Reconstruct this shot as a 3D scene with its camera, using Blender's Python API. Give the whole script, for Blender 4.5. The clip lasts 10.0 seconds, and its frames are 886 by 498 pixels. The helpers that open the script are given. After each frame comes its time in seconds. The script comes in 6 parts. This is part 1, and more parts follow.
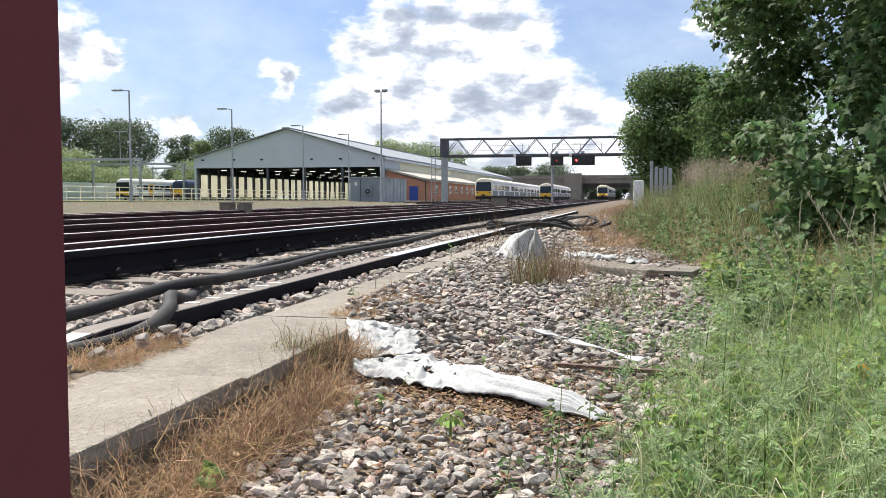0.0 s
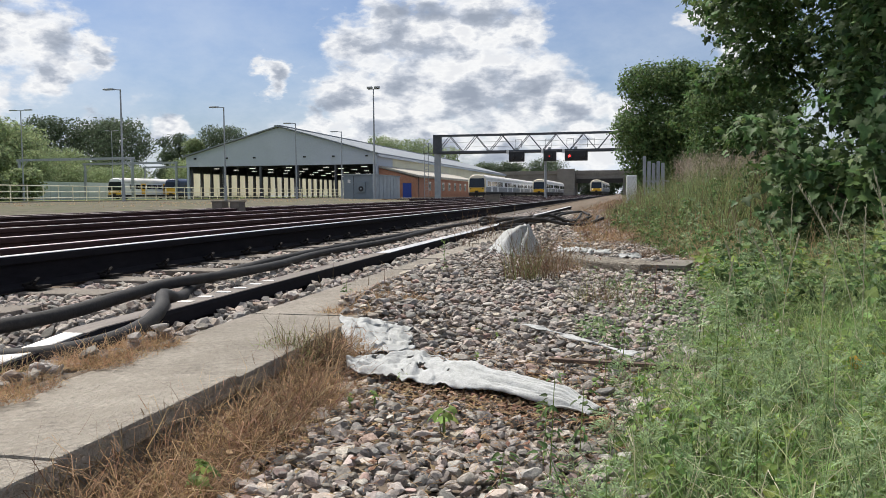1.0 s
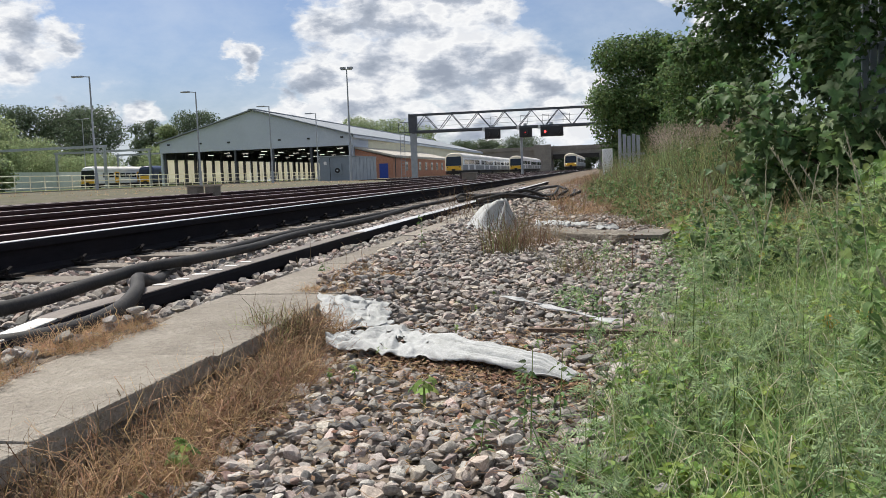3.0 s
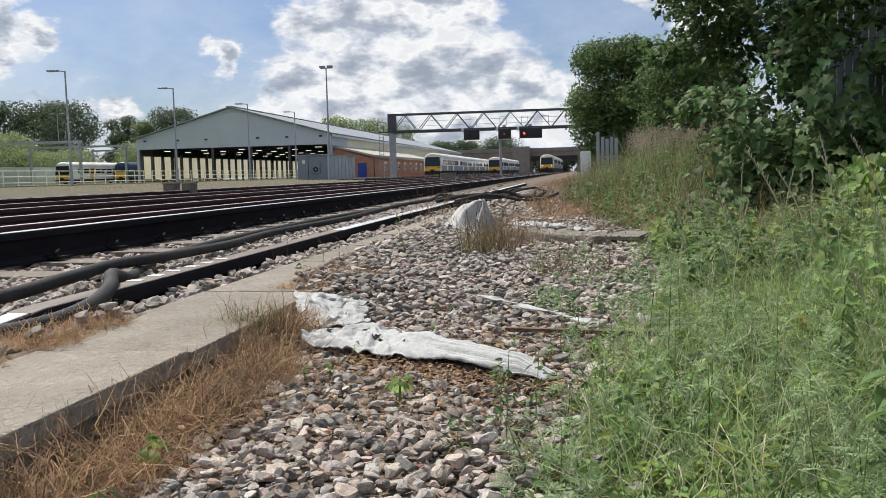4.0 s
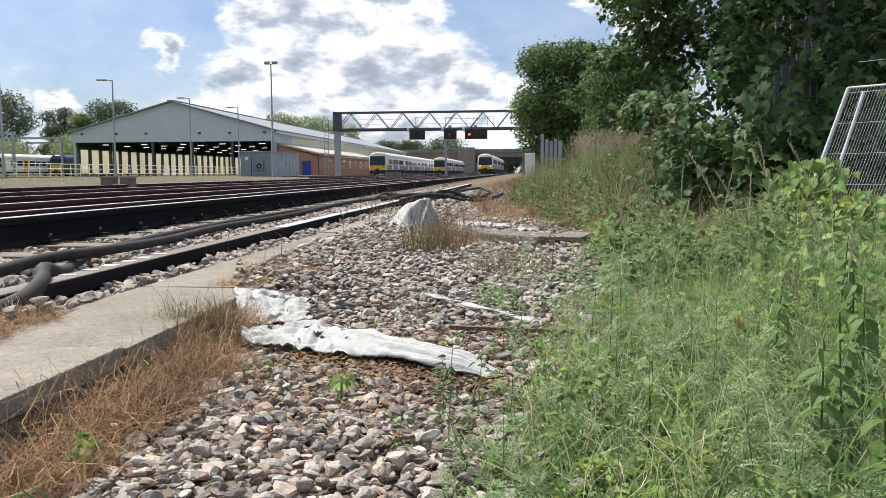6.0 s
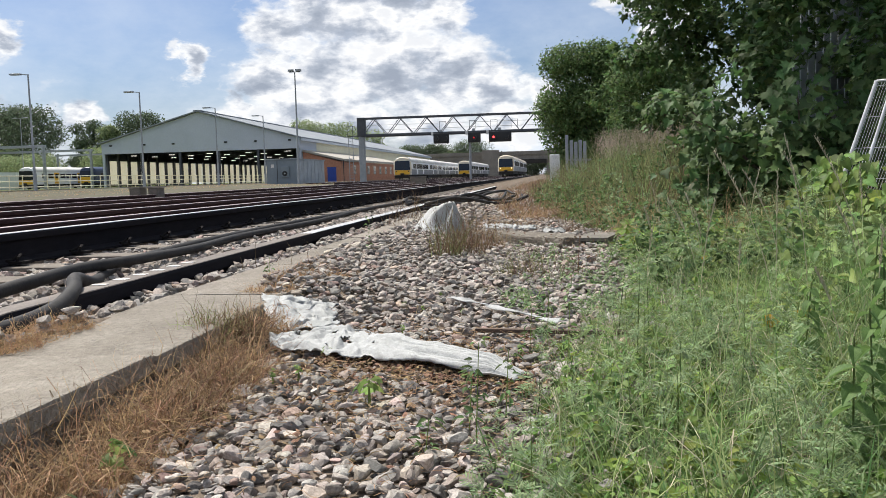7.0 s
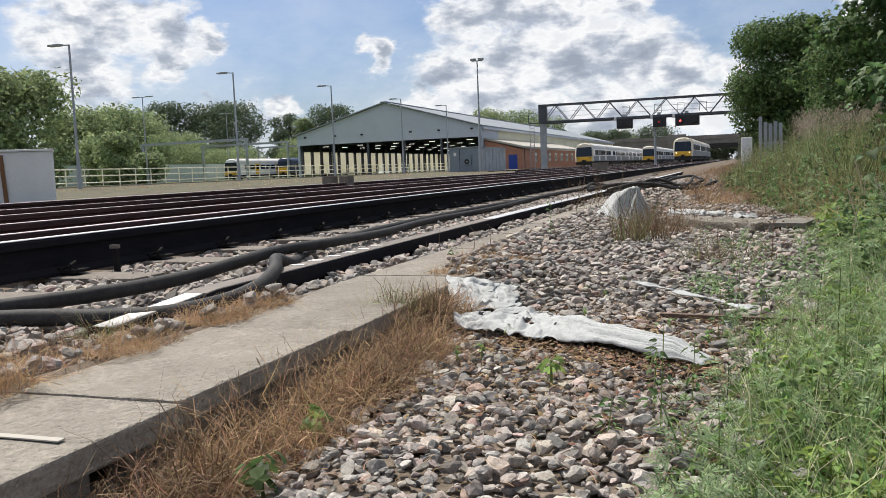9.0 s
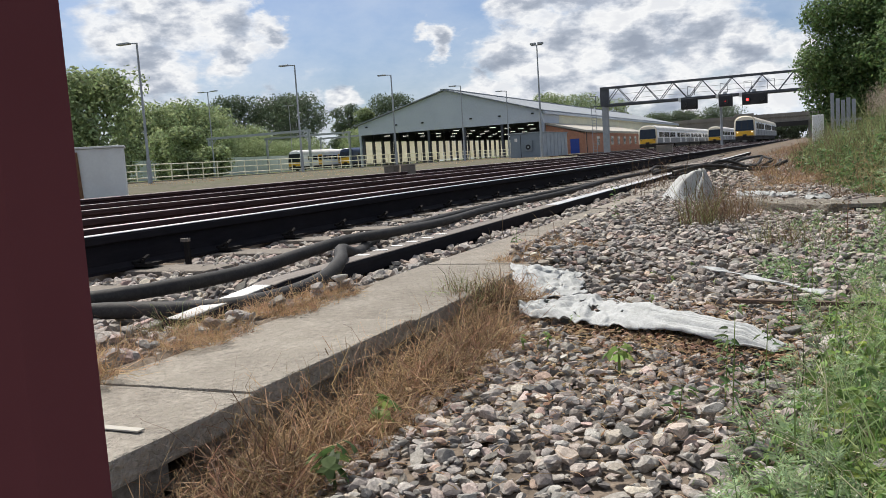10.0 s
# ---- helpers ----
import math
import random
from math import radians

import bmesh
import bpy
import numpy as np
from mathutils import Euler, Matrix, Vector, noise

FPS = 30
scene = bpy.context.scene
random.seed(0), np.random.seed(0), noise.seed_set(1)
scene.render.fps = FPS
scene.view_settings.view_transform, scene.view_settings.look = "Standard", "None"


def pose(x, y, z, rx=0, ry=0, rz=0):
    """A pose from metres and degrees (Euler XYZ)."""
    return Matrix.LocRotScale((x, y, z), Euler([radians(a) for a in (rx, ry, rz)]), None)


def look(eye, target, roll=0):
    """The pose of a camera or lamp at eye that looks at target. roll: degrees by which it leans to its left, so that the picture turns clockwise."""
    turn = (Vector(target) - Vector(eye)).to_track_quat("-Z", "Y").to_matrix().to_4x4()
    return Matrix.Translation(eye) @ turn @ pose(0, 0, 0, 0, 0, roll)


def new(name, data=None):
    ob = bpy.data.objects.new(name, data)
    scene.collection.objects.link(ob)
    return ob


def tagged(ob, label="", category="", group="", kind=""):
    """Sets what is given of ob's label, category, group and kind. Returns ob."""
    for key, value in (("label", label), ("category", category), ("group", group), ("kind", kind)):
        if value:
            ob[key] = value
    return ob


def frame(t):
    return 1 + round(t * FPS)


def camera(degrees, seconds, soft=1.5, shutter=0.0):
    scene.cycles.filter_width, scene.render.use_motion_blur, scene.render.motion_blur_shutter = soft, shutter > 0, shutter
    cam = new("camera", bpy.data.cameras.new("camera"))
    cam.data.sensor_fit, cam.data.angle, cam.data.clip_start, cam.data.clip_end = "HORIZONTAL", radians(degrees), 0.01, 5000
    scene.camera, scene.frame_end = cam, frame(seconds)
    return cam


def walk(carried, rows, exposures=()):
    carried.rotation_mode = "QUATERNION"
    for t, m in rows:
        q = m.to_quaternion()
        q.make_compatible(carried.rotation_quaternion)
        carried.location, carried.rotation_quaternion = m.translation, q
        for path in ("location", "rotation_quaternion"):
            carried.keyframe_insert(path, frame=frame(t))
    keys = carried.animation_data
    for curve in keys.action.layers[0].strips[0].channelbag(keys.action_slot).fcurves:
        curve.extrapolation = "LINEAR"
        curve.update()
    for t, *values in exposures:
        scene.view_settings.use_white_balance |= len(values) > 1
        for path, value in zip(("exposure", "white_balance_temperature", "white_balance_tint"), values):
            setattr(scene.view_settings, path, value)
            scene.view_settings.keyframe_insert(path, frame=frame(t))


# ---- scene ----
cam = camera(55.0, 10.0, soft=0.75)

PATH = [
    (0, (0.019, -0.086, 0.573), (-0.402, 1.865, 0.455), 0.0),
    (0.5, (0.0225, -0.083, 0.572), (-0.412, 1.864, 0.453), -0.2),
    (1, (0.023, -0.083, 0.571), (-0.384, 1.871, 0.445), -0.5),
    (1.5, (0.024, -0.069, 0.563), (-0.358, 1.888, 0.412), -1.1),
    (2, (0.031, -0.078, 0.56), (-0.338, 1.88, 0.387), -2.0),
    (3.5, (0.029, -0.069, 0.545), (-0.323, 1.892, 0.369), -2.1),
    (4, (0.029, -0.067, 0.543), (-0.279, 1.902, 0.367), -1.4),
    (4.5, (0.028, -0.07, 0.545), (-0.211, 1.908, 0.363), -0.7),
    (5, (0.025, -0.051, 0.535), (-0.156, 1.932, 0.348), -0.0),
    (5.5, (0.025, -0.051, 0.534), (-0.139, 1.934, 0.35), -0.0),
    (7, (0.031, -0.056, 0.533), (-0.208, 1.923, 0.364), -1.6),
    (7.5, (0.029, -0.056, 0.534), (-0.245, 1.917, 0.357), -1.8),
    (8, (0.027, -0.061, 0.525), (-0.335, 1.897, 0.341), -2.0),
    (8.5, (0.024, -0.074, 0.518), (-0.458, 1.859, 0.333), -2.1),
    (9, (0.0295, -0.0788, 0.519), (-0.621, 1.804, 0.335), -2.3),
    (9.5, (0.0243, -0.0821, 0.523), (-0.759, 1.757, 0.349), -3.6),
    (10, (0.0258, -0.0806, 0.525), (-0.763, 1.749, 0.318), -3.7),
]

# exposure follows the phone's metering: bright at the start, settling, brighter again midway
EXPOSURES = [(0.0, 1.1), (0.3, 0.95), (0.6, 0.75), (1.0, 0.62), (4.2, 0.62), (5.0, 0.75), (5.6, 0.92), (6.2, 0.88), (7.0, 0.75), (7.6, 0.7), (8.6, 0.65), (9.4, 0.63), (10.0, 0.6)]
walk(cam, [(t, look(eye, target, roll)) for t, eye, target, roll in PATH], EXPOSURES)

# ---- world and sun ----
SUN_AZ, SUN_EL = radians(-58), radians(57)   # azimuth from +y towards +x, elevation


def node(tree, kind, **values):
    n = tree.nodes.new(kind)
    for k, v in values.items():
        n.inputs[int(k[1:])].default_value = v
    return n


def math_node(tree, op, a, b=None, clamp=False):
    n = tree.nodes.new("ShaderNodeMath")
    n.operation, n.use_clamp = op, clamp
    for i, v in enumerate((a, b)):
        if v is None:
            continue
        if isinstance(v, (int, float)):
            n.inputs[i].default_value = v
        else:
            tree.links.new(v, n.inputs[i])
    return n.outputs[0]


def ramp(tree, source, stops):
    n = tree.nodes.new("ShaderNodeValToRGB")
    els = n.color_ramp.elements
    while len(els) < len(stops):
        els.new(0.5)
    for e, (p, c) in zip(els, stops):
        e.position = p
        e.color = (*c, 1) if len(c) == 3 else c
    tree.links.new(source, n.inputs[0])
    return n.outputs[0]


def mix(tree, fac, a, b, kind="MIX"):
    n = tree.nodes.new("ShaderNodeMix")
    n.data_type, n.blend_type = "RGBA", kind
    for i, v in ((0, fac), (6, a), (7, b)):
        if isinstance(v, (int, float)):
            n.inputs[i].default_value = v
        elif isinstance(v, tuple):
            n.inputs[i].default_value = (*v, 1)
        else:
            tree.links.new(v, n.inputs[i])
    return n.outputs[2]


def make_world():
    world = bpy.data.worlds.new("sky")
    scene.world = world
    world.use_nodes = True
    t = world.node_tree
    t.nodes.clear()
    sky = t.nodes.new("ShaderNodeTexSky")
    sky.sky_type, sky.sun_disc = "NISHITA", False
    sky.sun_elevation, sky.sun_rotation = SUN_EL, SUN_AZ
    sky.air_density, sky.dust_density, sky.ozone_density = 1.0, 1.6, 1.2
    coord = t.nodes.new("ShaderNodeTexCoord")
    d = coord.outputs["Generated"]
    warp = node(t, "ShaderNodeTexNoise", _2=16.0, _3=6.0, _4=0.6)
    big = node(t, "ShaderNodeTexNoise", _2=20.0, _3=7.0, _4=0.55)
    fine = node(t, "ShaderNodeTexNoise", _2=55.0, _3=6.0, _4=0.55)
    stretch = t.nodes.new("ShaderNodeMapping")
    stretch.inputs["Scale"].default_value = (1, 1, 2.0)
    t.links.new(d, stretch.inputs[0])
    for n in (big, fine, warp):
        t.links.new(stretch.outputs[0], n.inputs[0])
    wob = math_node(t, "SUBTRACT", big.outputs[0], 0.5)
    wobf = math_node(t, "SUBTRACT", fine.outputs[0], 0.5)
    push = t.nodes.new("ShaderNodeVectorMath")
    push.operation = "MULTIPLY_ADD"
    t.links.new(warp.outputs["Color"], push.inputs[0])
    push.inputs[1].default_value, push.inputs[2].default_value = (0.10, 0.10, 0.07), (-0.05, -0.05, -0.035)
    bent = t.nodes.new("ShaderNodeVectorMath")
    t.links.new(d, bent.inputs[0])
    t.links.new(push.outputs[0], bent.inputs[1])
    # cumulus heaps: azimuth and elevation in degrees (azimuth from the line of the tracks, left negative), radius
    heaps = CLOUDS
    total = None
    for az, el, r in heaps:
        c = (math.sin(radians(az)) * math.cos(radians(el)), math.cos(radians(az)) * math.cos(radians(el)), math.sin(radians(el)))
        n = t.nodes.new("ShaderNodeVectorMath")
        n.operation = "DISTANCE"
        t.links.new(bent.outputs[0], n.inputs[0])
        n.inputs[1].default_value = c
        v = math_node(t, "DIVIDE", n.outputs["Value"], radians(r))
        v = math_node(t, "SUBTRACT", 1.0, v)
        total = v if total is None else math_node(t, "MAXIMUM", total, v)
    # scattered cloud over the rest of the sky
    rest = node(t, "ShaderNodeTexNoise", _2=2.6, _3=6.0, _4=0.55)
    t.links.new(stretch.outputs[0], rest.inputs[0])
    rest_v = math_node(t, "MULTIPLY_ADD", rest.outputs[0], 3.2)
    rest_v.node.inputs[2].default_value = -2.0
    high = t.nodes.new("ShaderNodeSeparateXYZ")
    t.links.new(d, high.inputs[0])
    # thicker cloud high overhead, out of view, added to raise the ambient light
    rest_v = math_node(t, "ADD", rest_v, math_node(t, "MULTIPLY", math_node(t, "SUBTRACT", high.outputs[2], 0.25, True), 2.2))
    total = math_node(t, "MAXIMUM", total, rest_v)
    shape = math_node(t, "ADD", total, math_node(t, "MULTIPLY", wob, 1.3))
    shape = math_node(t, "ADD", shape, math_node(t, "MULTIPLY", wobf, 0.32))
    cover = ramp(t, shape, [(0.0, (0, 0, 0)), (0.16, (0.3, 0.3, 0.3)), (0.34, (0.86, 0.86, 0.86)), (0.6, (1, 1, 1))])
    # thick cloud is greyer inside than at its sunlit rim
    body = node(t, "ShaderNodeTexNoise", _2=15.0, _3=5.0, _4=0.48)
    t.links.new(stretch.outputs[0], body.inputs[0])
    over = t.nodes.new("ShaderNodeVectorMath")
    t.links.new(stretch.outputs[0], over.inputs[0])
    over.inputs[1].default_value = (-0.012, 0, 0.035)
    above = node(t, "ShaderNodeTexNoise", _2=20.0, _3=7.0, _4=0.55)
    t.links.new(over.outputs[0], above.inputs[0])
    shade = math_node(t, "SUBTRACT", above.outputs[0], big.outputs[0])
    depth = math_node(t, "ADD", math_node(t, "MULTIPLY", shape, 0.42), math_node(t, "MULTIPLY", math_node(t, "SUBTRACT", body.outputs[0], 0.46), 0.9))
    depth = math_node(t, "ADD", depth, math_node(t, "MULTIPLY", shade, 1.3))
    depth = math_node(t, "ADD", depth, math_node(t, "MULTIPLY", wobf, 0.3))
    tone = ramp(t, depth, [(0.0, (0.54, 0.55, 0.57)), (0.16, (0.62, 0.625, 0.63)), (0.30, (0.45, 0.47, 0.51)), (0.42, (0.30, 0.33, 0.385)), (0.62, (0.22, 0.25, 0.305))])
    veil = node(t, "ShaderNodeTexNoise", _2=5.0, _3=7.0, _4=0.62)
    t.links.new(stretch.outputs[0], veil.inputs[0])
    sep = t.nodes.new("ShaderNodeSeparateXYZ")
    t.links.new(d, sep.inputs[0])
    haze = ramp(t, sep.outputs[2], [(0.0, (0.9, 0.9, 0.9)), (0.05, (0.6, 0.6, 0.6)), (0.11, (0.40, 0.40, 0.40)), (0.2, (0.20, 0.20, 0.20)), (0.5, (0.05, 0.05, 0.05))])
    veil_f = math_node(t, "MULTIPLY", ramp(t, veil.outputs[0], [(0.32, (0.15, 0.15, 0.15)), (0.65, (1.6, 1.6, 1.6))]), haze, True)
    sky_c = mix(t, 1.0, sky.outputs[0], (SKY * 0.80, SKY * 0.94, SKY * 1.20), "MULTIPLY")
    c1 = mix(t, veil_f, sky_c, (0.50, 0.54, 0.59))
    c2 = mix(t, cover, c1, tone)
    bg = t.nodes.new("ShaderNodeBackground")
    bg.inputs[1].default_value = 1.0
    t.links.new(c2, bg.inputs[0])
    out = t.nodes.new("ShaderNodeOutputWorld")
    t.links.new(bg.outputs[0], out.inputs[0])


SKY = 0.055
CLOUDS = [(-17.3, 9.7, 2.6), (-15.0, 11.0, 3.2), (-12.0, 10.6, 3.9), (-8.9, 10.8, 3.4), (-6.5, 10.3, 2.4), (-18.0, 6.2, 2.8), (-14.2, 6.7, 4.1), (-10.1, 7.1, 4.3), (-6.3, 6.7, 3.7), (-3.3, 5.8, 2.8), (-20.3, 4.8, 1.9), (-16.5, 3.7, 2.6), (-12.0, 3.5, 3.0), (-7.4, 3.5, 3.0), (-2.5, 3.5, 2.6), (-0.1, 5.4, 1.9), (-23.0, 7.9, 1.2), (-38.7, 9.5, 3.4), (-36.2, 9.4, 2.6), (-33.8, 8.9, 1.6), (-37.2, 7.5, 2.1), (-41.6, 9.9, 4.1), (-41.1, 6.7, 3.0), (5.4, 10.8, 1.5), (2.6, 6.0, 1.9), (-29.6, 4.3, 1.7), (-33.3, 4.1, 1.9), (-50, 11, 4), (8, 9, 3)]
make_world()
sun = new("sun", bpy.data.lights.new("sun", "SUN"))
sun.data.energy, sun.data.angle, sun.data.color = 4.1, radians(7), (1.0, 0.95, 0.87)
sun.matrix_world = look((math.sin(SUN_AZ) * math.cos(SUN_EL) * 50, math.cos(SUN_AZ) * math.cos(SUN_EL) * 50, math.sin(SUN_EL) * 50), (0, 0, 0))


# ---- materials ----
def material(name, color, rough=0.8, metal=0.0, second=None, scale=8.0, fine=60.0, bump=0.15, spots=None, per_piece=0.0, per_island=0.0, spec=0.5, stretch=(1, 1, 1), translucent=0.0, grain=1.0, hue_range=0.12, palette=None):
    """Two scales of variation between two colours, fine relief, and optional change from piece to piece."""
    m = bpy.data.materials.new(name)
    m.use_nodes = True
    t = m.node_tree
    b = t.nodes["Principled BSDF"]
    second = second or tuple(c * 0.72 for c in color)
    coord = t.nodes.new("ShaderNodeTexCoord")
    mp = t.nodes.new("ShaderNodeMapping")
    mp.inputs["Scale"].default_value = stretch
    t.links.new(coord.outputs["Object"], mp.inputs[0])
    n1 = node(t, "ShaderNodeTexNoise", _2=scale, _3=5.0, _4=0.6)
    n2 = node(t, "ShaderNodeTexNoise", _2=fine, _3=4.0, _4=0.65)
    t.links.new(mp.outputs[0], n1.inputs[0])
    t.links.new(mp.outputs[0], n2.inputs[0])
    f1 = ramp(t, n1.outputs[0], [(0.35, (0, 0, 0)), (0.68, (1, 1, 1))])
    c = mix(t, f1, color, second)
    f2 = ramp(t, n2.outputs[0], [(0.3, (1 - 0.32 * grain,) * 3), (0.7, (1 + 0.25 * grain,) * 3)])
    c = mix(t, 1.0, c, f2, "MULTIPLY")
    if spots:
        n3 = node(t, "ShaderNodeTexNoise", _2=scale * 2.7, _3=3.0, _4=0.5)
        t.links.new(mp.outputs[0], n3.inputs[0])
        f3 = ramp(t, n3.outputs[0], [(0.56, (0, 0, 0)), (0.66, (1, 1, 1))])
        c = mix(t, f3, c, spots)
    rnd = None
    if per_piece:
        info = t.nodes.new("ShaderNodeObjectInfo")
        rnd, amount = info.outputs["Random"], per_piece
    if per_island:
        info = t.nodes.new("ShaderNodeNewGeometry")
        rnd, amount = info.outputs["Random Per Island"], per_island
    if palette:
        pick = t.nodes.new("ShaderNodeTexWhiteNoise")
        pick.noise_dimensions = "1D"
        t.links.new(math_node(t, "ADD", rnd, 7.3), pick.inputs["W"])
        tint = ramp(t, pick.outputs["Value"], [(k / (len(palette) - 1), p) for k, p in enumerate(palette)])
        c = mix(t, 1.0, mix(t, 0.75, c, tint), f2, "MULTIPLY")
    if rnd is not None:
        hue = t.nodes.new("ShaderNodeHueSaturation")
        hue.inputs["Hue"].default_value = 0.5
        v = math_node(t, "MULTIPLY_ADD", rnd, 2 * amount)
        v.node.inputs[2].default_value = 1 - amount
        t.links.new(v, hue.inputs["Value"])
        w = t.nodes.new("ShaderNodeTexWhiteNoise")
        w.noise_dimensions = "1D"
        t.links.new(rnd, w.inputs["W"])
        s = math_node(t, "MULTIPLY_ADD", w.outputs["Value"], amount * hue_range)
        s.node.inputs[2].default_value = 0.5 - amount * hue_range / 2
        t.links.new(s, hue.inputs["Hue"])
        t.links.new(c, hue.inputs["Color"])
        c = hue.outputs[0]
    t.links.new(c, b.inputs["Base Color"])
    b.inputs["Metallic"].default_value = metal
    b.inputs["Specular IOR Level"].default_value = spec
    r = math_node(t, "MULTIPLY_ADD", n2.outputs[0], 0.25, True)
    r.node.inputs[2].default_value = rough - 0.12
    t.links.new(r, b.inputs["Roughness"])
    if bump:
        bp = t.nodes.new("ShaderNodeBump")
        bp.inputs["Strength"].default_value = bump
        bp.inputs["Distance"].default_value = 0.02
        h = math_node(t, "ADD", n2.outputs[0], n1.outputs[0])
        t.links.new(h, bp.inputs["Height"])
        t.links.new(bp.outputs[0], b.inputs["Normal"])
    if translucent:
        tr = t.nodes.new("ShaderNodeBsdfTranslucent")
        t.links.new(c, tr.inputs[0])
        ms = t.nodes.new("ShaderNodeMixShader")
        ms.inputs[0].default_value = translucent
        t.links.new(b.outputs[0], ms.inputs[1])
        t.links.new(tr.outputs[0], ms.inputs[2])
        t.links.new(ms.outputs[0], t.nodes["Material Output"].inputs[0])
    return m


def glow(name, color, strength):
    m = bpy.data.materials.new(name)
    m.use_nodes = True
    b = m.node_tree.nodes["Principled BSDF"]
    b.inputs["Base Color"].default_value = (*color, 1)
    b.inputs["Emission Color"].default_value = (*color, 1)
    b.inputs["Emission Strength"].default_value = strength
    return m


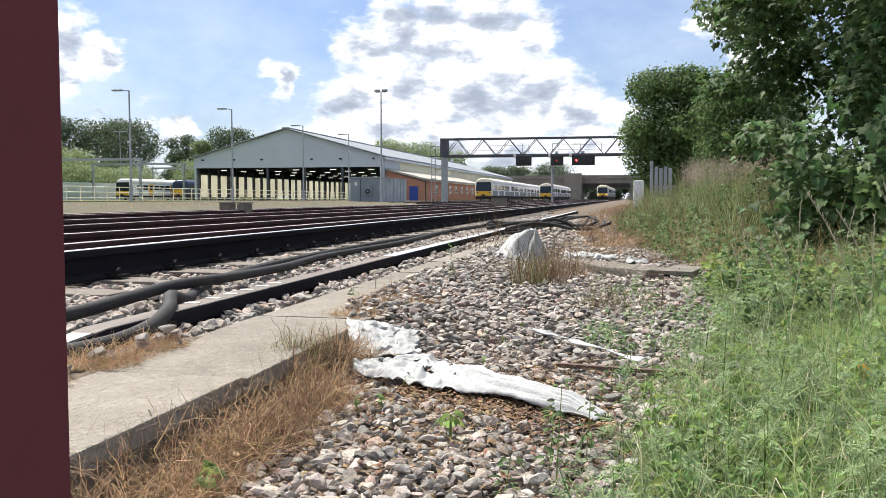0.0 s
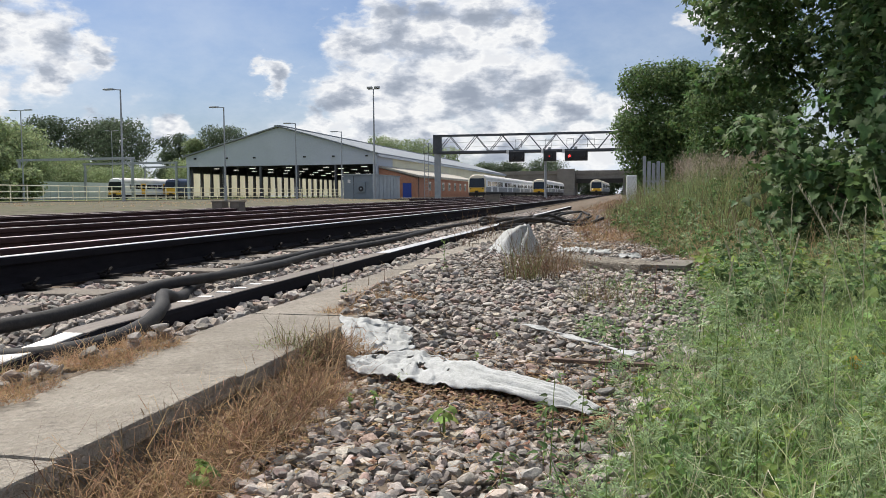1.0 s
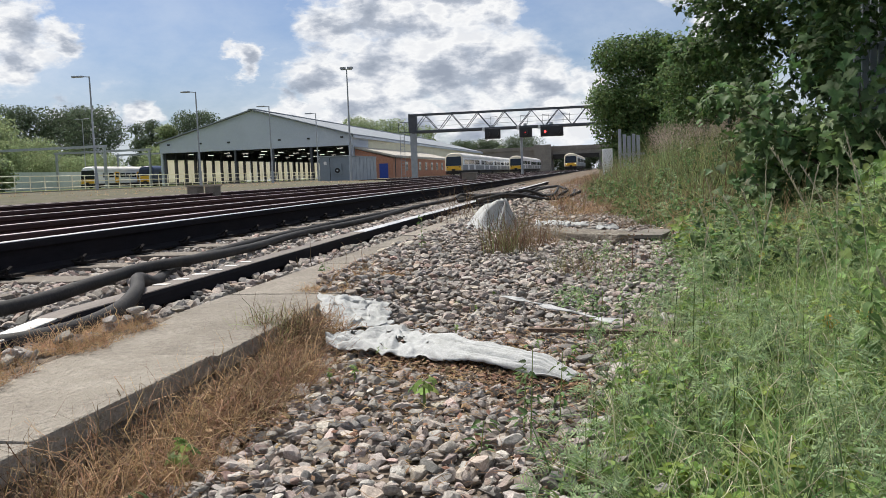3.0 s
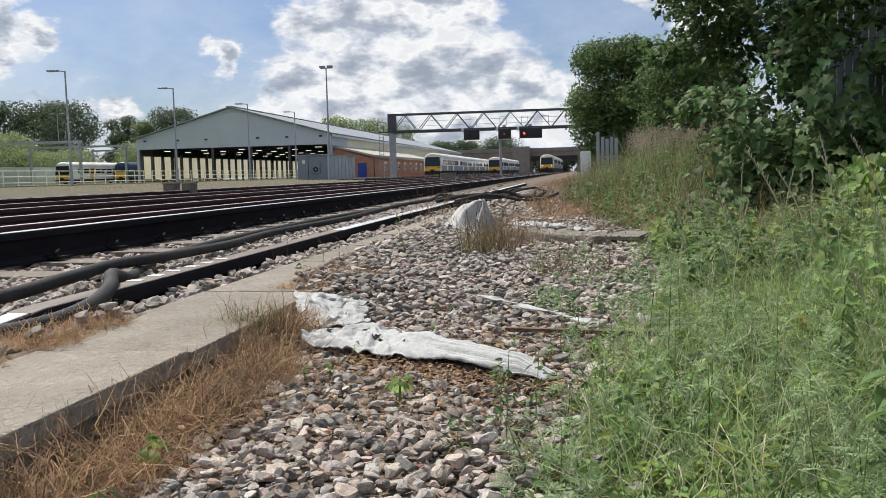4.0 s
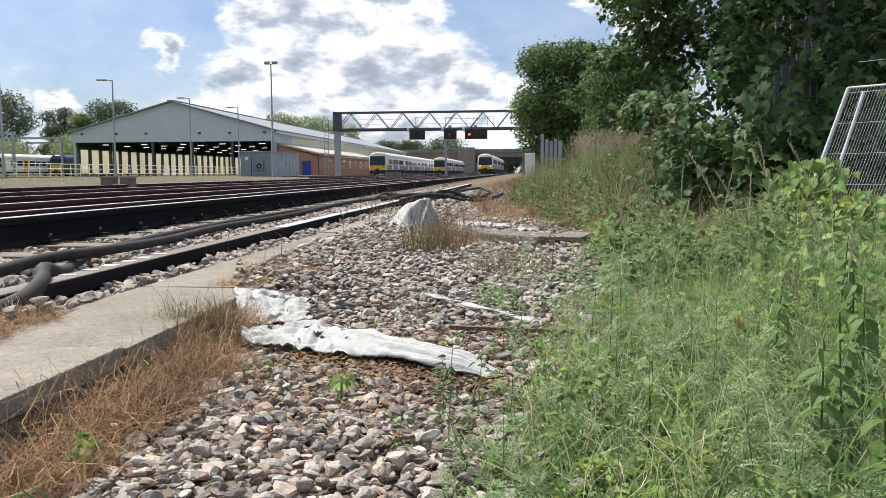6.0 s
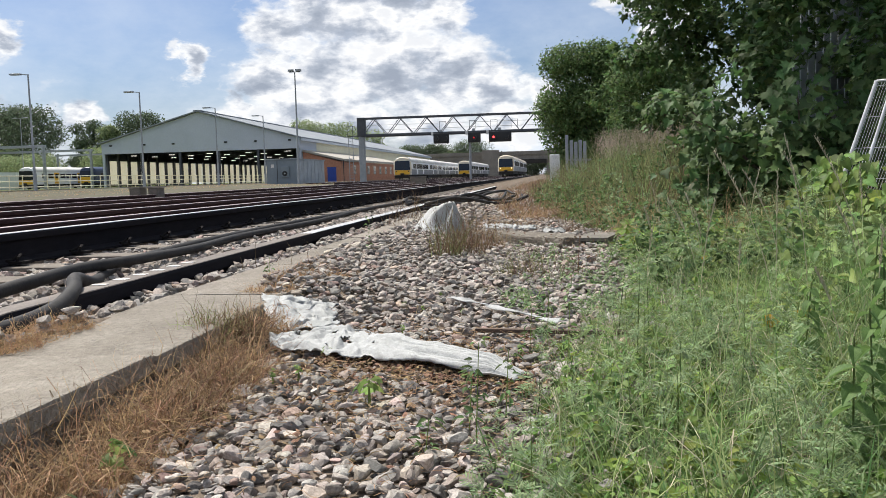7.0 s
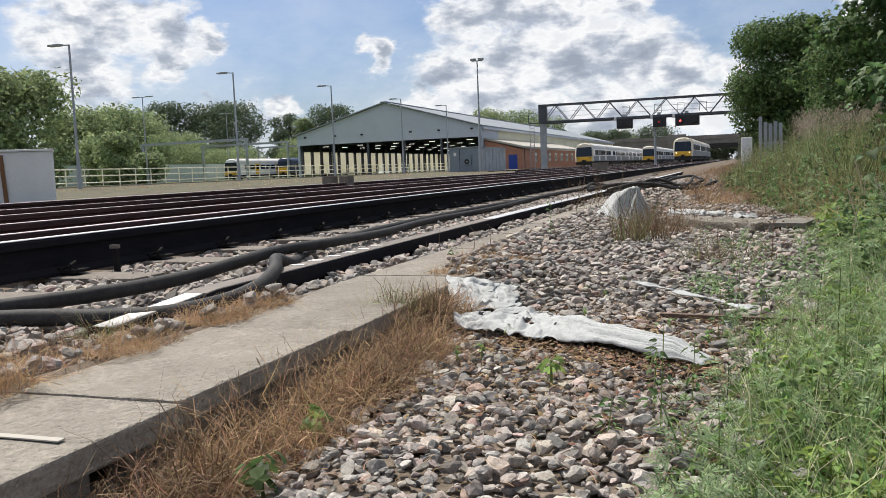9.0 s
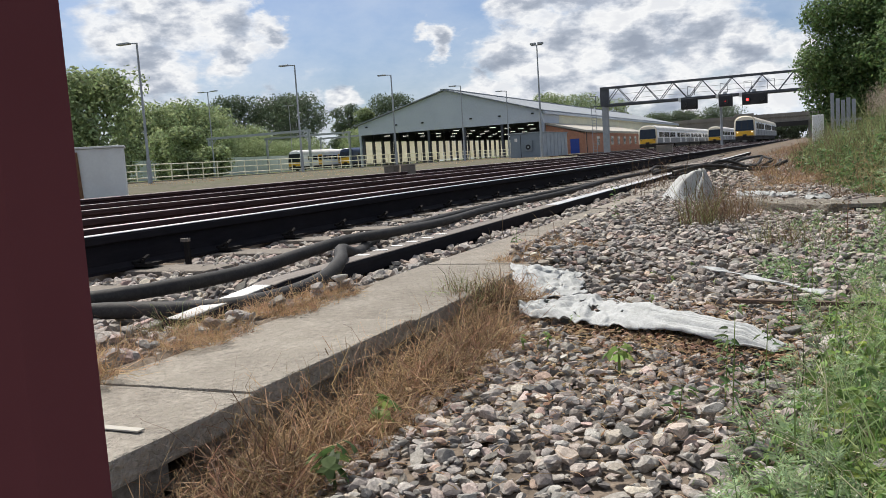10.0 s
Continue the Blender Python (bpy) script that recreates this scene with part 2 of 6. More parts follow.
STONES = [(0.155, 0.145, 0.14), (0.285, 0.27, 0.25), (0.40, 0.32, 0.285), (0.24, 0.235, 0.225), (0.415, 0.39, 0.355), (0.315, 0.28, 0.25), (0.435, 0.37, 0.305), (0.285, 0.275, 0.26), (0.355, 0.24, 0.195)]
M = {
    "concrete": material("concrete", (0.315, 0.285, 0.245), 0.92, second=(0.235, 0.21, 0.18), scale=4.0, fine=60, bump=0.9, spec=0.15, grain=0.75, spots=(0.26, 0.235, 0.20), per_piece=0.14, hue_range=0.05),
    "old_concrete": material("old_concrete", (0.25, 0.225, 0.19), 0.95, second=(0.17, 0.15, 0.125), scale=9, fine=80, bump=1.0, spots=(0.36, 0.33, 0.28), spec=0.2),
    "dark_concrete": material("dark_concrete", (0.20, 0.18, 0.155), 0.95, second=(0.13, 0.12, 0.10), scale=7, fine=60, bump=0.4),
    # dark steel, with the shade on the rail sides put into the near-black colour
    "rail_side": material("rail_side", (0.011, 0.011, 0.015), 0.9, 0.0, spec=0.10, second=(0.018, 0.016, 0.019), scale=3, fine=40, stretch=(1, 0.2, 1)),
    "rail_rust": material("rail_rust", (0.07, 0.04, 0.039), 0.9, 0.0, spec=0.12, second=(0.032, 0.021, 0.023), scale=3, fine=40, stretch=(1, 0.2, 1)),
    "rail_pink": material("rail_pink", (0.62, 0.52, 0.50), 0.45, 0.5, second=(0.42, 0.32, 0.30), scale=4, fine=30, bump=0.02, stretch=(3, 0.1, 1)),
    "rail_top": material("rail_top", (0.74, 0.72, 0.70), 0.38, 0.8, second=(0.6, 0.57, 0.54), scale=4, fine=30, bump=0.02, stretch=(3, 0.1, 1)),
    "beam_top": material("beam_top", (0.17, 0.145, 0.125), 0.75, 0.0, second=(0.11, 0.09, 0.08), scale=5, fine=50, stretch=(2, 0.3, 1)),
    "white_paint": material("white_paint", (0.78, 0.76, 0.73), 0.7, second=(0.6, 0.57, 0.53), scale=9, fine=50),
    "cable": material("cable", (0.026, 0.025, 0.026), 0.72, second=(0.045, 0.042, 0.04), scale=10, fine=80, bump=0.12, spec=0.25),
    "clip": material("clip", (0.02, 0.018, 0.018), 0.9, 0.0, spec=0.1),
    "sleeper": material("sleeper", (0.19, 0.165, 0.14), 0.95, scale=6),
    "stone": material("stone", (0.29, 0.245, 0.215), 0.92, second=(0.15, 0.155, 0.145), scale=1.5, fine=8, bump=0.12, per_piece=0.42, spec=0.25, hue_range=0.10, palette=STONES),
    "stone_island": material("stone_island", (0.29, 0.245, 0.215), 0.92, second=(0.15, 0.155, 0.145), scale=30, fine=160, bump=0.25, per_island=0.42, spec=0.25, hue_range=0.10, palette=STONES),
    "trackstone": material("trackstone", (0.29, 0.25, 0.22), 0.95, second=(0.19, 0.16, 0.135), scale=30, fine=160, bump=0.25, per_island=0.35, palette=STONES),
    "bag": material("bag", (0.50, 0.51, 0.51), 0.65, second=(0.38, 0.39, 0.385), scale=11, fine=160, bump=0.3, grain=0.6, translucent=0.2),
    "straw": material("straw", (0.50, 0.345, 0.20), 0.85, second=(0.33, 0.21, 0.12), scale=14, fine=60, bump=0, per_island=0.35, translucent=0.35),
    "grass": material("grass", (0.215, 0.315, 0.105), 0.65, second=(0.15, 0.25, 0.085), scale=3, fine=20, bump=0, per_island=0.55, translucent=0.45),
    "grass_pale": material("grass_pale", (0.33, 0.40, 0.18), 0.65, second=(0.235, 0.315, 0.135), scale=3, fine=20, bump=0, per_island=0.5, translucent=0.45),
    "grass_olive": material("grass_olive", (0.25, 0.25, 0.11), 0.75, second=(0.17, 0.20, 0.08), scale=1.5, fine=20, bump=0, per_island=0.55, translucent=0.4, hue_range=0.2),
    "weed_red": material("weed_red", (0.31, 0.20, 0.12), 0.85, second=(0.21, 0.14, 0.08), bump=0, per_island=0.5, translucent=0.3, hue_range=0.15),
    "seed": material("seed", (0.58, 0.53, 0.38), 0.8, bump=0, per_island=0.25, translucent=0.3),
    "pink_seed": material("pink_seed", (0.47, 0.38, 0.31), 0.85, bump=0, per_island=0.25, translucent=0.3),
    "leaf": material("leaf", (0.22, 0.31, 0.095), 0.6, second=(0.16, 0.25, 0.08), scale=2, fine=25, bump=0, per_island=0.5, translucent=0.45, spec=0.3),
    "leaf_pale": material("leaf_pale", (0.26, 0.345, 0.18), 0.7, second=(0.19, 0.27, 0.13), scale=2, fine=25, bump=0, per_island=0.45, translucent=0.4, spec=0.3),
    "leaf_lime": material("leaf_lime", (0.25, 0.33, 0.075), 0.6, second=(0.17, 0.26, 0.06), scale=2, fine=25, bump=0, per_island=0.45, translucent=0.45, spec=0.3),
    "weed_brown": material("weed_brown", (0.21, 0.135, 0.08), 0.85, second=(0.12, 0.075, 0.045), bump=0, per_island=0.45, translucent=0.15),
    "leaf_mid": material("leaf_mid", (0.13, 0.20, 0.065), 0.6, second=(0.08, 0.135, 0.048), scale=2, fine=25, bump=0, per_island=0.5, translucent=0.4, spec=0.3),
    "leaf_dark": material("leaf_dark", (0.095, 0.16, 0.052), 0.6, second=(0.065, 0.115, 0.038), scale=2, fine=25, bump=0, per_island=0.5, translucent=0.4, spec=0.35),
    # skyline leaves: green paled and greyed, distance haze painted into the colour
    "leaf_hazed": material("leaf_hazed", (0.125, 0.165, 0.095), 0.85, second=(0.08, 0.11, 0.065), scale=0.4, fine=4, bump=0, per_island=0.4, translucent=0.3),
    "leaf_light": material("leaf_light", (0.30, 0.36, 0.18), 0.85, second=(0.225, 0.28, 0.14), scale=0.4, fine=4, bump=0, per_island=0.4, translucent=0.4),
    "yellow_leaf": material("yellow_leaf", (0.62, 0.36, 0.04), 0.6, bump=0, translucent=0.3),
    "bark": material("bark", (0.10, 0.08, 0.06), 0.95, scale=8, bump=0.6, stretch=(1, 1, 0.3)),
    "galv": material("galv", (0.42, 0.44, 0.45), 0.5, 0.7, second=(0.34, 0.36, 0.37), scale=4, fine=30),
    "galv_pale": material(grain=0.22, name="galv_pale", color=(0.60, 0.61, 0.62), rough=0.6, metal=0.1, second=(0.48, 0.49, 0.50), scale=6, fine=30, bump=0.02),
    "galv_dull": material(grain=0.22, name="galv_dull", color=(0.36, 0.38, 0.40), rough=0.65, metal=0.3, second=(0.29, 0.31, 0.33), scale=3, fine=30),
    "gantry_steel": material(grain=0.22, name="gantry_steel", color=(0.095, 0.10, 0.115), rough=0.7, metal=0.2, second=(0.065, 0.07, 0.08), scale=2, fine=20),
    "black": material("black", (0.022, 0.022, 0.024), 0.5, bump=0),
    "cladding": material(grain=0.22, name="cladding", color=(0.50, 0.54, 0.60), rough=0.7, second=(0.46, 0.50, 0.56), scale=0.3, fine=6, bump=0.03),
    "roof_sheet": material(grain=0.22, name="roof_sheet", color=(0.27, 0.29, 0.315), rough=0.85, spec=0.05, second=(0.235, 0.255, 0.28), scale=0.2, fine=5, bump=0.03),
    "yellow_clad": material(grain=0.22, name="yellow_clad", color=(0.70, 0.67, 0.49), rough=0.65, second=(0.63, 0.60, 0.45), scale=0.3, fine=4, bump=0.02),
    "clear_sheet": material("clear_sheet", (0.86, 0.84, 0.74), 0.6, second=(0.78, 0.76, 0.66), scale=0.3, fine=4, bump=0, translucent=0.7, grain=0.2),
    "fence_green": material("fence_green", (0.46, 0.52, 0.48), 0.75, second=(0.40, 0.46, 0.42), scale=0.4, fine=4, bump=0.02, grain=0.3),
    "brick": material("brick", (0.47, 0.225, 0.14), 0.9, second=(0.37, 0.18, 0.115), scale=2, fine=14, bump=0.2),
    "fascia": material(grain=0.22, name="fascia", color=(0.42, 0.39, 0.34), rough=0.7, scale=1, fine=10),
    "kiosk": material(grain=0.22, name="kiosk", color=(0.20, 0.235, 0.27), rough=0.55, second=(0.17, 0.205, 0.235), scale=1, fine=10, bump=0.03),
    "kiosk_light": material(grain=0.22, name="kiosk_light", color=(0.36, 0.40, 0.44), rough=0.55, scale=1, fine=10, bump=0.03),
    "blue": material(grain=0.22, name="blue", color=(0.02, 0.06, 0.33), rough=0.5, bump=0),
    "train_white": material(grain=0.22, name="train_white", color=(0.80, 0.81, 0.82), rough=0.4, second=(0.74, 0.75, 0.76), scale=0.5, fine=8, bump=0),
    "train_grey": material(grain=0.22, name="train_grey", color=(0.20, 0.215, 0.235), rough=0.5, second=(0.16, 0.17, 0.19), scale=0.5, fine=8, bump=0),
    "train_cream": material(grain=0.22, name="train_cream", color=(0.76, 0.68, 0.53), rough=0.5, scale=0.5, fine=8, bump=0),
    "train_yellow": material(grain=0.22, name="train_yellow", color=(0.80, 0.46, 0.035), rough=0.45, second=(0.70, 0.39, 0.03), scale=1, fine=8, bump=0),
    "train_navy": material(grain=0.22, name="train_navy", color=(0.03, 0.05, 0.11), rough=0.4, bump=0),
    "roof_grey": material(grain=0.22, name="roof_grey", color=(0.66, 0.65, 0.62), rough=0.7, scale=0.6, fine=8, bump=0),
    "window": material(grain=0.22, name="window", color=(0.02, 0.024, 0.028), rough=0.12, bump=0, spec=0.6),
    "underframe": material("underframe", (0.04, 0.036, 0.033), 0.9, bump=0.1),
    "rail_yellow": material(grain=0.22, name="rail_yellow", color=(0.82, 0.78, 0.58), rough=0.6, second=(0.74, 0.70, 0.54), scale=1, fine=8, bump=0),
    "white_sheet": material(grain=0.22, name="white_sheet", color=(0.68, 0.69, 0.68), rough=0.6, second=(0.6, 0.6, 0.59), scale=1.5, fine=12, bump=0.04),
    "rust": material("rust", (0.20, 0.10, 0.05), 0.9),
    "post_paint": material(grain=0.22, name="post_paint", color=(0.155, 0.05, 0.055), rough=0.75, second=(0.13, 0.04, 0.045), scale=10, fine=60, bump=0.02, spec=0.12),
    "bridge": material("bridge", (0.27, 0.245, 0.215), 0.9, second=(0.2, 0.18, 0.16), scale=0.4, fine=3, bump=0.1),
    "litter": material("litter", (0.14, 0.085, 0.05), 0.9, second=(0.24, 0.15, 0.08), bump=0, per_island=0.5),
    "wood": material("wood", (0.11, 0.075, 0.055), 0.9, stretch=(1, 0.1, 1)),
    "red_light": glow("red_light", (1.0, 0.03, 0.03), 6.0),
    "dim_red": glow("dim_red", (0.8, 0.02, 0.02), 0.6),
    "lamp_white": glow("lamp_white", (1.0, 0.96, 0.88), 0.8),
    "head_lamp": glow("head_lamp", (1.0, 0.85, 0.55), 1.6),
}


def ground_material():
    """Ballast by the near track, dark oily ballast under the tracks, dusty bank, grass beyond."""
    m = material("ground_mix", (0.19, 0.155, 0.125), 0.95, second=(0.115, 0.092, 0.072), scale=6, fine=40, bump=0.6, spec=0.03)
    t = m.node_tree
    b = t.nodes["Principled BSDF"]
    old = b.inputs["Base Color"].links[0].from_socket
    geo = t.nodes.new("ShaderNodeNewGeometry")
    sep = t.nodes.new("ShaderNodeSeparateXYZ")
    t.links.new(geo.outputs["Position"], sep.inputs[0])
    n = node(t, "ShaderNodeTexNoise", _2=0.35, _3=6.0, _4=0.6)
    t.links.new(geo.outputs["Position"], n.inputs[0])
    wob = math_node(t, "MULTIPLY_ADD", n.outputs[0], 6.0)
    wob.node.inputs[2].default_value = -3.0
    xx = math_node(t, "ADD", sep.outputs[0], wob)
    bank = ramp(t, math_node(t, "MULTIPLY", xx, -0.02), [(0.22, (0, 0, 0)), (0.27, (1, 1, 1))])
    n2 = node(t, "ShaderNodeTexNoise", _2=0.9, _3=9.0, _4=0.72)
    t.links.new(geo.outputs["Position"], n2.inputs[0])
    dust = ramp(t, n2.outputs[0], [(0.35, (0.07, 0.068, 0.05)), (0.5, (0.145, 0.132, 0.105)), (0.62, (0.085, 0.095, 0.05))])
    c = mix(t, bank, old, dust)
    green = ramp(t, math_node(t, "MULTIPLY", xx, -0.01), [(0.42, (0, 0, 0)), (0.47, (1, 1, 1))])
    c = mix(t, green, c, (0.13, 0.15, 0.06))
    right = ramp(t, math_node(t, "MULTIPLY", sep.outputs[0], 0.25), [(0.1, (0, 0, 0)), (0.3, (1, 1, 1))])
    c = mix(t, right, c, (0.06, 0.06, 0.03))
    t.links.new(c, b.inputs["Base Color"])
    return m


# ---- mesh tools ----
def mesh_object(name, verts, faces, mats, parent=None, label="", smooth=False, slots=None):
    me = bpy.data.meshes.new(name)
    me.from_pydata([tuple(v) for v in verts], [], [tuple(f) for f in faces])
    for m in (mats if isinstance(mats, (list, tuple)) else [mats]):
        me.materials.append(M[m] if isinstance(m, str) else m)
    if slots is not None:
        me.polygons.foreach_set("material_index", slots)
    if smooth:
        me.polygons.foreach_set("use_smooth", [True] * len(me.polygons))
    me.update()
    ob = new(name, me)
    ob.parent = parent
    if label:
        ob["label"] = label
    return ob


def part(name, bm, mat, parent=None, label="", smooth=False):
    me = bpy.data.meshes.new(name)
    bmesh.ops.recalc_face_normals(bm, faces=bm.faces[:])
    bm.to_mesh(me)
    bm.free()
    me.materials.append(M[mat] if isinstance(mat, str) else mat)
    if smooth:
        me.polygons.foreach_set("use_smooth", [True] * len(me.polygons))
    ob = new(name, me)
    ob.parent = parent
    if label:
        ob["label"] = label
    return ob


def thing(name, label, category, at=(0, 0, 0), rz=0, group="", kind=""):
    ob = new(name)
    ob.matrix_world = pose(*at, 0, 0, rz)
    return tagged(ob, label, category, group, kind)


def box(bm, lo, hi, bevel=0.0, m=None):
    a, b = Vector(lo), Vector(hi)
    r = bmesh.ops.create_cube(bm, size=1.0, matrix=Matrix.Translation((a + b) / 2) @ Matrix.Diagonal((*(b - a), 1)))
    if m is not None:
        bmesh.ops.transform(bm, matrix=m, verts=r["verts"])
    if bevel:
        es = list({e for v in r["verts"] for e in v.link_edges})
        bmesh.ops.bevel(bm, geom=es, offset=bevel, segments=2, affect="EDGES", profile=0.6)
    return bm


def boxes(*items, bevel=0.0):
    bm = bmesh.new()
    for lo, hi in items:
        box(bm, lo, hi, bevel)
    return bm


def bar(bm, a, b, w, h=None):
    """A square bar from a to b."""
    a, b = Vector(a), Vector(b)
    h = h or w
    rot = (b - a).to_track_quat("Z", "Y").to_matrix().to_4x4()
    m = Matrix.Translation((a + b) / 2) @ rot @ Matrix.Diagonal((w, h, (b - a).length, 1))
    bmesh.ops.create_cube(bm, size=1.0, matrix=m)
    return bm


def rod(bm, a, b, r0, r1=None, seg=10):
    a, b = Vector(a), Vector(b)
    rot = (b - a).to_track_quat("Z", "Y").to_matrix().to_4x4()
    bmesh.ops.create_cone(bm, cap_ends=True, segments=seg, radius1=r0, radius2=r0 if r1 is None else r1, depth=(b - a).length, matrix=Matrix.Translation((a + b) / 2) @ rot)
    return bm


def extrude_y(name, profile, ys, mat, parent=None, smooth=False, label="", offset=None):
    """A profile in x, z drawn along y through the given stations."""
    n = len(profile)
    verts, faces = [], []
    for y in ys:
        dx, dz = offset(y) if offset else (0, 0)
        verts += [(x + dx, y, z + dz) for x, z in profile]
    for k in range(len(ys) - 1):
        for i in range(n):
            j = (i + 1) % n
            faces.append((k * n + i, k * n + j, (k + 1) * n + j, (k + 1) * n + i))
    faces += [tuple(range(n - 1, -1, -1)), tuple(range((len(ys) - 1) * n, len(ys) * n))]
    return mesh_object(name, verts, faces, mat, parent, label, smooth)


def tube(name, points, r, mat, parent=None, seg=10, label=""):
    """A smooth tube through points."""
    pts = [Vector(p) for p in points]
    path = []
    for i in range(len(pts) - 1):
        p0, p1, p2, p3 = pts[max(i - 1, 0)], pts[i], pts[i + 1], pts[min(i + 2, len(pts) - 1)]
        for k in range(8):
            u = k / 8
            path.append(0.5 * ((2 * p1) + (p2 - p0) * u + (2 * p0 - 5 * p1 + 4 * p2 - p3) * u * u + (3 * p1 - p0 - 3 * p2 + p3) * u ** 3))
    path.append(pts[-1])
    verts, faces = [], []
    for i, p in enumerate(path):
        d = (path[min(i + 1, len(path) - 1)] - path[max(i - 1, 0)]).normalized()
        side = d.cross(Vector((0, 0, 1))).normalized()
        up = side.cross(d)
        verts += [p + (side * math.cos(a) + up * math.sin(a)) * r for a in (2 * math.pi * k / seg for k in range(seg))]
    for i in range(len(path) - 1):
        for k in range(seg):
            j = (k + 1) % seg
            faces.append((i * seg + k, i * seg + j, (i + 1) * seg + j, (i + 1) * seg + k))
    faces += [tuple(range(seg)), tuple(range((len(path) - 1) * seg, len(path) * seg))]
    return mesh_object(name, verts, faces, mat, parent, label, True)


EDGE = [(1.0, -0.05), (1.6, -0.02), (2.3, 0.08), (2.9, 0.24), (3.5, 0.42), (5.0, 0.52), (6.5, 0.46), (8.0, 0.32), (11, 0.12), (16, -0.15), (22, -0.45), (30, -0.5), (60, 0.1), (90, 0.4)]


def ease(v, a, b):
    """0 at a, 1 at b, straight between."""
    return min(1.0, max(0.0, (v - a) / (b - a)))


def near_edge(y):
    """x of the border between gravel and greenery."""
    if y <= EDGE[0][0]:
        return EDGE[0][1]
    for (y0, x0), (y1, x1) in zip(EDGE, EDGE[1:]):
        if y < y1:
            return x0 + (x1 - x0) * (y - y0) / (y1 - y0) + 0.03 * math.sin(4.1 * y)
    return EDGE[-1][1]


def gz(x, y):
    """Height of the ground."""
    z = 0.0
    if x > 0.2:
        z += 0.10 * min(x - 0.2, 6) * min(1, max(0, (y - 1) / 4))
    if x < -1.43:
        z += 0.055 * min(1, (-1.43 - x) / 0.08)
    if x < -12:
        z += 0.30 * min(1, (-12 - x) / 24)
    if -1.0 < x < -0.55 and y < 3:
        z -= 0.05 * min(1, max(0, (3 - y) / 1.5)) * min(1, (-0.55 - x) / 0.25)
    if -0.96 < x < 0.6 and y > 2.6:
        z += 0.05 * min(1, (y - 2.6) / 1.5)
    # gravel drifted over the edges of the trough lids
    if -1.45 < x < -0.3 and 2.6 < y < 14:
        z = max(z, 0.118 * ease(y, 2.7, 3.3) * ease(x, -1.30 - 0.05 * ease(y, 3, 5), -1.12 - 0.05 * ease(y, 3, 5)) * (1 - ease(x, -0.95, -0.3)))
    if -1.66 < x < -1.2 and y < 3.2:
        z = max(z, 0.108 * (1 - ease(y, 2.5, 3.1)) * (1 - ease(x, -1.37, -1.28)) * ease(x, -1.53, -1.44))
    if -4 < x < 4 and 0 < y < 20:
        z += 0.012 * noise.noise(Vector((x * 2.5, y * 2.5, 0)))
    return z


# ---- ground ----
def ground():
    def line(near, far):
        v = list(near)
        s = 0.25
        while v[-1] < far:
            v.append(v[-1] + s)
            s *= 1.22
        w, s = [v[0]], 0.25
        while w[-1] > -far:
            w.append(w[-1] - s)
            s *= 1.22
        return sorted(set(w[1:] + v))
    xs = line([-2.6 + 0.1 * i for i in range(60)], 2500)
    ys = line([-1 + 0.15 * i for i in range(80)], 2500)
    verts = [(x, y, gz(x, y)) for y in ys for x in xs]
    n = len(xs)
    faces = [(j * n + i, j * n + i + 1, (j + 1) * n + i + 1, (j + 1) * n + i) for j in range(len(ys) - 1) for i in range(n - 1)]
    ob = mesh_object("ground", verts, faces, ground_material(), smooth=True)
    tagged(ob, "ballast, dusty bank and rough ground of a railway yard", "ground", kind="structure")
    return ob


GROUND = ground()
RAIL = [(-0.075, 0), (0.075, 0), (0.075, 0.014), (0.014, 0.035), (0.012, 0.125), (0.036, 0.138), (0.036, 0.168), (0.026, 0.177), (-0.026, 0.177), (-0.036, 0.168), (-0.036, 0.138), (-0.012, 0.125), (-0.014, 0.035), (-0.075, 0.014)]
HEAD = [(-0.031, 0.1772), (0.031, 0.1772), (0.029, 0.1805), (-0.029, 0.1805)]


def railway_track(cx, gauge=1.52, base=0.10, conductor=0, label="", rust=False, start=None):
    t = thing("railway_track", label, "railway track", (cx, 0, base), kind="structure")
    STATIONS = [start, 110, 160, 220, 300] if start else [-12, -2, 4, 10, 20, 40, 70, 110, 160, 220, 300]
    for s in (1, -1):
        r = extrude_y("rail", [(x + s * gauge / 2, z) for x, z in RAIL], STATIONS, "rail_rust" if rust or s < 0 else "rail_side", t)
        extrude_y("rail_head", [(x + s * gauge / 2, z) for x, z in HEAD], STATIONS, "rail_pink" if rust or s < 0 else "rail_top", r, label="worn shiny running surface")
    if conductor:
        x0 = conductor * (gauge / 2 + 0.41)
        r = extrude_y("conductor_rail", [(x * 0.9 + x0, z * 0.75 + 0.10) for x, z in RAIL], STATIONS, "rail_rust", t, label="rusty raised third rail")
        extrude_y("rail_head", [(x + x0, z * 0.75 + 0.101) for x, z in HEAD], STATIONS, "rail_pink", r)
    return t


T1 = railway_track(-3.81, label="main running track with dark rails and shiny heads")
CHECK = extrude_y("check_rail", [(x + 0.26, z) for x, z in RAIL], [-12, -2, 4, 10, 20, 40, 70, 110, 200], "rail_rust", T1, label="rusty inner check rail")
extrude_y("rail_head", [(x + 0.26, z) for x, z in HEAD], [-12, 4, 20, 70, 200], "rail_pink", CHECK)
T2 = railway_track(-6.8, conductor=-1, label="second running track with rusty rails", rust=True)
T3 = railway_track(-9.9, label="third running track beside the dusty bank")
T4 = railway_track(-16.7, label="siding track leading past the depot shed", rust=True, base=0.1, start=70)
T5 = railway_track(-21.9, label="siding track with parked train", rust=True, base=0.1, start=80)
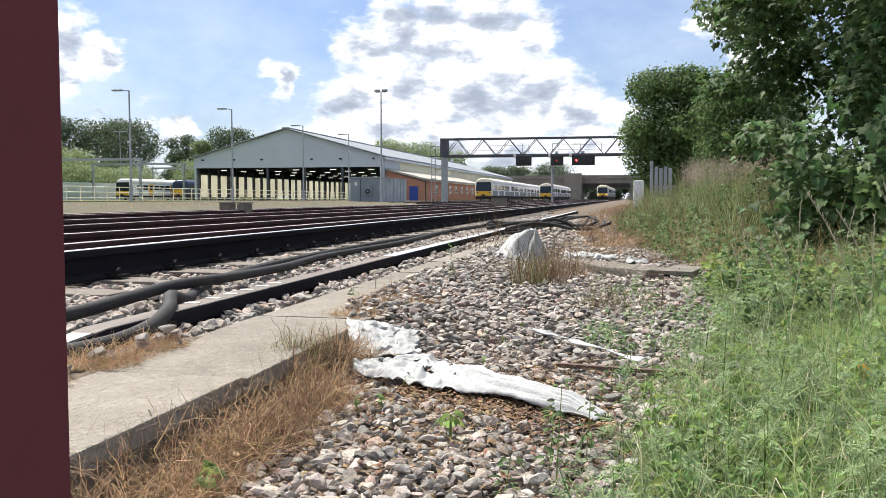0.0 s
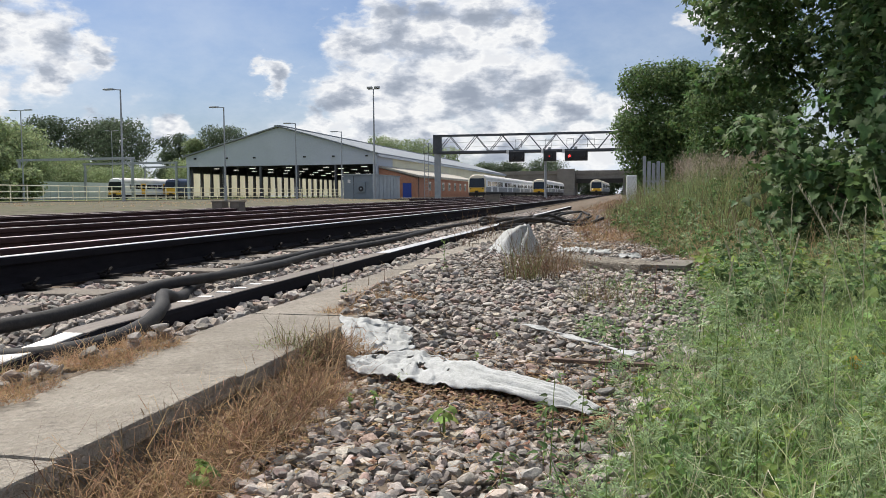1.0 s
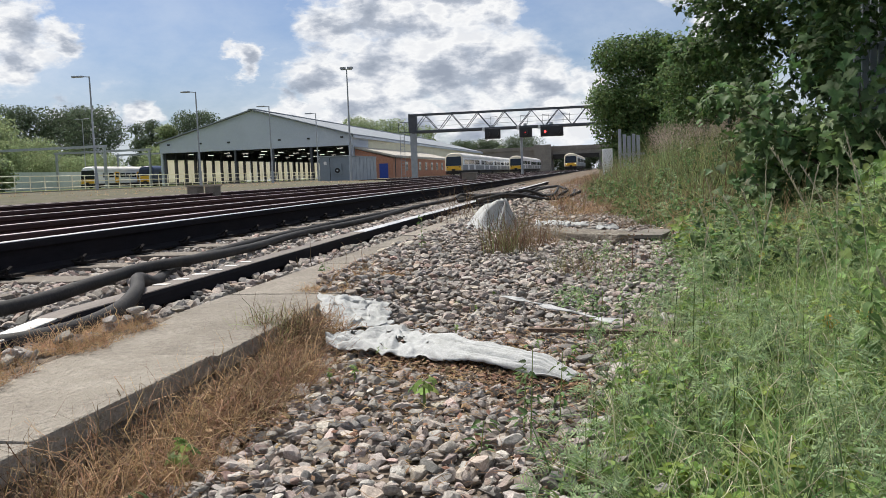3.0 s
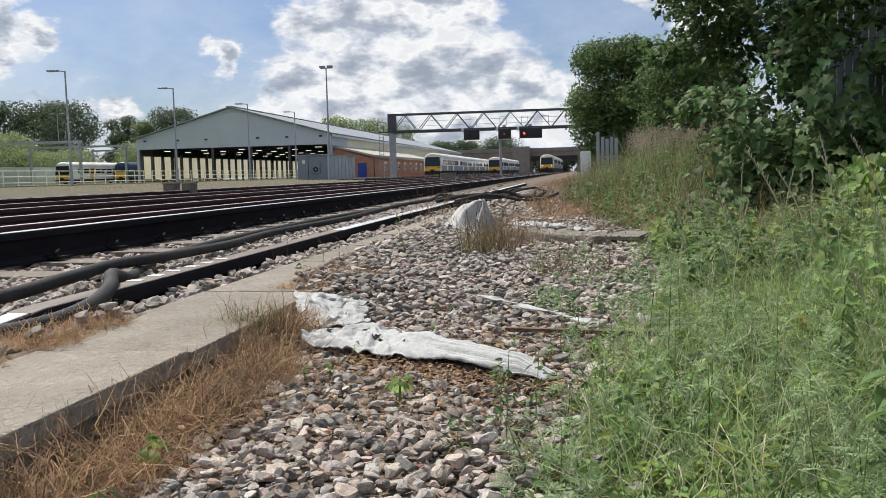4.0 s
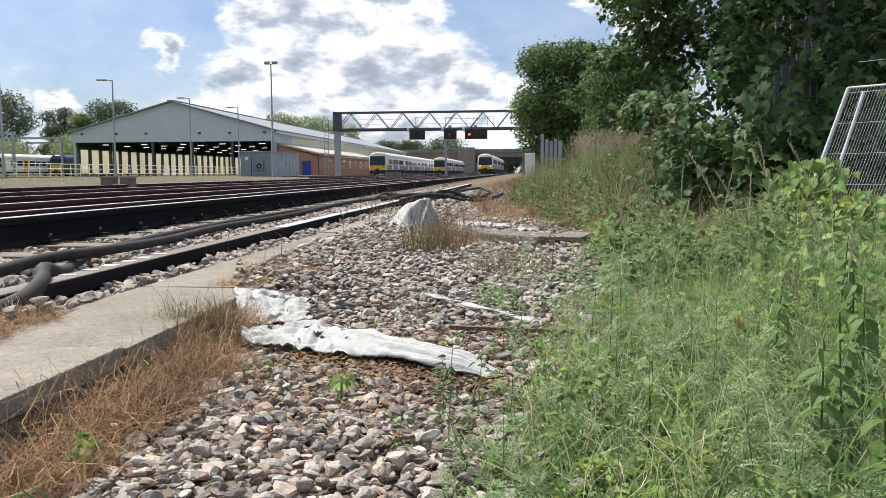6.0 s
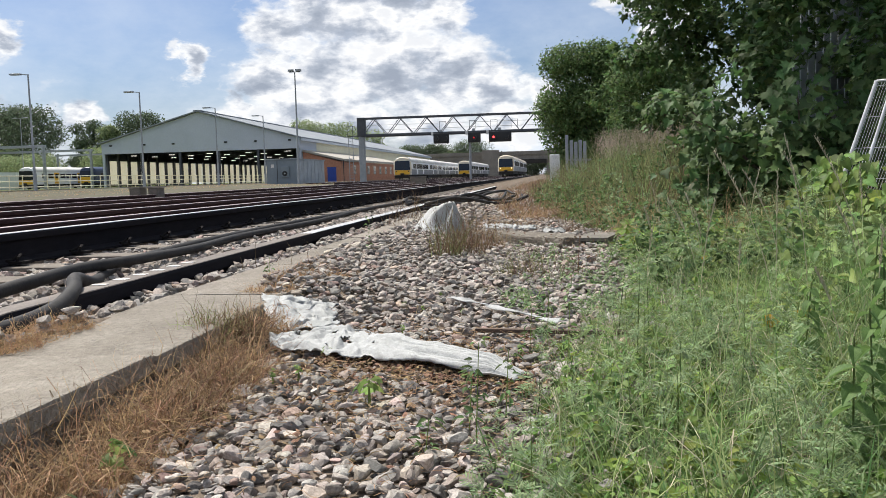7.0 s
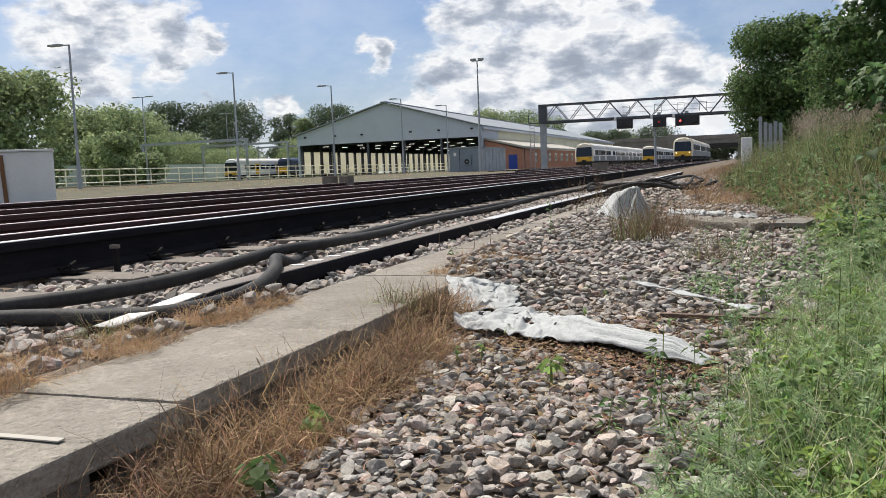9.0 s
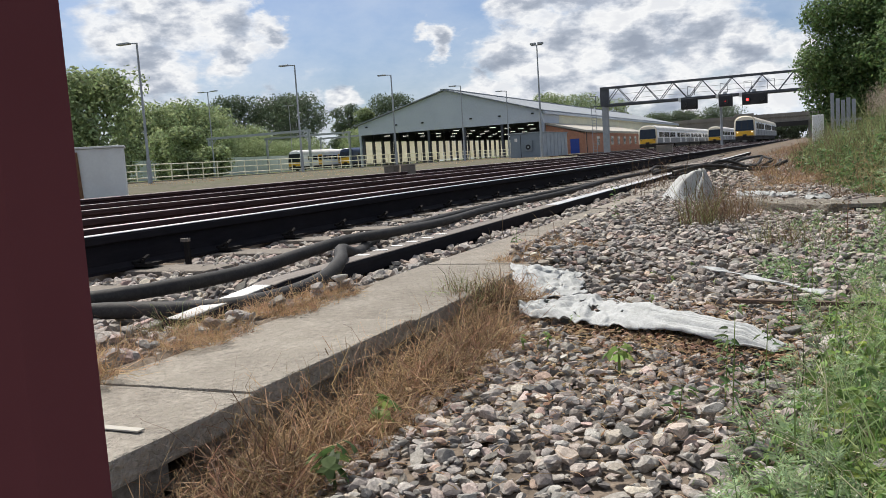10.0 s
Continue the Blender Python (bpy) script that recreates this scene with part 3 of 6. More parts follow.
for tk in (T1, T2, T3):
    proto = None
    for k in range(46 if tk is T1 else 16):
        y = 1.2 + 0.65 * k
        if proto is None:
            proto = part("sleeper", boxes(((-1.3, -0.12, -0.16), (1.3, 0.12, -0.004)), bevel=0.015), "sleeper", tk)
            s = proto
        else:
            s = new("sleeper", proto.data)
            s.parent = tk
        s.location = (0, y, 0)


def rail_clips():
    bm = bmesh.new()
    pts = [(0.02, -0.05, 0.0), (0.03, -0.05, 0.035), (0.02, 0, 0.05), (-0.02, 0.03, 0.04), (-0.045, 0.0, 0.02), (-0.045, -0.05, 0.015)]
    for a, b in zip(pts, pts[1:]):
        rod(bm, a, b, 0.010, seg=6)
    box(bm, (-0.03, -0.06, -0.005), (0.06, 0.06, 0.012))
    first = part("rail_clip", bm, "clip", T1)
    for k in range(40):
        o = first if k == 0 else new("rail_clip", first.data)
        o.parent = T1
        o.location = (1.52 / 2 + 0.10, 1.2 + 0.65 * k, 0.012)
        o.scale = (0.92, 0.92, 0.92)


rail_clips()


# ---- cable trough of concrete lids beside the track ----
def cable_trough():
    t = thing("cable_trough", "concrete cable trough with worn lids along the ballast", "cable trough", kind="structure")
    w0, w1 = -1.43, -0.97
    part("trough_wall", boxes(((-1.03, -2, -0.2), (-0.985, 1.02, 0.047)), ((-1.03, 1.11, -0.2), (-0.985, 14, 0.047)), ((-1.03, 1.0, -0.2), (-0.985, 1.12, 0.0))), "dark_concrete", t)
    part("trough_floor", boxes(((-1.40, -2, -0.22), (-1.03, 14, -0.1))), "dark_concrete", t)
    part("back_wall", boxes(((-1.43, -2, -0.2), (-1.39, 14, 0.047))), "dark_concrete", t)
    y = -0.6
    rnd = random.Random(4)
    lengths = [1.0, 0.86, 0.73, 1.1, 1.12, 1.0, 0.9, 0.95, 1.0, 1.0, 1.0, 1.0, 1.0]
    for i, ln in enumerate(lengths):
        bm = bmesh.new()
        box(bm, (-0.23, 0.005 - ln / 2, -0.025), (0.23, ln / 2 - 0.005, 0.025), bevel=0.006)
        bmesh.ops.subdivide_edges(bm, edges=[e for e in bm.edges if e.calc_length() > 0.03], cuts=9, use_grid_fill=True)
        for v in bm.verts:
            k = noise.noise(v.co * 9 + Vector((i * 3, 0, 0))) * 0.003 + noise.noise(v.co * 30) * 0.001
            v.co += Vector((k, k, k * 0.4))
        ob = part("lid", bm, "concrete", t, smooth=False)
        ob.rotation_euler = (rnd.uniform(-0.006, 0.006), rnd.uniform(-0.008, 0.008), rnd.uniform(-0.008, 0.008))
        ob.location = (-1.2 + rnd.uniform(-0.006, 0.006), y + ln / 2, 0.076 + rnd.uniform(-0.002, 0.002))
        y += ln
    part("chalk_mark", boxes(((-1.27, 0.995, 0.1015), (-1.02, 1.012, 0.1040))), "fascia", t, "white painted line on the lid")
    return t


cable_trough()


# ---- low conductor beam beside the trough ----
def side_beam():
    t = thing("conductor_rail", "spare conductor rail with worn top and white end lying on ballast", "conductor rail")
    top = 0.155
    prof = [(-0.075, 0.0), (0.075, 0.0), (0.075, 0.018), (0.03, 0.035), (0.03, 0.085), (0.056, 0.095), (0.056, 0.138), (0.05, 0.15), (-0.05, 0.15), (-0.056, 0.138), (-0.056, 0.095), (-0.03, 0.085), (-0.03, 0.035), (-0.075, 0.018)]
    def off(y):
        return -1.70 + 0.012 * math.sin(y * 0.7), -0.005 - (0.035 * min(1, (2.4 - y) / 0.5) if y < 2.4 else 0)
    ys = [1.88, 2.1, 2.25, 2.4, 3, 4, 5, 6, 8, 10, 13, 17, 22, 30]
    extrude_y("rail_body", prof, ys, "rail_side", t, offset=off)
    cap = [(-0.048, 0.1505), (0.048, 0.1505), (0.046, 0.1535), (-0.046, 0.1535)]
    extrude_y("ramp_end", [(x * 0.75, z) for x, z in cap], [1.88, 2.1, 2.25, 2.32], "white_paint", t, "white painted sloping end", offset=off)
    extrude_y("worn_top", cap, [2.322, 2.4, 3, 4, 5, 6], "beam_top", t, offset=off)
    extrude_y("shiny_top", cap, [6.002, 8, 10, 13, 17, 22, 30], "rail_top", t, offset=off)
    for k in range(6):
        y = 3.05 + 0.17 * k
        part("paint_stripe", boxes(((-0.044, y, 0.154), (0.016, y + 0.042, 0.1560)), bevel=0), "white_paint", t).location = (off(y)[0], 0, -0.005)
    for y in (2.6, 5.2, 7.8, 10.4, 13.0):
        part("insulator", boxes(((-0.06, y - 0.05, -0.06), (0.06, y + 0.05, 0.004)), bevel=0.01), "sleeper", t).location = (-1.70, 0, 0.002)


side_beam()


def cables():
    def c(label, pts, r):
        o = tube("cable", pts, r, "cable")
        tagged(o, label, "cable", "traction cables")
    c("thick black rubber cable running along the rail", [(-3.6, 1.0, 0.11), (-2.7, 1.62, 0.12), (-2.25, 2.0, 0.135), (-2.06, 2.32, 0.14), (-2.02, 2.724, 0.14), (-2.03, 3.116, 0.155), (-2.09, 3.6, 0.16), (-2.1, 4.2, 0.145), (-2.2, 5.2, 0.12), (-2.35, 6.5, 0.11), (-2.3, 8.5, 0.11), (-2.45, 12, 0.11), (-2.3, 16, 0.11)], 0.027)
    c("thick black cable bending over the rail end", [(-3.4, 1.2, 0.10), (-2.6, 1.7, 0.11), (-2.1, 1.95, 0.115), (-1.8, 2.03, 0.11), (-1.64, 2.12, 0.11), (-1.576, 2.329, 0.115), (-1.594, 2.573, 0.13), (-1.678, 2.836, 0.155), (-1.82, 3.1, 0.17), (-1.97, 3.5, 0.11), (-2.2, 4.1, 0.10), (-2.4, 5.0, 0.10), (-2.52, 6.5, 0.10), (-2.55, 8.5, 0.10), (-2.5, 11, 0.10)], 0.028)
    rnd = random.Random(9)
    for k in range(9):
        x0, y0 = -1.75 + rnd.uniform(-.4, .5), 12.0 + rnd.uniform(-1.5, 2.5)
        pts = [(x0 + 0.24 * j + rnd.uniform(-.15, .15), y0 + 0.75 * j * rnd.uniform(.5, 1.2), 0.1 + rnd.uniform(0, .14)) for j in range(6)]
        c("tangled black cable in a heap beside the track", pts, 0.023)


cables()


def marker_stake():
    t = thing("marker_stake", "short grey steel stake beside the dark rail", "stake", (-2.86, 3.35, 0.05))
    part("shaft", boxes(((-0.012, -0.01, 0), (0.012, 0.01, 0.15))), "clip", t)
    part("cap", boxes(((-0.03, -0.012, 0.151), (0.016, 0.012, 0.168))), "beam_top", t)


marker_stake()


# ---- depot shed ----
def depot_shed():
    x0, x1, xm, y0, y1 = -65.2, -34.9, -50.0, 120.4, 262.0
    eave, apex, head = 6.75, 10.95, 5.25
    t = thing("depot_shed", "large grey steel-clad train shed with open front", "train shed")
    g = 0.3
    bm = bmesh.new()
    vs = [bm.verts.new(p) for p in ((x0, y0, head), (x1, y0, head), (x1, y0, eave), (xm, y0, apex), (x0, y0, eave))]
    f = bm.faces.new(vs)
    r = bmesh.ops.extrude_face_region(bm, geom=[f])
    bmesh.ops.translate(bm, vec=(0, 0.35, 0), verts=[v for v in r["geom"] if isinstance(v, bmesh.types.BMVert)])
    gable = part("gable", bm, "cladding", t, "pale grey corrugated gable")
    for s, xe in ((-1, x0), (1, x1)):
        bm = bmesh.new()
        q = [(xm, y0 - 0.5, apex + 0.05), (xe + s * 0.4, y0 - 0.5, eave - 0.05), (xe + s * 0.4, y1, eave - 0.05), (xm, y1, apex + 0.05)]
        f = bm.faces.new([bm.verts.new(p) for p in q])
        r = bmesh.ops.extrude_face_region(bm, geom=[f])
        bmesh.ops.translate(bm, vec=(0, 0, 0.16), verts=[v for v in r["geom"] if isinstance(v, bmesh.types.BMVert)])
        part("roof_slope", bm, "roof_sheet", t, "pale metal roof sheets")
    part("ridge_cap", boxes(((xm - 0.5, y0 - 0.5, apex + 0.1), (xm + 0.5, y1, apex + 0.26))), "roof_sheet", t)
    part("gutter", boxes(((x1 + 0.3, y0 - 0.5, eave - 0.45), (x1 + 0.55, y1, eave - 0.1))), "cladding", t)
    # right wall: grey front bay, yellow cladding beyond
    part("side_wall", boxes(((x1 - 0.3, y0 + 0.36, g), (x1, y0 + 9, eave - 0.1))), "cladding", t)
    part("yellow_wall", boxes(((x1 - 0.3, y0 + 9.01, g), (x1 + 0.02, y1, eave - 0.1))), "yellow_clad", t, "cream yellow wall sheets")
    part("far_wall", boxes(((x0 + 0.3, y1 - 0.3, g), (x1 - 0.3, y1, apex - 4.4))), "yellow_clad", t)
    # left wall: translucent cream panels between dark columns
    y = y0 + 1
    while y < y1 - 6:
        part("wall_panel", boxes(((x0, y + 0.25, g + 0.5), (x0 + 0.15, y + 3.0, 4.3))), "clear_sheet", t)
        part("column", boxes(((x0 + 0.16, y - 0.2, g), (x0 + 0.5, y + 0.2, eave - 0.1))), "gantry_steel", t)
        y += 3.3
    part("upper_wall", boxes(((x0, y0 + 0.4, 4.32), (x0 + 0.15, y1, eave - 0.1))), "gantry_steel", t)
    for k in range(6):
        x = x0 + 0.2 + k * (x1 - x0 - 0.6) / 5
        part("door_column", boxes(((x - 0.16, y0 + 0.02, g - 0.1), (x + 0.16, y0 + 0.33, head + 0.002))), "cladding" if k in (0, 5) else "gantry_steel", t)
    for k in range(1, 2):
        yy = y0 + 40 * k
        for j in range(2, 9, 3):
            x = x0 + j * 3.4
            part("column", boxes(((x - 0.12, yy, g), (x + 0.12, yy + 0.24, 4.5))), "gantry_steel", t)
    for k in range(12):
        yy = y0 + 5 + 11 * k
        part("roof_truss", boxes(((x0 + 0.3, yy, head + 0.35), (x1 - 0.3, yy + 0.25, head + 0.8))), "gantry_steel", t)
    bm0 = None
    for i in range(5):
        for k in range(12):
            x, yy = x0 + 3.5 + i * 6, y0 + 3 + 7 * k
            if bm0 is None:
                bm0 = part("strip_light", boxes(((-0.45, -0.08, 0), (0.45, 0.08, 0.07))), "lamp_white", t, "lit white strip light")
                o = bm0
            else:
                o = new("strip_light", bm0.data)
                o.parent = t
            o.location = (x, yy, 4.95)
    for x in (x0 + 1.5, -58.5, -54, -46, -41.5, x1 - 1.5):
        part("wall_lamp", boxes(((x - 0.2, y0 - 0.14, 6.35), (x + 0.2, y0 - 0.002, 6.58))), "black", t)
    part("floor_slab", boxes(((x0, y0 + 0.5, 0.1), (x1 - 0.3, y1 - 0.3, 0.33))), "sleeper", t)


depot_shed()


def brick_annex():
    t = thing("brick_annex", "low red brick lean-to building with pale roof edge", "building")
    y0, y1, x0, x1 = 121.5, 172, -34.85, -29.2
    part("side_wall", boxes(((x1 - 0.25, y0, 0.1), (x1, y1, 3.2))), "brick", t)
    bm = bmesh.new()
    f = bm.faces.new([bm.verts.new(p) for p in ((x0 + 0.02, y0, 0.1), (x1 - 0.26, y0, 0.1), (x1 - 0.26, y0, 3.2), (x0 + 0.02, y0, 4.7))])
    r = bmesh.ops.extrude_face_region(bm, geom=[f])
    bmesh.ops.translate(bm, vec=(0, 0.25, 0), verts=[v for v in r["geom"] if isinstance(v, bmesh.types.BMVert)])
    part("end_wall", bm, "brick", t)
    bm = bmesh.new()
    f = bm.faces.new([bm.verts.new(p) for p in ((x0 + 0.05, y0 - 0.3, 4.75), (x1 + 0.4, y0 - 0.3, 3.25), (x1 + 0.4, y1, 3.25), (x0 + 0.05, y1, 4.75))])
    r = bmesh.ops.extrude_face_region(bm, geom=[f])
    bmesh.ops.translate(bm, vec=(0, 0, 0.3), verts=[v for v in r["geom"] if isinstance(v, bmesh.types.BMVert)])
    part("roof", bm, "fascia", t, "pale weathered roof and fascia")
    for k in range(8):
        y = y0 + 8 + 5.2 * k
        w = part("window", boxes(((x1 + 0.002, y, 1.3), (x1 + 0.05, y + 1.8, 2.7))), "fascia", t)
        for j in range(3):
            part("pane", boxes(((x1 + 0.052, y + 0.08 + 0.58 * j, 1.4), (x1 + 0.06, y + 0.58 + 0.58 * j, 2.62))), "window", w)
    part("door", boxes(((x0 + 3.6, y0 - 0.08, 0.15), (x0 + 4.9, y0 - 0.002, 2.4))), "blue", t, "bright blue door")
    for x in (x0 + 2.5, x1 + 0.4):
        part("drainpipe", rod(bmesh.new(), (x, y0 - 0.15, 0.1), (x, y0 - 0.15, 3.3), 0.06), "black", t)


brick_annex()


def kiosk():
    t = thing("equipment_kiosk", "dark grey steel equipment container with fan panel", "equipment cabin", (0, 0, 0))
    part("body", boxes(((-29.4, 88.5, 0.1), (-26.1, 100.0, 2.85)), bevel=0.04), "kiosk_light", t)
    f = part("front_panel", boxes(((-29.4, 88.44, 0.12), (-26.12, 88.495, 2.84))), "kiosk", t, "dark blue-grey front")
    part("roof_lip", boxes(((-29.5, 88.3, 2.852), (-26.0, 100.1, 2.93))), "kiosk_light", t)
    part("fan_box", boxes(((-27.8, 88.25, 0.95), (-26.9, 88.437, 2.1)), bevel=0.03), "kiosk", f)
    part("fan", rod(bmesh.new(), (-27.35, 88.2, 1.35), (-27.35, 88.248, 1.35), 0.28, seg=20), "black", f)
    part("fan_hub", rod(bmesh.new(), (-27.35, 88.18, 1.35), (-27.35, 88.198, 1.35), 0.09, seg=12), "galv", f)
    part("sign", boxes(((-28.9, 88.42, 2.0), (-28.6, 88.438, 2.35))), "white_paint", f)
    part("door_seam", boxes(((-28.25, 88.42, 0.3), (-28.2, 88.438, 2.7))), "black", f)
    for k in range(7):
        part("side_rib", boxes(((-26.098, 89.6 + 1.5 * k, 0.15), (-26.06, 89.7 + 1.5 * k, 2.8))), "kiosk_light", t)


kiosk()


# ---- lamp columns ----
def lamp_column(x, y, h, z, arms, label, group="yard lamp columns"):
    t = thing("lamp_column", label, "street lamp", (x, y, z), group=group)
    part("pole", rod(bmesh.new(), (0, 0, 0), (0, 0, h), 0.085, 0.05), "galv_dull", t)
    part("base_sleeve", rod(bmesh.new(), (0, 0, 0), (0, 0, 1.3), 0.12), "galv_dull", t)
    for s in arms:
        part("arm", bar(bmesh.new(), (0, 0, h - 0.04), (s * 0.55, 0, h + 0.02), 0.06), "galv_dull", t)
        part("lantern", boxes(((min(s * 0.5, s * 1.25), -0.16, h - 0.03), (max(s * 0.5, s * 1.25), 0.16, h + 0.08)), bevel=0.03), "galv_dull", t)


for x, y, h in ((-32.0, 35.6, 7.45), (-33.3, 52.7, 7.75), (-31.9, 65.3, 7.75), (-32.1, 81.6, 7.75), (-31.1, 93.1, 7.7)):
    lamp_column(x, y, h, 0.2, (-1,), "grey steel lamp column with single LED head on the bank")
lamp_column(-60.0, 77.0, 9.2, 0.4, (-1, 1), "grey lamp column with two LED heads behind the railing")
lamp_column(-84.0, 130.0, 11.5, 0.4, (-1, 1), "distant twin-headed lamp column among the sidings")


def floodlight_mast():
    t = thing("floodlight_mast", "tall slender floodlight mast with four lamps", "light mast", (-25.57, 87.4, 0.1))
    part("pole", rod(bmesh.new(), (0, 0, 0), (0, 0, 11.7), 0.13, 0.06), "galv_dull", t)
    part("cross_arm", boxes(((-0.6, -0.04, 11.7), (0.6, 0.04, 11.78))), "galv_dull", t)
    for x in (-0.55, -0.25, 0.25, 0.55):
        part("floodlight", boxes(((x - 0.13, -0.2, 11.785), (x + 0.13, 0.2, 12.0)), bevel=0.02), "galv_dull", t)


floodlight_mast()


# ---- signal gantry ----
def signal_gantry():
    y, x0, x1, zt, zb = 88.4, -18.9, 6.0, 6.85, 5.05
    t = thing("signal_gantry", "dark steel lattice signal gantry spanning the tracks", "signal gantry", (0, 0, 0))
    part("post", boxes(((x0 - 0.3, y - 0.3, 0.0), (x0 + 0.3, y + 0.3, zt)), bevel=0.03), "galv_dull", t, "grey steel box post")
    part("post_head", boxes(((x0 - 0.4, y - 0.4, zb - 0.1), (x0 + 0.4, y + 0.4, zt + 0.06))), "gantry_steel", t)
    part("post", boxes(((x1 - 0.3, y - 0.3, 0.0), (x1 + 0.3, y + 0.3, zt))), "galv_dull", t)
    part("mid_post", rod(bmesh.new(), (-7.55, y + 0.2, 0.0), (-7.55, y + 0.2, zb), 0.13), "galv_dull", t)
    for yy in (y - 0.55, y + 0.55):
        part("top_chord", boxes(((x0, yy - 0.07, zt - 0.12), (x1, yy + 0.07, zt + 0.04))), "gantry_steel", t)
        part("bottom_chord", boxes(((x0, yy - 0.08, zb - 0.1), (x1, yy + 0.08, zb + 0.12))), "gantry_steel", t)
        n = 9
        w = (x1 - x0) / n
        for k in range(n):
            a, m, b = x0 + k * w, x0 + (k + 0.5) * w, x0 + (k + 1) * w
            part("lattice_bar", bar(bmesh.new(), (a + 0.1, yy, zb + 0.12), (m, yy, zt - 0.12), 0.065), "gantry_steel", t)
            part("lattice_bar", bar(bmesh.new(), (m, yy, zt - 0.12), (b - 0.1, yy, zb + 0.12), 0.065), "gantry_steel", t)
    part("walkway", boxes(((x0, y - 0.5, zb - 0.16), (x1, y + 0.5, zb - 0.11))), "gantry_steel", t)
    for z in (zb + 0.6, zb + 1.1):
        part("handrail", rod(bmesh.new(), (x0, y + 0.7, z), (x1, y + 0.7, z), 0.022, seg=6), "galv", t)
    for x in (-5.0, -7.2, -10.3, -2.9):
        part("ladder_cage", boxes(((x - 0.35, y - 0.2, zb + 0.3), (x - 0.31, y - 0.16, zb + 1.2)), ((x + 0.31, y - 0.2, zb + 0.3), (x + 0.35, y - 0.16, zb + 1.2)), ((x - 0.35, y - 0.2, zb + 1.16), (x + 0.35, y - 0.16, zb + 1.2))), "gantry_steel", t)
    for x, w, kind in ((-10.4, 1.6, 0), (-7.0, 1.3, 2), (-4.35, 2.3, 1)):
        s = part("signal_head", boxes(((x - w / 2, y - 1.1, 3.95), (x + w / 2, y - 0.6, 5.0)), bevel=0.08), "black", t, "black colour-light signal head")
        for k, dx in enumerate((-0.28, 0.28) if w > 1.5 else (0.0,)):
            part("hood", rod(bmesh.new(), (x + dx * w, y - 1.5, 4.45), (x + dx * w, y - 1.101, 4.45), 0.24, seg=16), "black", s)
            if kind and (k == 0 or kind == 2):
                part("aspect", rod(bmesh.new(), (x + dx * w, y - 1.53, 4.42), (x + dx * w, y - 1.502, 4.42), 0.10 if kind == 1 else 0.06, seg=16), "red_light" if kind == 1 else "dim_red", s, "lit red signal light")
        part("bracket", boxes(((x - 0.25, y - 0.6, 4.9), (x + 0.1, y - 0.5, 5.4))), "galv", s)
        part("number_plate", boxes(((x - w / 2 - 0.26, y - 0.9, 4.75), (x - w / 2 - 0.02, y - 0.86, 5.15))), "white_sheet", s)
    part("side_platform", boxes(((x0 - 1.5, y - 0.4, 5.0), (x0 - 0.3, y + 0.4, 5.06)), ((x0 - 1.5, y - 0.4, 5.06), (x0 - 1.45, y - 0.35, 6.1)), ((x0 - 0.9, y - 0.4, 5.06), (x0 - 0.85, y - 0.35, 6.1)), ((x0 - 1.5, y - 0.4, 6.05), (x0 - 0.3, y - 0.35, 6.1))), "gantry_steel", t)
    part("ladder", boxes(((x0 - 1.4, y - 0.3, 0.0), (x0 - 1.35, y - 0.25, 5.0)), ((x0 - 0.95, y - 0.3, 0.0), (x0 - 0.9, y - 0.25, 5.0)), *[((x0 - 1.35, y - 0.29, 0.3 * k), (x0 - 0.95, y - 0.26, 0.3 * k + 0.03)) for k in range(1, 16)]), "galv_dull", t)


signal_gantry()


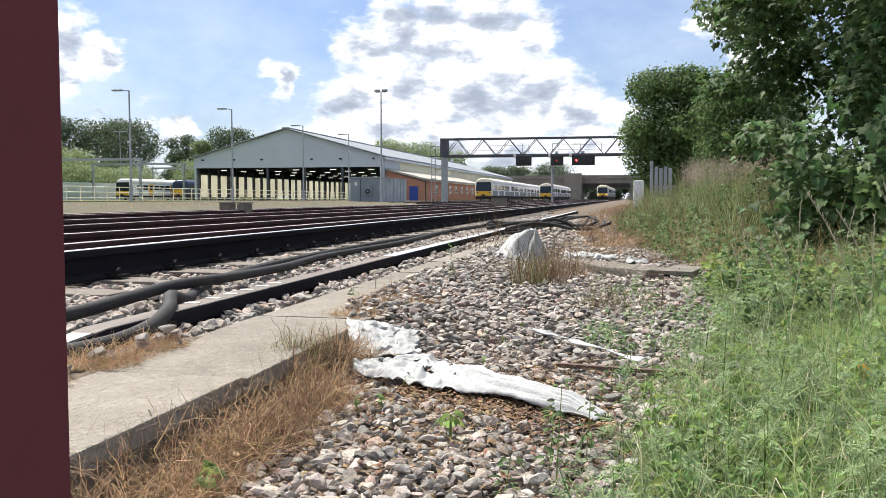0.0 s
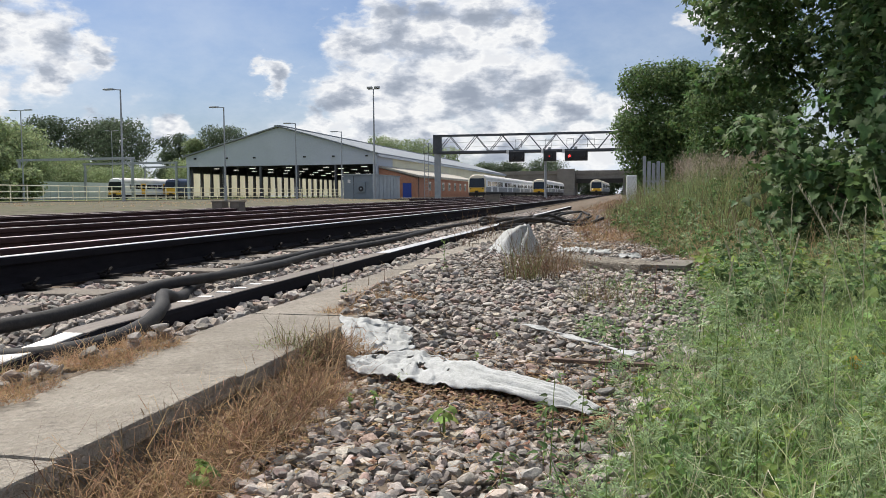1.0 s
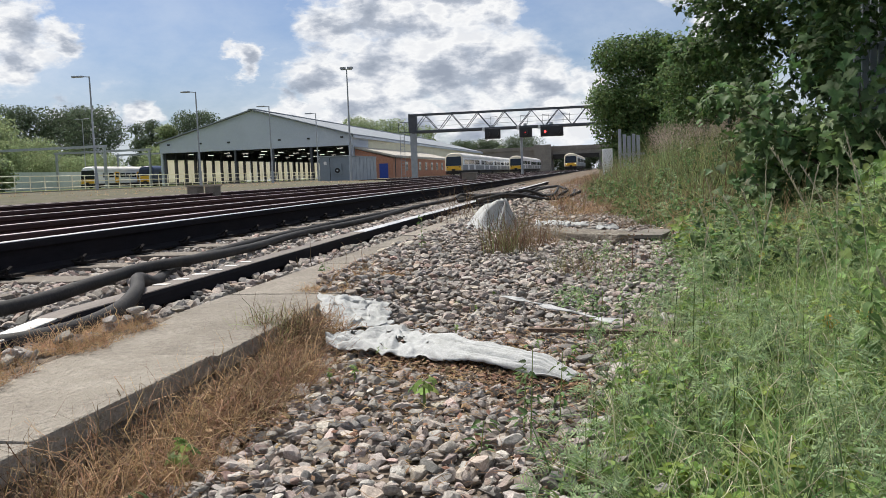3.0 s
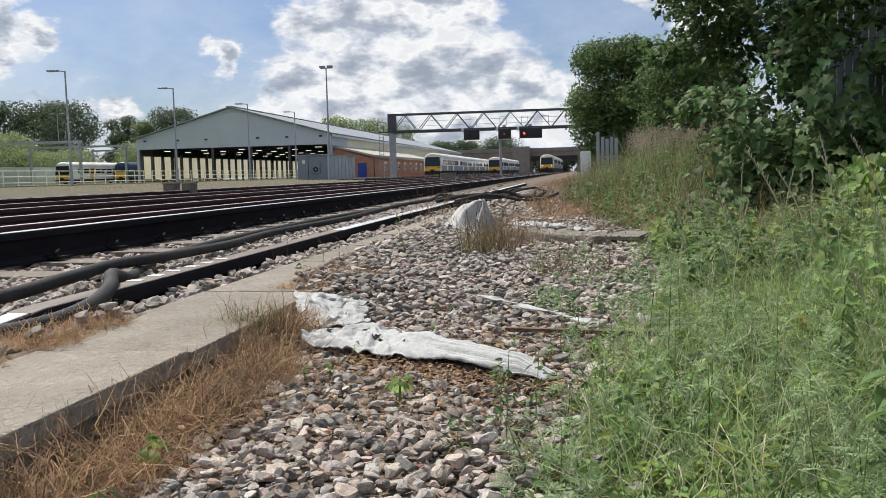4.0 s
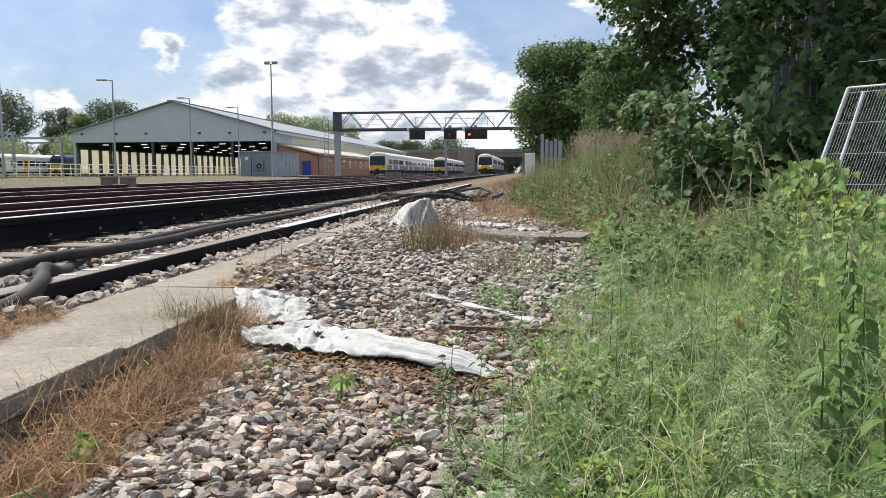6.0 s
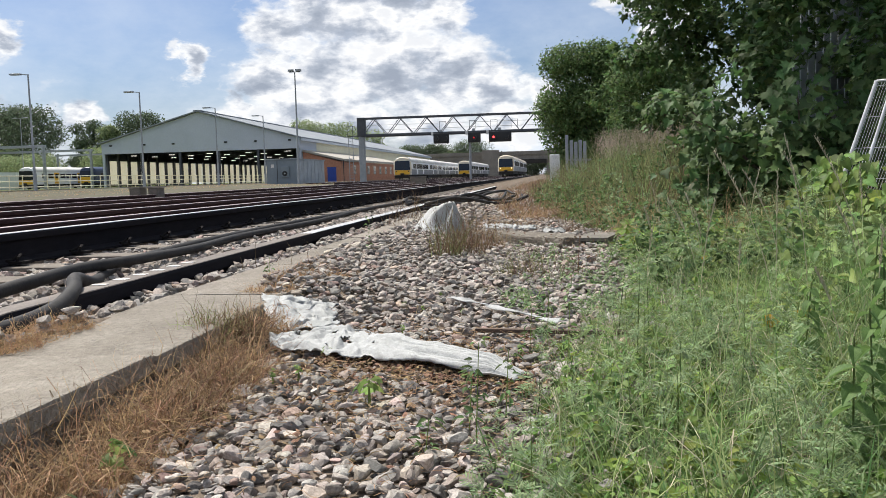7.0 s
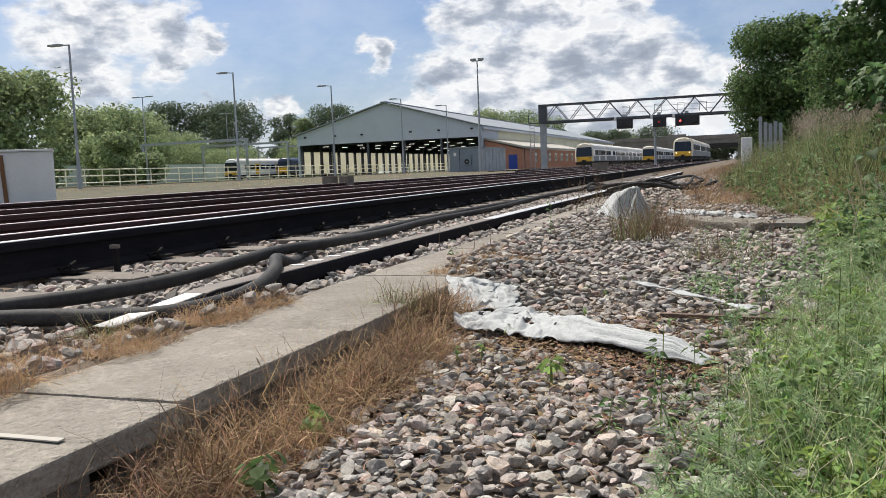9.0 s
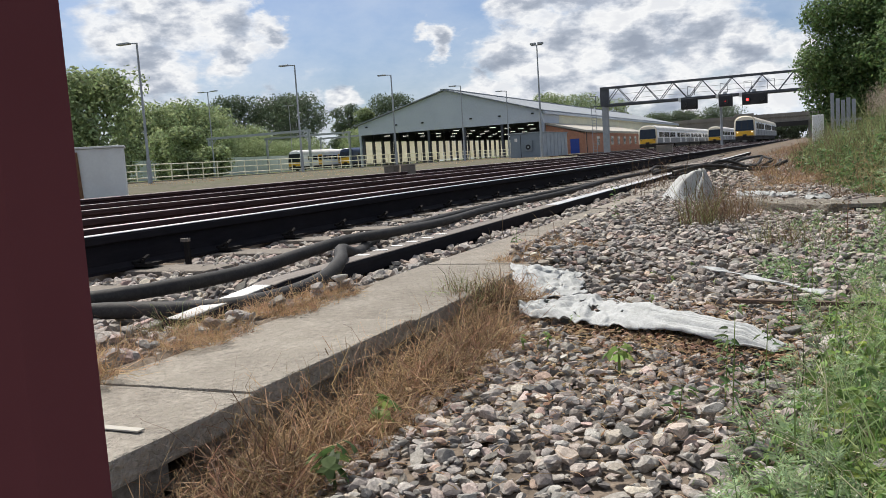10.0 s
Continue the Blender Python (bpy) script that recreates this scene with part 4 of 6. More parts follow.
# ---- trains ----
def car(parent, y0, length, livery, cab):
    body, low, front, roofm, doorm, capm, band = livery
    hw, floor, shoulder, top = 1.40, 0.95, 2.85, 3.75
    c = extrude_y("body", [(-hw, floor), (hw, floor), (hw + 0.02, 1.7), (hw, shoulder), (-hw, shoulder), (-hw - 0.02, 1.7)], [y0 + (0.45 if cab else 0.1), y0 + length - 0.1], body, parent)
    extrude_y("lower_band", [(-hw - 0.03, floor - 0.05), (hw + 0.03, floor - 0.05), (hw + 0.035, 1.75), (-hw - 0.035, 1.75)], [y0 + (0.5 if cab else 0.12), y0 + length - 0.12], low, c)
    roof = [(hw, shoulder + 0.002)] + [(hw * math.cos(a), shoulder + (top - shoulder) * math.sin(a) ** 0.8) for a in (radians(8 + 14 * k) for k in range(12))] + [(-hw, shoulder + 0.002)]
    extrude_y("roof", roof, [y0 + (0.5 if cab else 0.1), y0 + length - 0.1], roofm, c)
    part("underframe", boxes(((-1.2, y0 + 0.8, 0.35), (1.2, y0 + length - 0.8, 0.9))), "underframe", c)
    for yy in (y0 + 2.0, y0 + 4.4, y0 + length - 4.4, y0 + length - 2.0):
        for s in (-1, 1):
            part("wheel", rod(bmesh.new(), (s * 0.68, yy, 0.42), (s * 0.82, yy, 0.42), 0.42, seg=14), "underframe", c)
    if band:
        for s in (-1, 1):
            part("window_band", boxes(((min(s * 1.405, s * 1.425), y0 + 1.6, 1.82), (max(s * 1.405, s * 1.425), y0 + length - 0.6, 2.68))), band, c)
    s0 = y0 + 2.2
    k = 0
    while s0 < y0 + length - 1.8:
        is_door = k % 4 == 2
        for s in (-1, 1):
            if is_door:
                d = part("door", boxes(((min(s * 1.40, s * 1.455), s0, 1.0), (max(s * 1.40, s * 1.455), s0 + 1.4, 2.8))), doorm, c)
                part("door_window", boxes(((min(s * 1.457, s * 1.465), s0 + 0.2, 1.85), (max(s * 1.457, s * 1.465), s0 + 1.2, 2.6))), "window", d)
            else:
                part("window", boxes(((min(s * 1.41, s * 1.44), s0, 1.88), (max(s * 1.41, s * 1.44), s0 + 1.5, 2.62))), "window", c)
        s0 += 1.75
        k += 1
    if cab:
        nose = 2.0 if body == "train_navy" else 1.62
        bm = bmesh.new()
        prof = [(-1.38, 0.85), (1.38, 0.85), (1.4, 1.8), (1.36, 2.9), (1.0, 3.45), (0.4, 3.66), (-0.4, 3.66), (-1.0, 3.45), (-1.36, 2.9), (-1.4, 1.8)]
        rings = []
        for yy, k in ((y0 + 0.5, 1.0), (y0 + 0.15, 0.985), (y0, 0.93)):
            rings.append([bm.verts.new((x * k, yy + (0.25 * max(0, z - 1.8) / 1.8 if yy < y0 + 0.4 else 0), 2.2 + (z - 2.2) * k)) for x, z in prof])
        for a, b in zip(rings, rings[1:]):
            for i in range(len(prof)):
                j = (i + 1) % len(prof)
                bm.faces.new((a[i], a[j], b[j], b[i]))
        bm.faces.new(rings[-1])
        cf = part("cab_front", bm, capm, c, "domed cab front")
        part("nose_panel", boxes(((-1.15, y0 - 0.05, 0.95), (1.15, y0 - 0.002, nose))), front, cf, "bright yellow warning panel")
        bm = bmesh.new()
        f = bm.faces.new([bm.verts.new(p) for p in ((-1.22, y0 - 0.03, nose + 0.03), (1.22, y0 - 0.03, nose + 0.03), (1.14, y0 + 0.16, 3.08), (-1.14, y0 + 0.16, 3.08))])
        r = bmesh.ops.extrude_face_region(bm, geom=[f])
        bmesh.ops.translate(bm, vec=(0, 0.06, 0), verts=[v for v in r["geom"] if isinstance(v, bmesh.types.BMVert)])
        part("windscreen", bm, "window", cf)
        for x in (-0.95, 0.95):
            part("headlight", rod(bmesh.new(), (x, y0 - 0.09, 1.45), (x, y0 - 0.052, 1.45), 0.09, seg=12), "head_lamp" if cab == 2 else "window", cf)
        part("coupler", boxes(((-0.25, y0 - 0.45, 0.75), (0.25, y0 - 0.052, 1.15)), bevel=0.05), "underframe", cf)
        part("skirt", boxes(((-1.25, y0 - 0.02, 0.35), (1.25, y0 + 0.4, 0.84))), "underframe", cf)
        for x in (-0.39, 0.39):
            part("pillar", boxes(((x - 0.05, y0 - 0.045, 1.9), (x + 0.05, y0 - 0.032, 2.9))), "window", cf)


def train(name, label, x, y, z, cars, livery, rz=0, cab=1, group=""):
    t = thing(name, label, "train", (x, y, z), rz, group)
    for k in range(cars):
        car(t, k * 20.1, 20.0, livery, cab if k == 0 else 0)
    return t


CREAM = ("train_white", "train_grey", "train_yellow", "roof_grey", "train_white", "train_cream", "")
WHITE = ("train_white", "train_white", "train_yellow", "roof_grey", "train_yellow", "train_white", "")
NAVY = ("train_navy", "train_navy", "train_yellow", "train_navy", "train_navy", "train_navy", "")
LINE = ("train_white", "train_grey", "train_yellow", "train_cream", "train_grey", "train_cream", "train_grey")
train("train", "white and grey electric train with yellow cab front, parked", -21.9, 131.5, 0.1, 4, CREAM, group="parked trains")
train("train", "white electric train with cream roof, parked in sidings", -16.7, 180.0, 0.1, 3, CREAM, group="parked trains")
train("train", "white train with yellow doors standing in far sidings", -81.5, 126.5, 0.2, 2, WHITE, group="parked trains")
train("train", "navy train with yellow nose beside the shed", -77.2, 137.0, 0.2, 2, NAVY, group="parked trains")
MOVING = train("train", "grey-sided electric train with lit headlamps approaching on the main line", -5.9, 215.3, 0.21, 3, LINE, cab=2)


# ---- yard furniture ----
def railing():
    t = thing("railing", "long pale yellow pipe railing along the yard edge", "railing", kind="structure")
    def px(y):
        return -36.0 + 0.0 * y
    post = None
    for k in range(60):
        y = 30 + 1.5 * k
        if post is None:
            post = part("post", rod(bmesh.new(), (0, 0, 0), (0, 0, 1.12), 0.035, seg=8), "rail_yellow", t)
            o = post
        else:
            o = new("post", post.data)
            o.parent = t
        o.location = (px(y), y, 0.32)
    for z in (0.62, 1.02, 1.4):
        part("rail", rod(bmesh.new(), (px(30), 29, z), (px(120), 119, z), 0.03, seg=8), "rail_yellow", t)
    part("kerb", boxes(((-36.3, 29, 0.1), (-35.9, 119, 0.42))), "concrete", t)


railing()


def white_cabin():
    t = thing("equipment_cabin", "white steel lineside cabin with rusty pipe on its wall", "equipment cabin", (-14.75, 15.6, 0.08), 42)
    part("body", boxes(((-2.6, -0.5, 0), (0.0, 0.5, 1.22)), bevel=0.015), "white_sheet", t)
    part("roof", boxes(((-2.64, -0.54, 1.222), (0.03, 0.54, 1.27)), bevel=0.01), "white_sheet", t)
    part("pipe", rod(bmesh.new(), (-0.98, -0.54, 0.0), (-1.03, -0.54, 1.15), 0.045), "rust", t, "rusty brown pipe")
    part("plinth", boxes(((-2.66, -0.56, -0.2), (0.05, 0.56, -0.002))), "sleeper", t)


white_cabin()


def portal(x0, x1, y, h, z=0.3):
    t = thing("steel_portal", "pale steel portal frame over the sidings", "portal frame", (0, 0, z), group="siding portals")
    for x in (x0, x1):
        part("post", boxes(((x - 0.14, y - 0.14, 0), (x + 0.14, y + 0.14, h))), "galv", t)
    part("beam", boxes(((x0 - 0.3, y - 0.15, h), (x1 + 0.3, y + 0.15, h + 0.3))), "galv", t)
    part("knee_brace", bar(bmesh.new(), (x0, y, h - 1.2), (x0 + 1.2, y, h), 0.1), "galv", t)
    part("knee_brace", bar(bmesh.new(), (x1, y, h - 1.2), (x1 - 1.2, y, h), 0.1), "galv", t)


portal(-74.5, -58.7, 95, 5.0)
portal(-81, -65.6, 118, 5.4)
portal(-90, -74, 150, 6.0)


def location_case(x, y, w, h, label):
    t = thing("location_case", label, "lineside box", (x, y, 0.05), group="lineside boxes")
    part("case", boxes(((-w / 2, -0.15, 0), (w / 2, 0.15, h)), bevel=0.015), "dark_concrete", t)
    part("lid", boxes(((-w / 2 - 0.02, -0.17, h + 0.002), (w / 2 + 0.02, 0.17, h + 0.03))), "concrete", t)


location_case(-8.4, 16.9, 0.24, 0.42, "small grey lineside box between the tracks")
location_case(-8.0, 16.9, 0.22, 0.42, "small grey lineside box between the tracks")
location_case(-5.9, 40.0, 0.7, 0.5, "grey lineside box beside the main line")


def road_bridge():
    t = thing("road_bridge", "weathered concrete road bridge crossing the railway", "bridge")
    part("deck", boxes(((-45, 303, 5.2), (25, 312, 7.6))), "bridge", t)
    part("parapet", boxes(((-45, 302.6, 7.602), (25, 303.2, 8.8))), "bridge", t)
    part("abutment", boxes(((-45, 303.5, 0), (-15, 311, 5.19))), "bridge", t)
    part("abutment", boxes(((1, 303.5, 0), (25, 311, 5.19))), "bridge", t)
    part("girder", boxes(((-15, 302.4, 4.4), (1, 303.0, 5.9))), "underframe", t)
    part("tower_block", boxes(((-21.5, 300, 0), (-15.5, 302.3, 9.4))), "bridge", t)


road_bridge()


# ---- foliage tools ----
def leaf_cloud(name, centres, normals, sizes, mat, parent=None, lobes=False, seed=0, slim=1.0):
    """Bent leaves: each one four triangles about a midrib (or a lobed leaf of ten), all in one mesh."""
    rng = np.random.default_rng(seed)
    n = len(centres)
    nrm = normals / np.maximum(np.linalg.norm(normals, axis=1, keepdims=True), 1e-6)
    tmp = rng.normal(size=(n, 3))
    u = np.cross(nrm, tmp)
    u /= np.maximum(np.linalg.norm(u, axis=1, keepdims=True), 1e-6)
    v = np.cross(nrm, u)
    if lobes:
        out = np.array([(-0.5, 0, 0), (-0.42, 0.28, -.04), (-0.18, 0.24, 0), (-0.02, 0.52, -.1), (0.1, 0.2, 0), (0.55, 0, -.12), (0.1, -0.2, 0), (-0.02, -0.52, -.1), (-0.18, -0.24, 0), (-0.42, -0.28, -.04), (0, 0, 0.05)])
        tri = np.array([(10, i, (i + 1) % 10) for i in range(10)])
    else:
        out = np.array([(-0.5, 0, 0), (-0.1, 0.3, -.06), (0.5, 0, -.1), (-0.1, -0.3, -.06), (0, 0, 0.04)])
        tri = np.array([(4, 0, 1), (4, 1, 2), (4, 2, 3), (4, 3, 0)])
    out = out * np.array((1, slim, 1))
    p = centres[:, None, :] + sizes[:, None, None] * (out[None, :, 0:1] * u[:, None] + out[None, :, 1:2] * v[:, None] + out[None, :, 2:3] * nrm[:, None])
    verts = p.reshape(-1, 3)
    faces = (tri[None] + (np.arange(n) * len(out))[:, None, None]).reshape(-1, 3)
    return fast_mesh(name, verts, faces, mat, parent)


def fast_mesh(name, verts, faces, mat, parent=None, smooth=False):
    me = bpy.data.meshes.new(name)
    me.vertices.add(len(verts))
    me.vertices.foreach_set("co", np.ascontiguousarray(verts, dtype=np.float32).ravel())
    k = faces.shape[1]
    me.loops.add(len(faces) * k)
    me.loops.foreach_set("vertex_index", np.ascontiguousarray(faces, dtype=np.int32).ravel())
    me.polygons.add(len(faces))
    me.polygons.foreach_set("loop_start", np.arange(0, len(faces) * k, k, dtype=np.int32))
    me.materials.append(M[mat] if isinstance(mat, str) else mat)
    me.polygons.foreach_set("use_smooth", np.full(len(faces), smooth))
    me.update(calc_edges=True)
    me.validate()
    ob = new(name, me)
    ob.parent = parent
    return ob


def blob_points(rng, blobs, n, shell=0.55):
    """Points scattered in the outer shells of ellipsoids (cx, cy, cz, rx, ry, rz)."""
    b = np.array(blobs, dtype=float)
    w = (b[:, 3] * b[:, 4] + b[:, 4] * b[:, 5] + b[:, 3] * b[:, 5])
    idx = rng.choice(len(b), n, p=w / w.sum())
    d = rng.normal(size=(n, 3))
    d /= np.linalg.norm(d, axis=1, keepdims=True)
    r = (shell + (1.08 - shell) * rng.random(n) ** 0.6) * (1 + np.abs(rng.normal(0, 0.11, n)))
    return b[idx, :3] + d * b[idx, 3:] * r[:, None], d


def tree(name, label, x, y, z, height, width, leaves, leaf, mat, seed, trunk=0.3, lift=0.25, category="tree", group="", lobes=False, clumps=26, limbs=7):
    t = thing(name, label, category, (x, y, z), group=group)
    rng = np.random.default_rng(seed)
    rnd = random.Random(seed)
    bm = bmesh.new()
    top = height * 0.7
    rod(bm, (0, 0, -0.3), (0, 0, height * 0.35), trunk, trunk * 0.75, 9)
    rod(bm, (0, 0, height * 0.35), (width * 0.03, 0, top), trunk * 0.75, trunk * 0.25, 8)
    blobs = []
    for k in range(clumps):
        a = rnd.uniform(0, 6.283)
        h = lift + (1 - lift) * rnd.random()
        prof = math.sqrt(max(0.05, 1 - ((h - 0.55) / 0.55) ** 2))
        rad = width / 2 * prof * rnd.uniform(0.35, 0.85)
        r = width * rnd.uniform(0.11, 0.22)
        cz = min(h * height, height - r * 0.8)
        blobs.append((math.cos(a) * rad, math.sin(a) * rad, cz, r, r, r * rnd.uniform(0.7, 1.0)))
    for k in range(limbs):
        b = blobs[k]
        rod(bm, (0, 0, height * rnd.uniform(0.25, 0.5)), b[:3], trunk * 0.3, trunk * 0.08, 6)
    part("trunk", bm, "bark", t)
    p, d = blob_points(rng, blobs, leaves)
    nrm = d + rng.normal(size=d.shape) * 0.7 + np.array((0, 0, 0.4))
    leaf_cloud("crown", p, nrm, leaf * rng.uniform(0.6, 1.3, leaves), mat, t, lobes, seed)
    return t


# far trees behind the sidings and the shed
FAR = [(-126, 169, 18.5, 15, "leaf_hazed"), (-118, 175, 18.2, 14, "leaf_hazed"), (-109.7, 172.7, 17.9, 16, "leaf_hazed"), (-132, 160, 15, 14, "leaf_hazed"),
       (-119, 212, 17.5, 9, "leaf_hazed"), (-112, 212, 16, 8, "leaf_light"), (-105.4, 214.6, 19.4, 15, "leaf_hazed"), (-98, 216, 15, 12, "leaf_hazed"),
       (-76, 272, 19.6, 14, "leaf_light"), (-68, 283, 19, 14, "leaf_light"), (-60, 290, 17, 12, "leaf_light"),
       (-50, 328, 12.5, 14, "leaf_hazed"), (-41, 330, 13, 12, "leaf_hazed"), (-27, 322.7, 13.4, 16, "leaf_hazed"), (-33, 326, 10, 12, "leaf_light"),
       (-92.9, 103.4, 11.3, 12, "leaf_light"), (-99.4, 122.7, 13.3, 13, "leaf_light"), (-105, 132, 13, 13, "leaf_light"), (-94, 88, 9.5, 11, "leaf_light")]
for i, (x, y, h, w, mt) in enumerate(FAR):
    tree("tree", "dark green broadleaf tree on the skyline" if mt == "leaf_hazed" else "lighter green tree behind the yard", x, y, 0.2, h, w, 10000, 0.55, mt, 40 + i, 0.35, 0.10, group="skyline trees", clumps=60)
tree("tree", "leafy green tree behind the white cabin", -58.5, 58.5, 0.3, 10.0, 9.5, 12000, 0.42, "leaf_light", 77, 0.25, 0.08, clumps=70)
for i, (x, y, h, w) in enumerate([(-67, 81, 6.0, 5), (-75.6, 88.4, 6.2, 6), (-72, 92, 4, 5), (-92, 120, 8, 10), (-100, 135, 9, 12), (-108, 150, 10, 13), (-112, 165, 9, 13), (-100, 160, 7, 12), (-94, 140, 6, 10), (-88, 165, 8, 12), (-95, 180, 8, 12), (-104, 195, 9, 12), (-92, 108, 6, 9), (-116, 150, 10, 12)]):
    tree("bush", "rough green bush on the bank behind the sidings", x, y, 0.2, h, w, 6000, 0.42, "leaf_light", 120 + i, 0.12, 0.02, "bush", "bank bushes", clumps=50)


def green_wall():
    t = thing("boundary_fence", "long grey-green steel boundary fence behind the sidings", "fence", kind="structure")
    for k in range(36):
        part("panel", boxes(((-86.1, 66 + 2.4 * k, 0.2), (-86.0, 68.35 + 2.4 * k, 3.2))), "fence_green", t)


green_wall()

for i, (x, y, h, w) in enumerate([(-20, 335, 9, 12), (-12, 336, 8, 12), (-4, 336, 9, 12), (4, 335, 10, 12), (10, 330, 12, 12)]):
    tree("tree", "dark green trees closing the view beyond the bridge", x, y, 0.0, h, w, 4000, 0.8, "leaf_hazed", 160 + i, 0.3, 0.0, group="trees beyond the bridge", clumps=50)

# trees by the line
tree("tree", "dense dark green tree beside the line", 2.1, 40.0, 0.4, 5.9, 4.3, 46000, 0.15, "leaf_mid", 7, 0.18, 0.0, clumps=110)
tree("tree", "green sapling beside the dark tree", 4.6, 35.0, 0.5, 4.7, 4.8, 30000, 0.15, "leaf_mid", 8, 0.12, 0.0, clumps=90)


def overhanging_tree():
    t = thing("overhanging_tree", "large overhanging maple with dark shaded leaves", "tree")
    rng = np.random.default_rng(21)
    rnd = random.Random(21)
    bm = bmesh.new()
    rod(bm, (4.6, 10.0, 0.3), (4.4, 9.8, 3.0), 0.28, 0.2)
    for a, b in (((4.4, 9.8, 2.4), (2.0, 9.0, 3.4)), ((4.4, 9.8, 3.0), (3.2, 8.0, 5.0)), ((4.4, 9.8, 2.0), (2.6, 8.2, 1.9)), ((4.5, 9.8, 1.6), (3.6, 7.0, 1.8))):
        rod(bm, a, b, 0.09, 0.02, 7)
    part("trunk", bm, "bark", t)
    blobs = []
    while len(blobs) < 240:
        cy = rnd.uniform(6.2, 11.5)
        cz = 0.5 + 3.8 * rnd.random() ** 1.25
        left = (0.062 if cz > 1.75 else 0.062 + 0.085 * (1.75 - cz)) * cy
        cx = left + 0.15 + rnd.random() ** 0.6 * 3.4
        r = rnd.uniform(0.16, 0.5)
        blobs.append((cx, cy, cz, r, r, r * 0.8))
    p, d = blob_points(rng, blobs, 64000, 0.2)
    gap = (p[:, 1] < 8.6) & (p[:, 0] / p[:, 1] > 0.305) & (p[:, 0] / p[:, 1] < 0.345) & ((p[:, 2] - 0.53) / p[:, 1] > 0.02) & ((p[:, 2] - 0.53) / p[:, 1] < 0.10)
    p, d = p[~gap], d[~gap]
    nrm = d * 0.5 + rng.normal(size=d.shape) * 0.5 + np.array((-0.2, -0.2, 0.7))
    leaf_cloud("crown", p, nrm, 0.088 * rng.uniform(0.55, 1.3, len(p)), "leaf_dark", t, True, 3)
    twig = bmesh.new()
    for k in range(70):
        b = blobs[k]
        a = Vector(b[:3])
        rod(twig, a, a + Vector((rnd.uniform(-.5, .3), rnd.uniform(-.3, .3), rnd.uniform(-.2, .3))), 0.012, 0.004, 5)
    tagged(part("branchwork", twig, "bark", t), kind="stuff")


overhanging_tree()


# ---- palisade, mesh panel, posts on the boundary ----
def far_palisade():
    t = thing("palisade_fence", "galvanised palisade fence section standing in tall weeds", "fence")
    for k in range(4):
        x, y = 0.86 + 0.13 * k, 26 - 0.06 * k
        part("pale", boxes(((x - 0.05, y - 0.012, 0.2), (x + 0.05, y + 0.012, 1.52 - 0.05 * (k % 2))), bevel=0.004), "galv_dull", t)
    part("rail", boxes(((0.72, 26.02, 0.9), (1.45, 26.06, 0.96))), "galv_dull", t)
    part("post", boxes(((0.68, 25.98, 0.0), (0.77, 26.06, 1.68))), "galv_dull", t)
    s = thing("trackside_cabinet", "white trackside cabinet at the edge of the weeds", "cabinet", (0.36, 26.4, 0.0))
    part("case", boxes(((-0.15, -0.2, 0.1), (0.15, 0.2, 1.12)), bevel=0.02), "white_sheet", s)
    part("plinth", boxes(((-0.17, -0.22, -0.2), (0.17, 0.22, 0.098))), "concrete", s)


far_palisade()


def dark_palisade():
    t = thing("palisade_fence", "dark steel palisade fence behind the overgrown trees", "fence")
    for k in range(16):
        x, y = 2.2 + 0.085 * k, 7.7 + 0.07 * k
        part("pale", boxes(((x - 0.028, y - 0.012, 0.3), (x + 0.028, y + 0.012, 2.4)), bevel=0.006), "galv_dull", t)
    for z in (0.8, 1.5, 2.2):
        part("rail", bar(bmesh.new(), (2.1, 7.66, z), (3.6, 8.9, z), 0.05), "gantry_steel", t)


dark_palisade()


def mesh_panel():
    """Welded-mesh site panel leaning over; u runs along its foot, v up its slope."""
    base, du, dv = Vector((1.56, 5.0, 0.02)), Vector((0.64, -0.77, 0)), Vector((0.31, 0.0, 0.95))
    t = thing("mesh_fence_panel", "leaning galvanised welded-mesh fence panel tangled in weeds", "fence panel", tuple(base))
    at = lambda u, v: du * u + dv * v
    top = 1.03
    part("edge_tube", rod(bmesh.new(), at(0, 0), at(0, top), 0.011), "galv_pale", t)
    part("edge_tube", rod(bmesh.new(), at(2.2, 0), at(2.2, top), 0.02), "galv_pale", t)
    part("cross_tube", rod(bmesh.new(), at(0, top), at(2.2, top), 0.006), "galv_pale", t)
    part("cross_tube", rod(bmesh.new(), at(0, 0.1), at(2.2, 0.1), 0.02), "galv_pale", t)
    bm = bmesh.new()
    for k in range(1, 130):
        bar(bm, at(0.017 * k, 0.1), at(0.017 * k, top), 0.0017)
    for k in range(1, 7):
        bar(bm, at(0, 0.1 + 0.18 * k), at(2.2, 0.1 + 0.18 * k), 0.0026)
    part("wire_mesh", bm, "galv_pale", t)
    part("brace_tube", rod(bmesh.new(), at(0.14, 0.0), at(0.10, 1.0), 0.009), "galv_pale", t)


mesh_panel()


def near_post():
    """Painted steel upright that the camera peers past."""
    t = thing("fence_post", "dark red-brown painted steel fence upright close by", "fence post", (0, 0, 0))
    edge = Vector((-0.0105, -0.0457))
    prof = [(0, 0), (-0.002, -0.003), (-0.055, -0.034), (-0.06, -0.03), (-0.06, 0.0), (-0.012, 0.003), (-0.003, 0.0015)]
    verts = [(edge.x + x, edge.y + y, z) for z in (-0.3, 0.3, 0.6, 1.6) for x, y in prof]
    n = len(prof)
    faces = [(k * n + i, k * n + (i + 1) % n, (k + 1) * n + (i + 1) % n, (k + 1) * n + i) for k in range(3) for i in range(n)]
    faces += [tuple(range(n)), tuple(range(3 * n, 4 * n))]
    mesh_object("upright", verts, faces, "post_paint", t)


near_post()


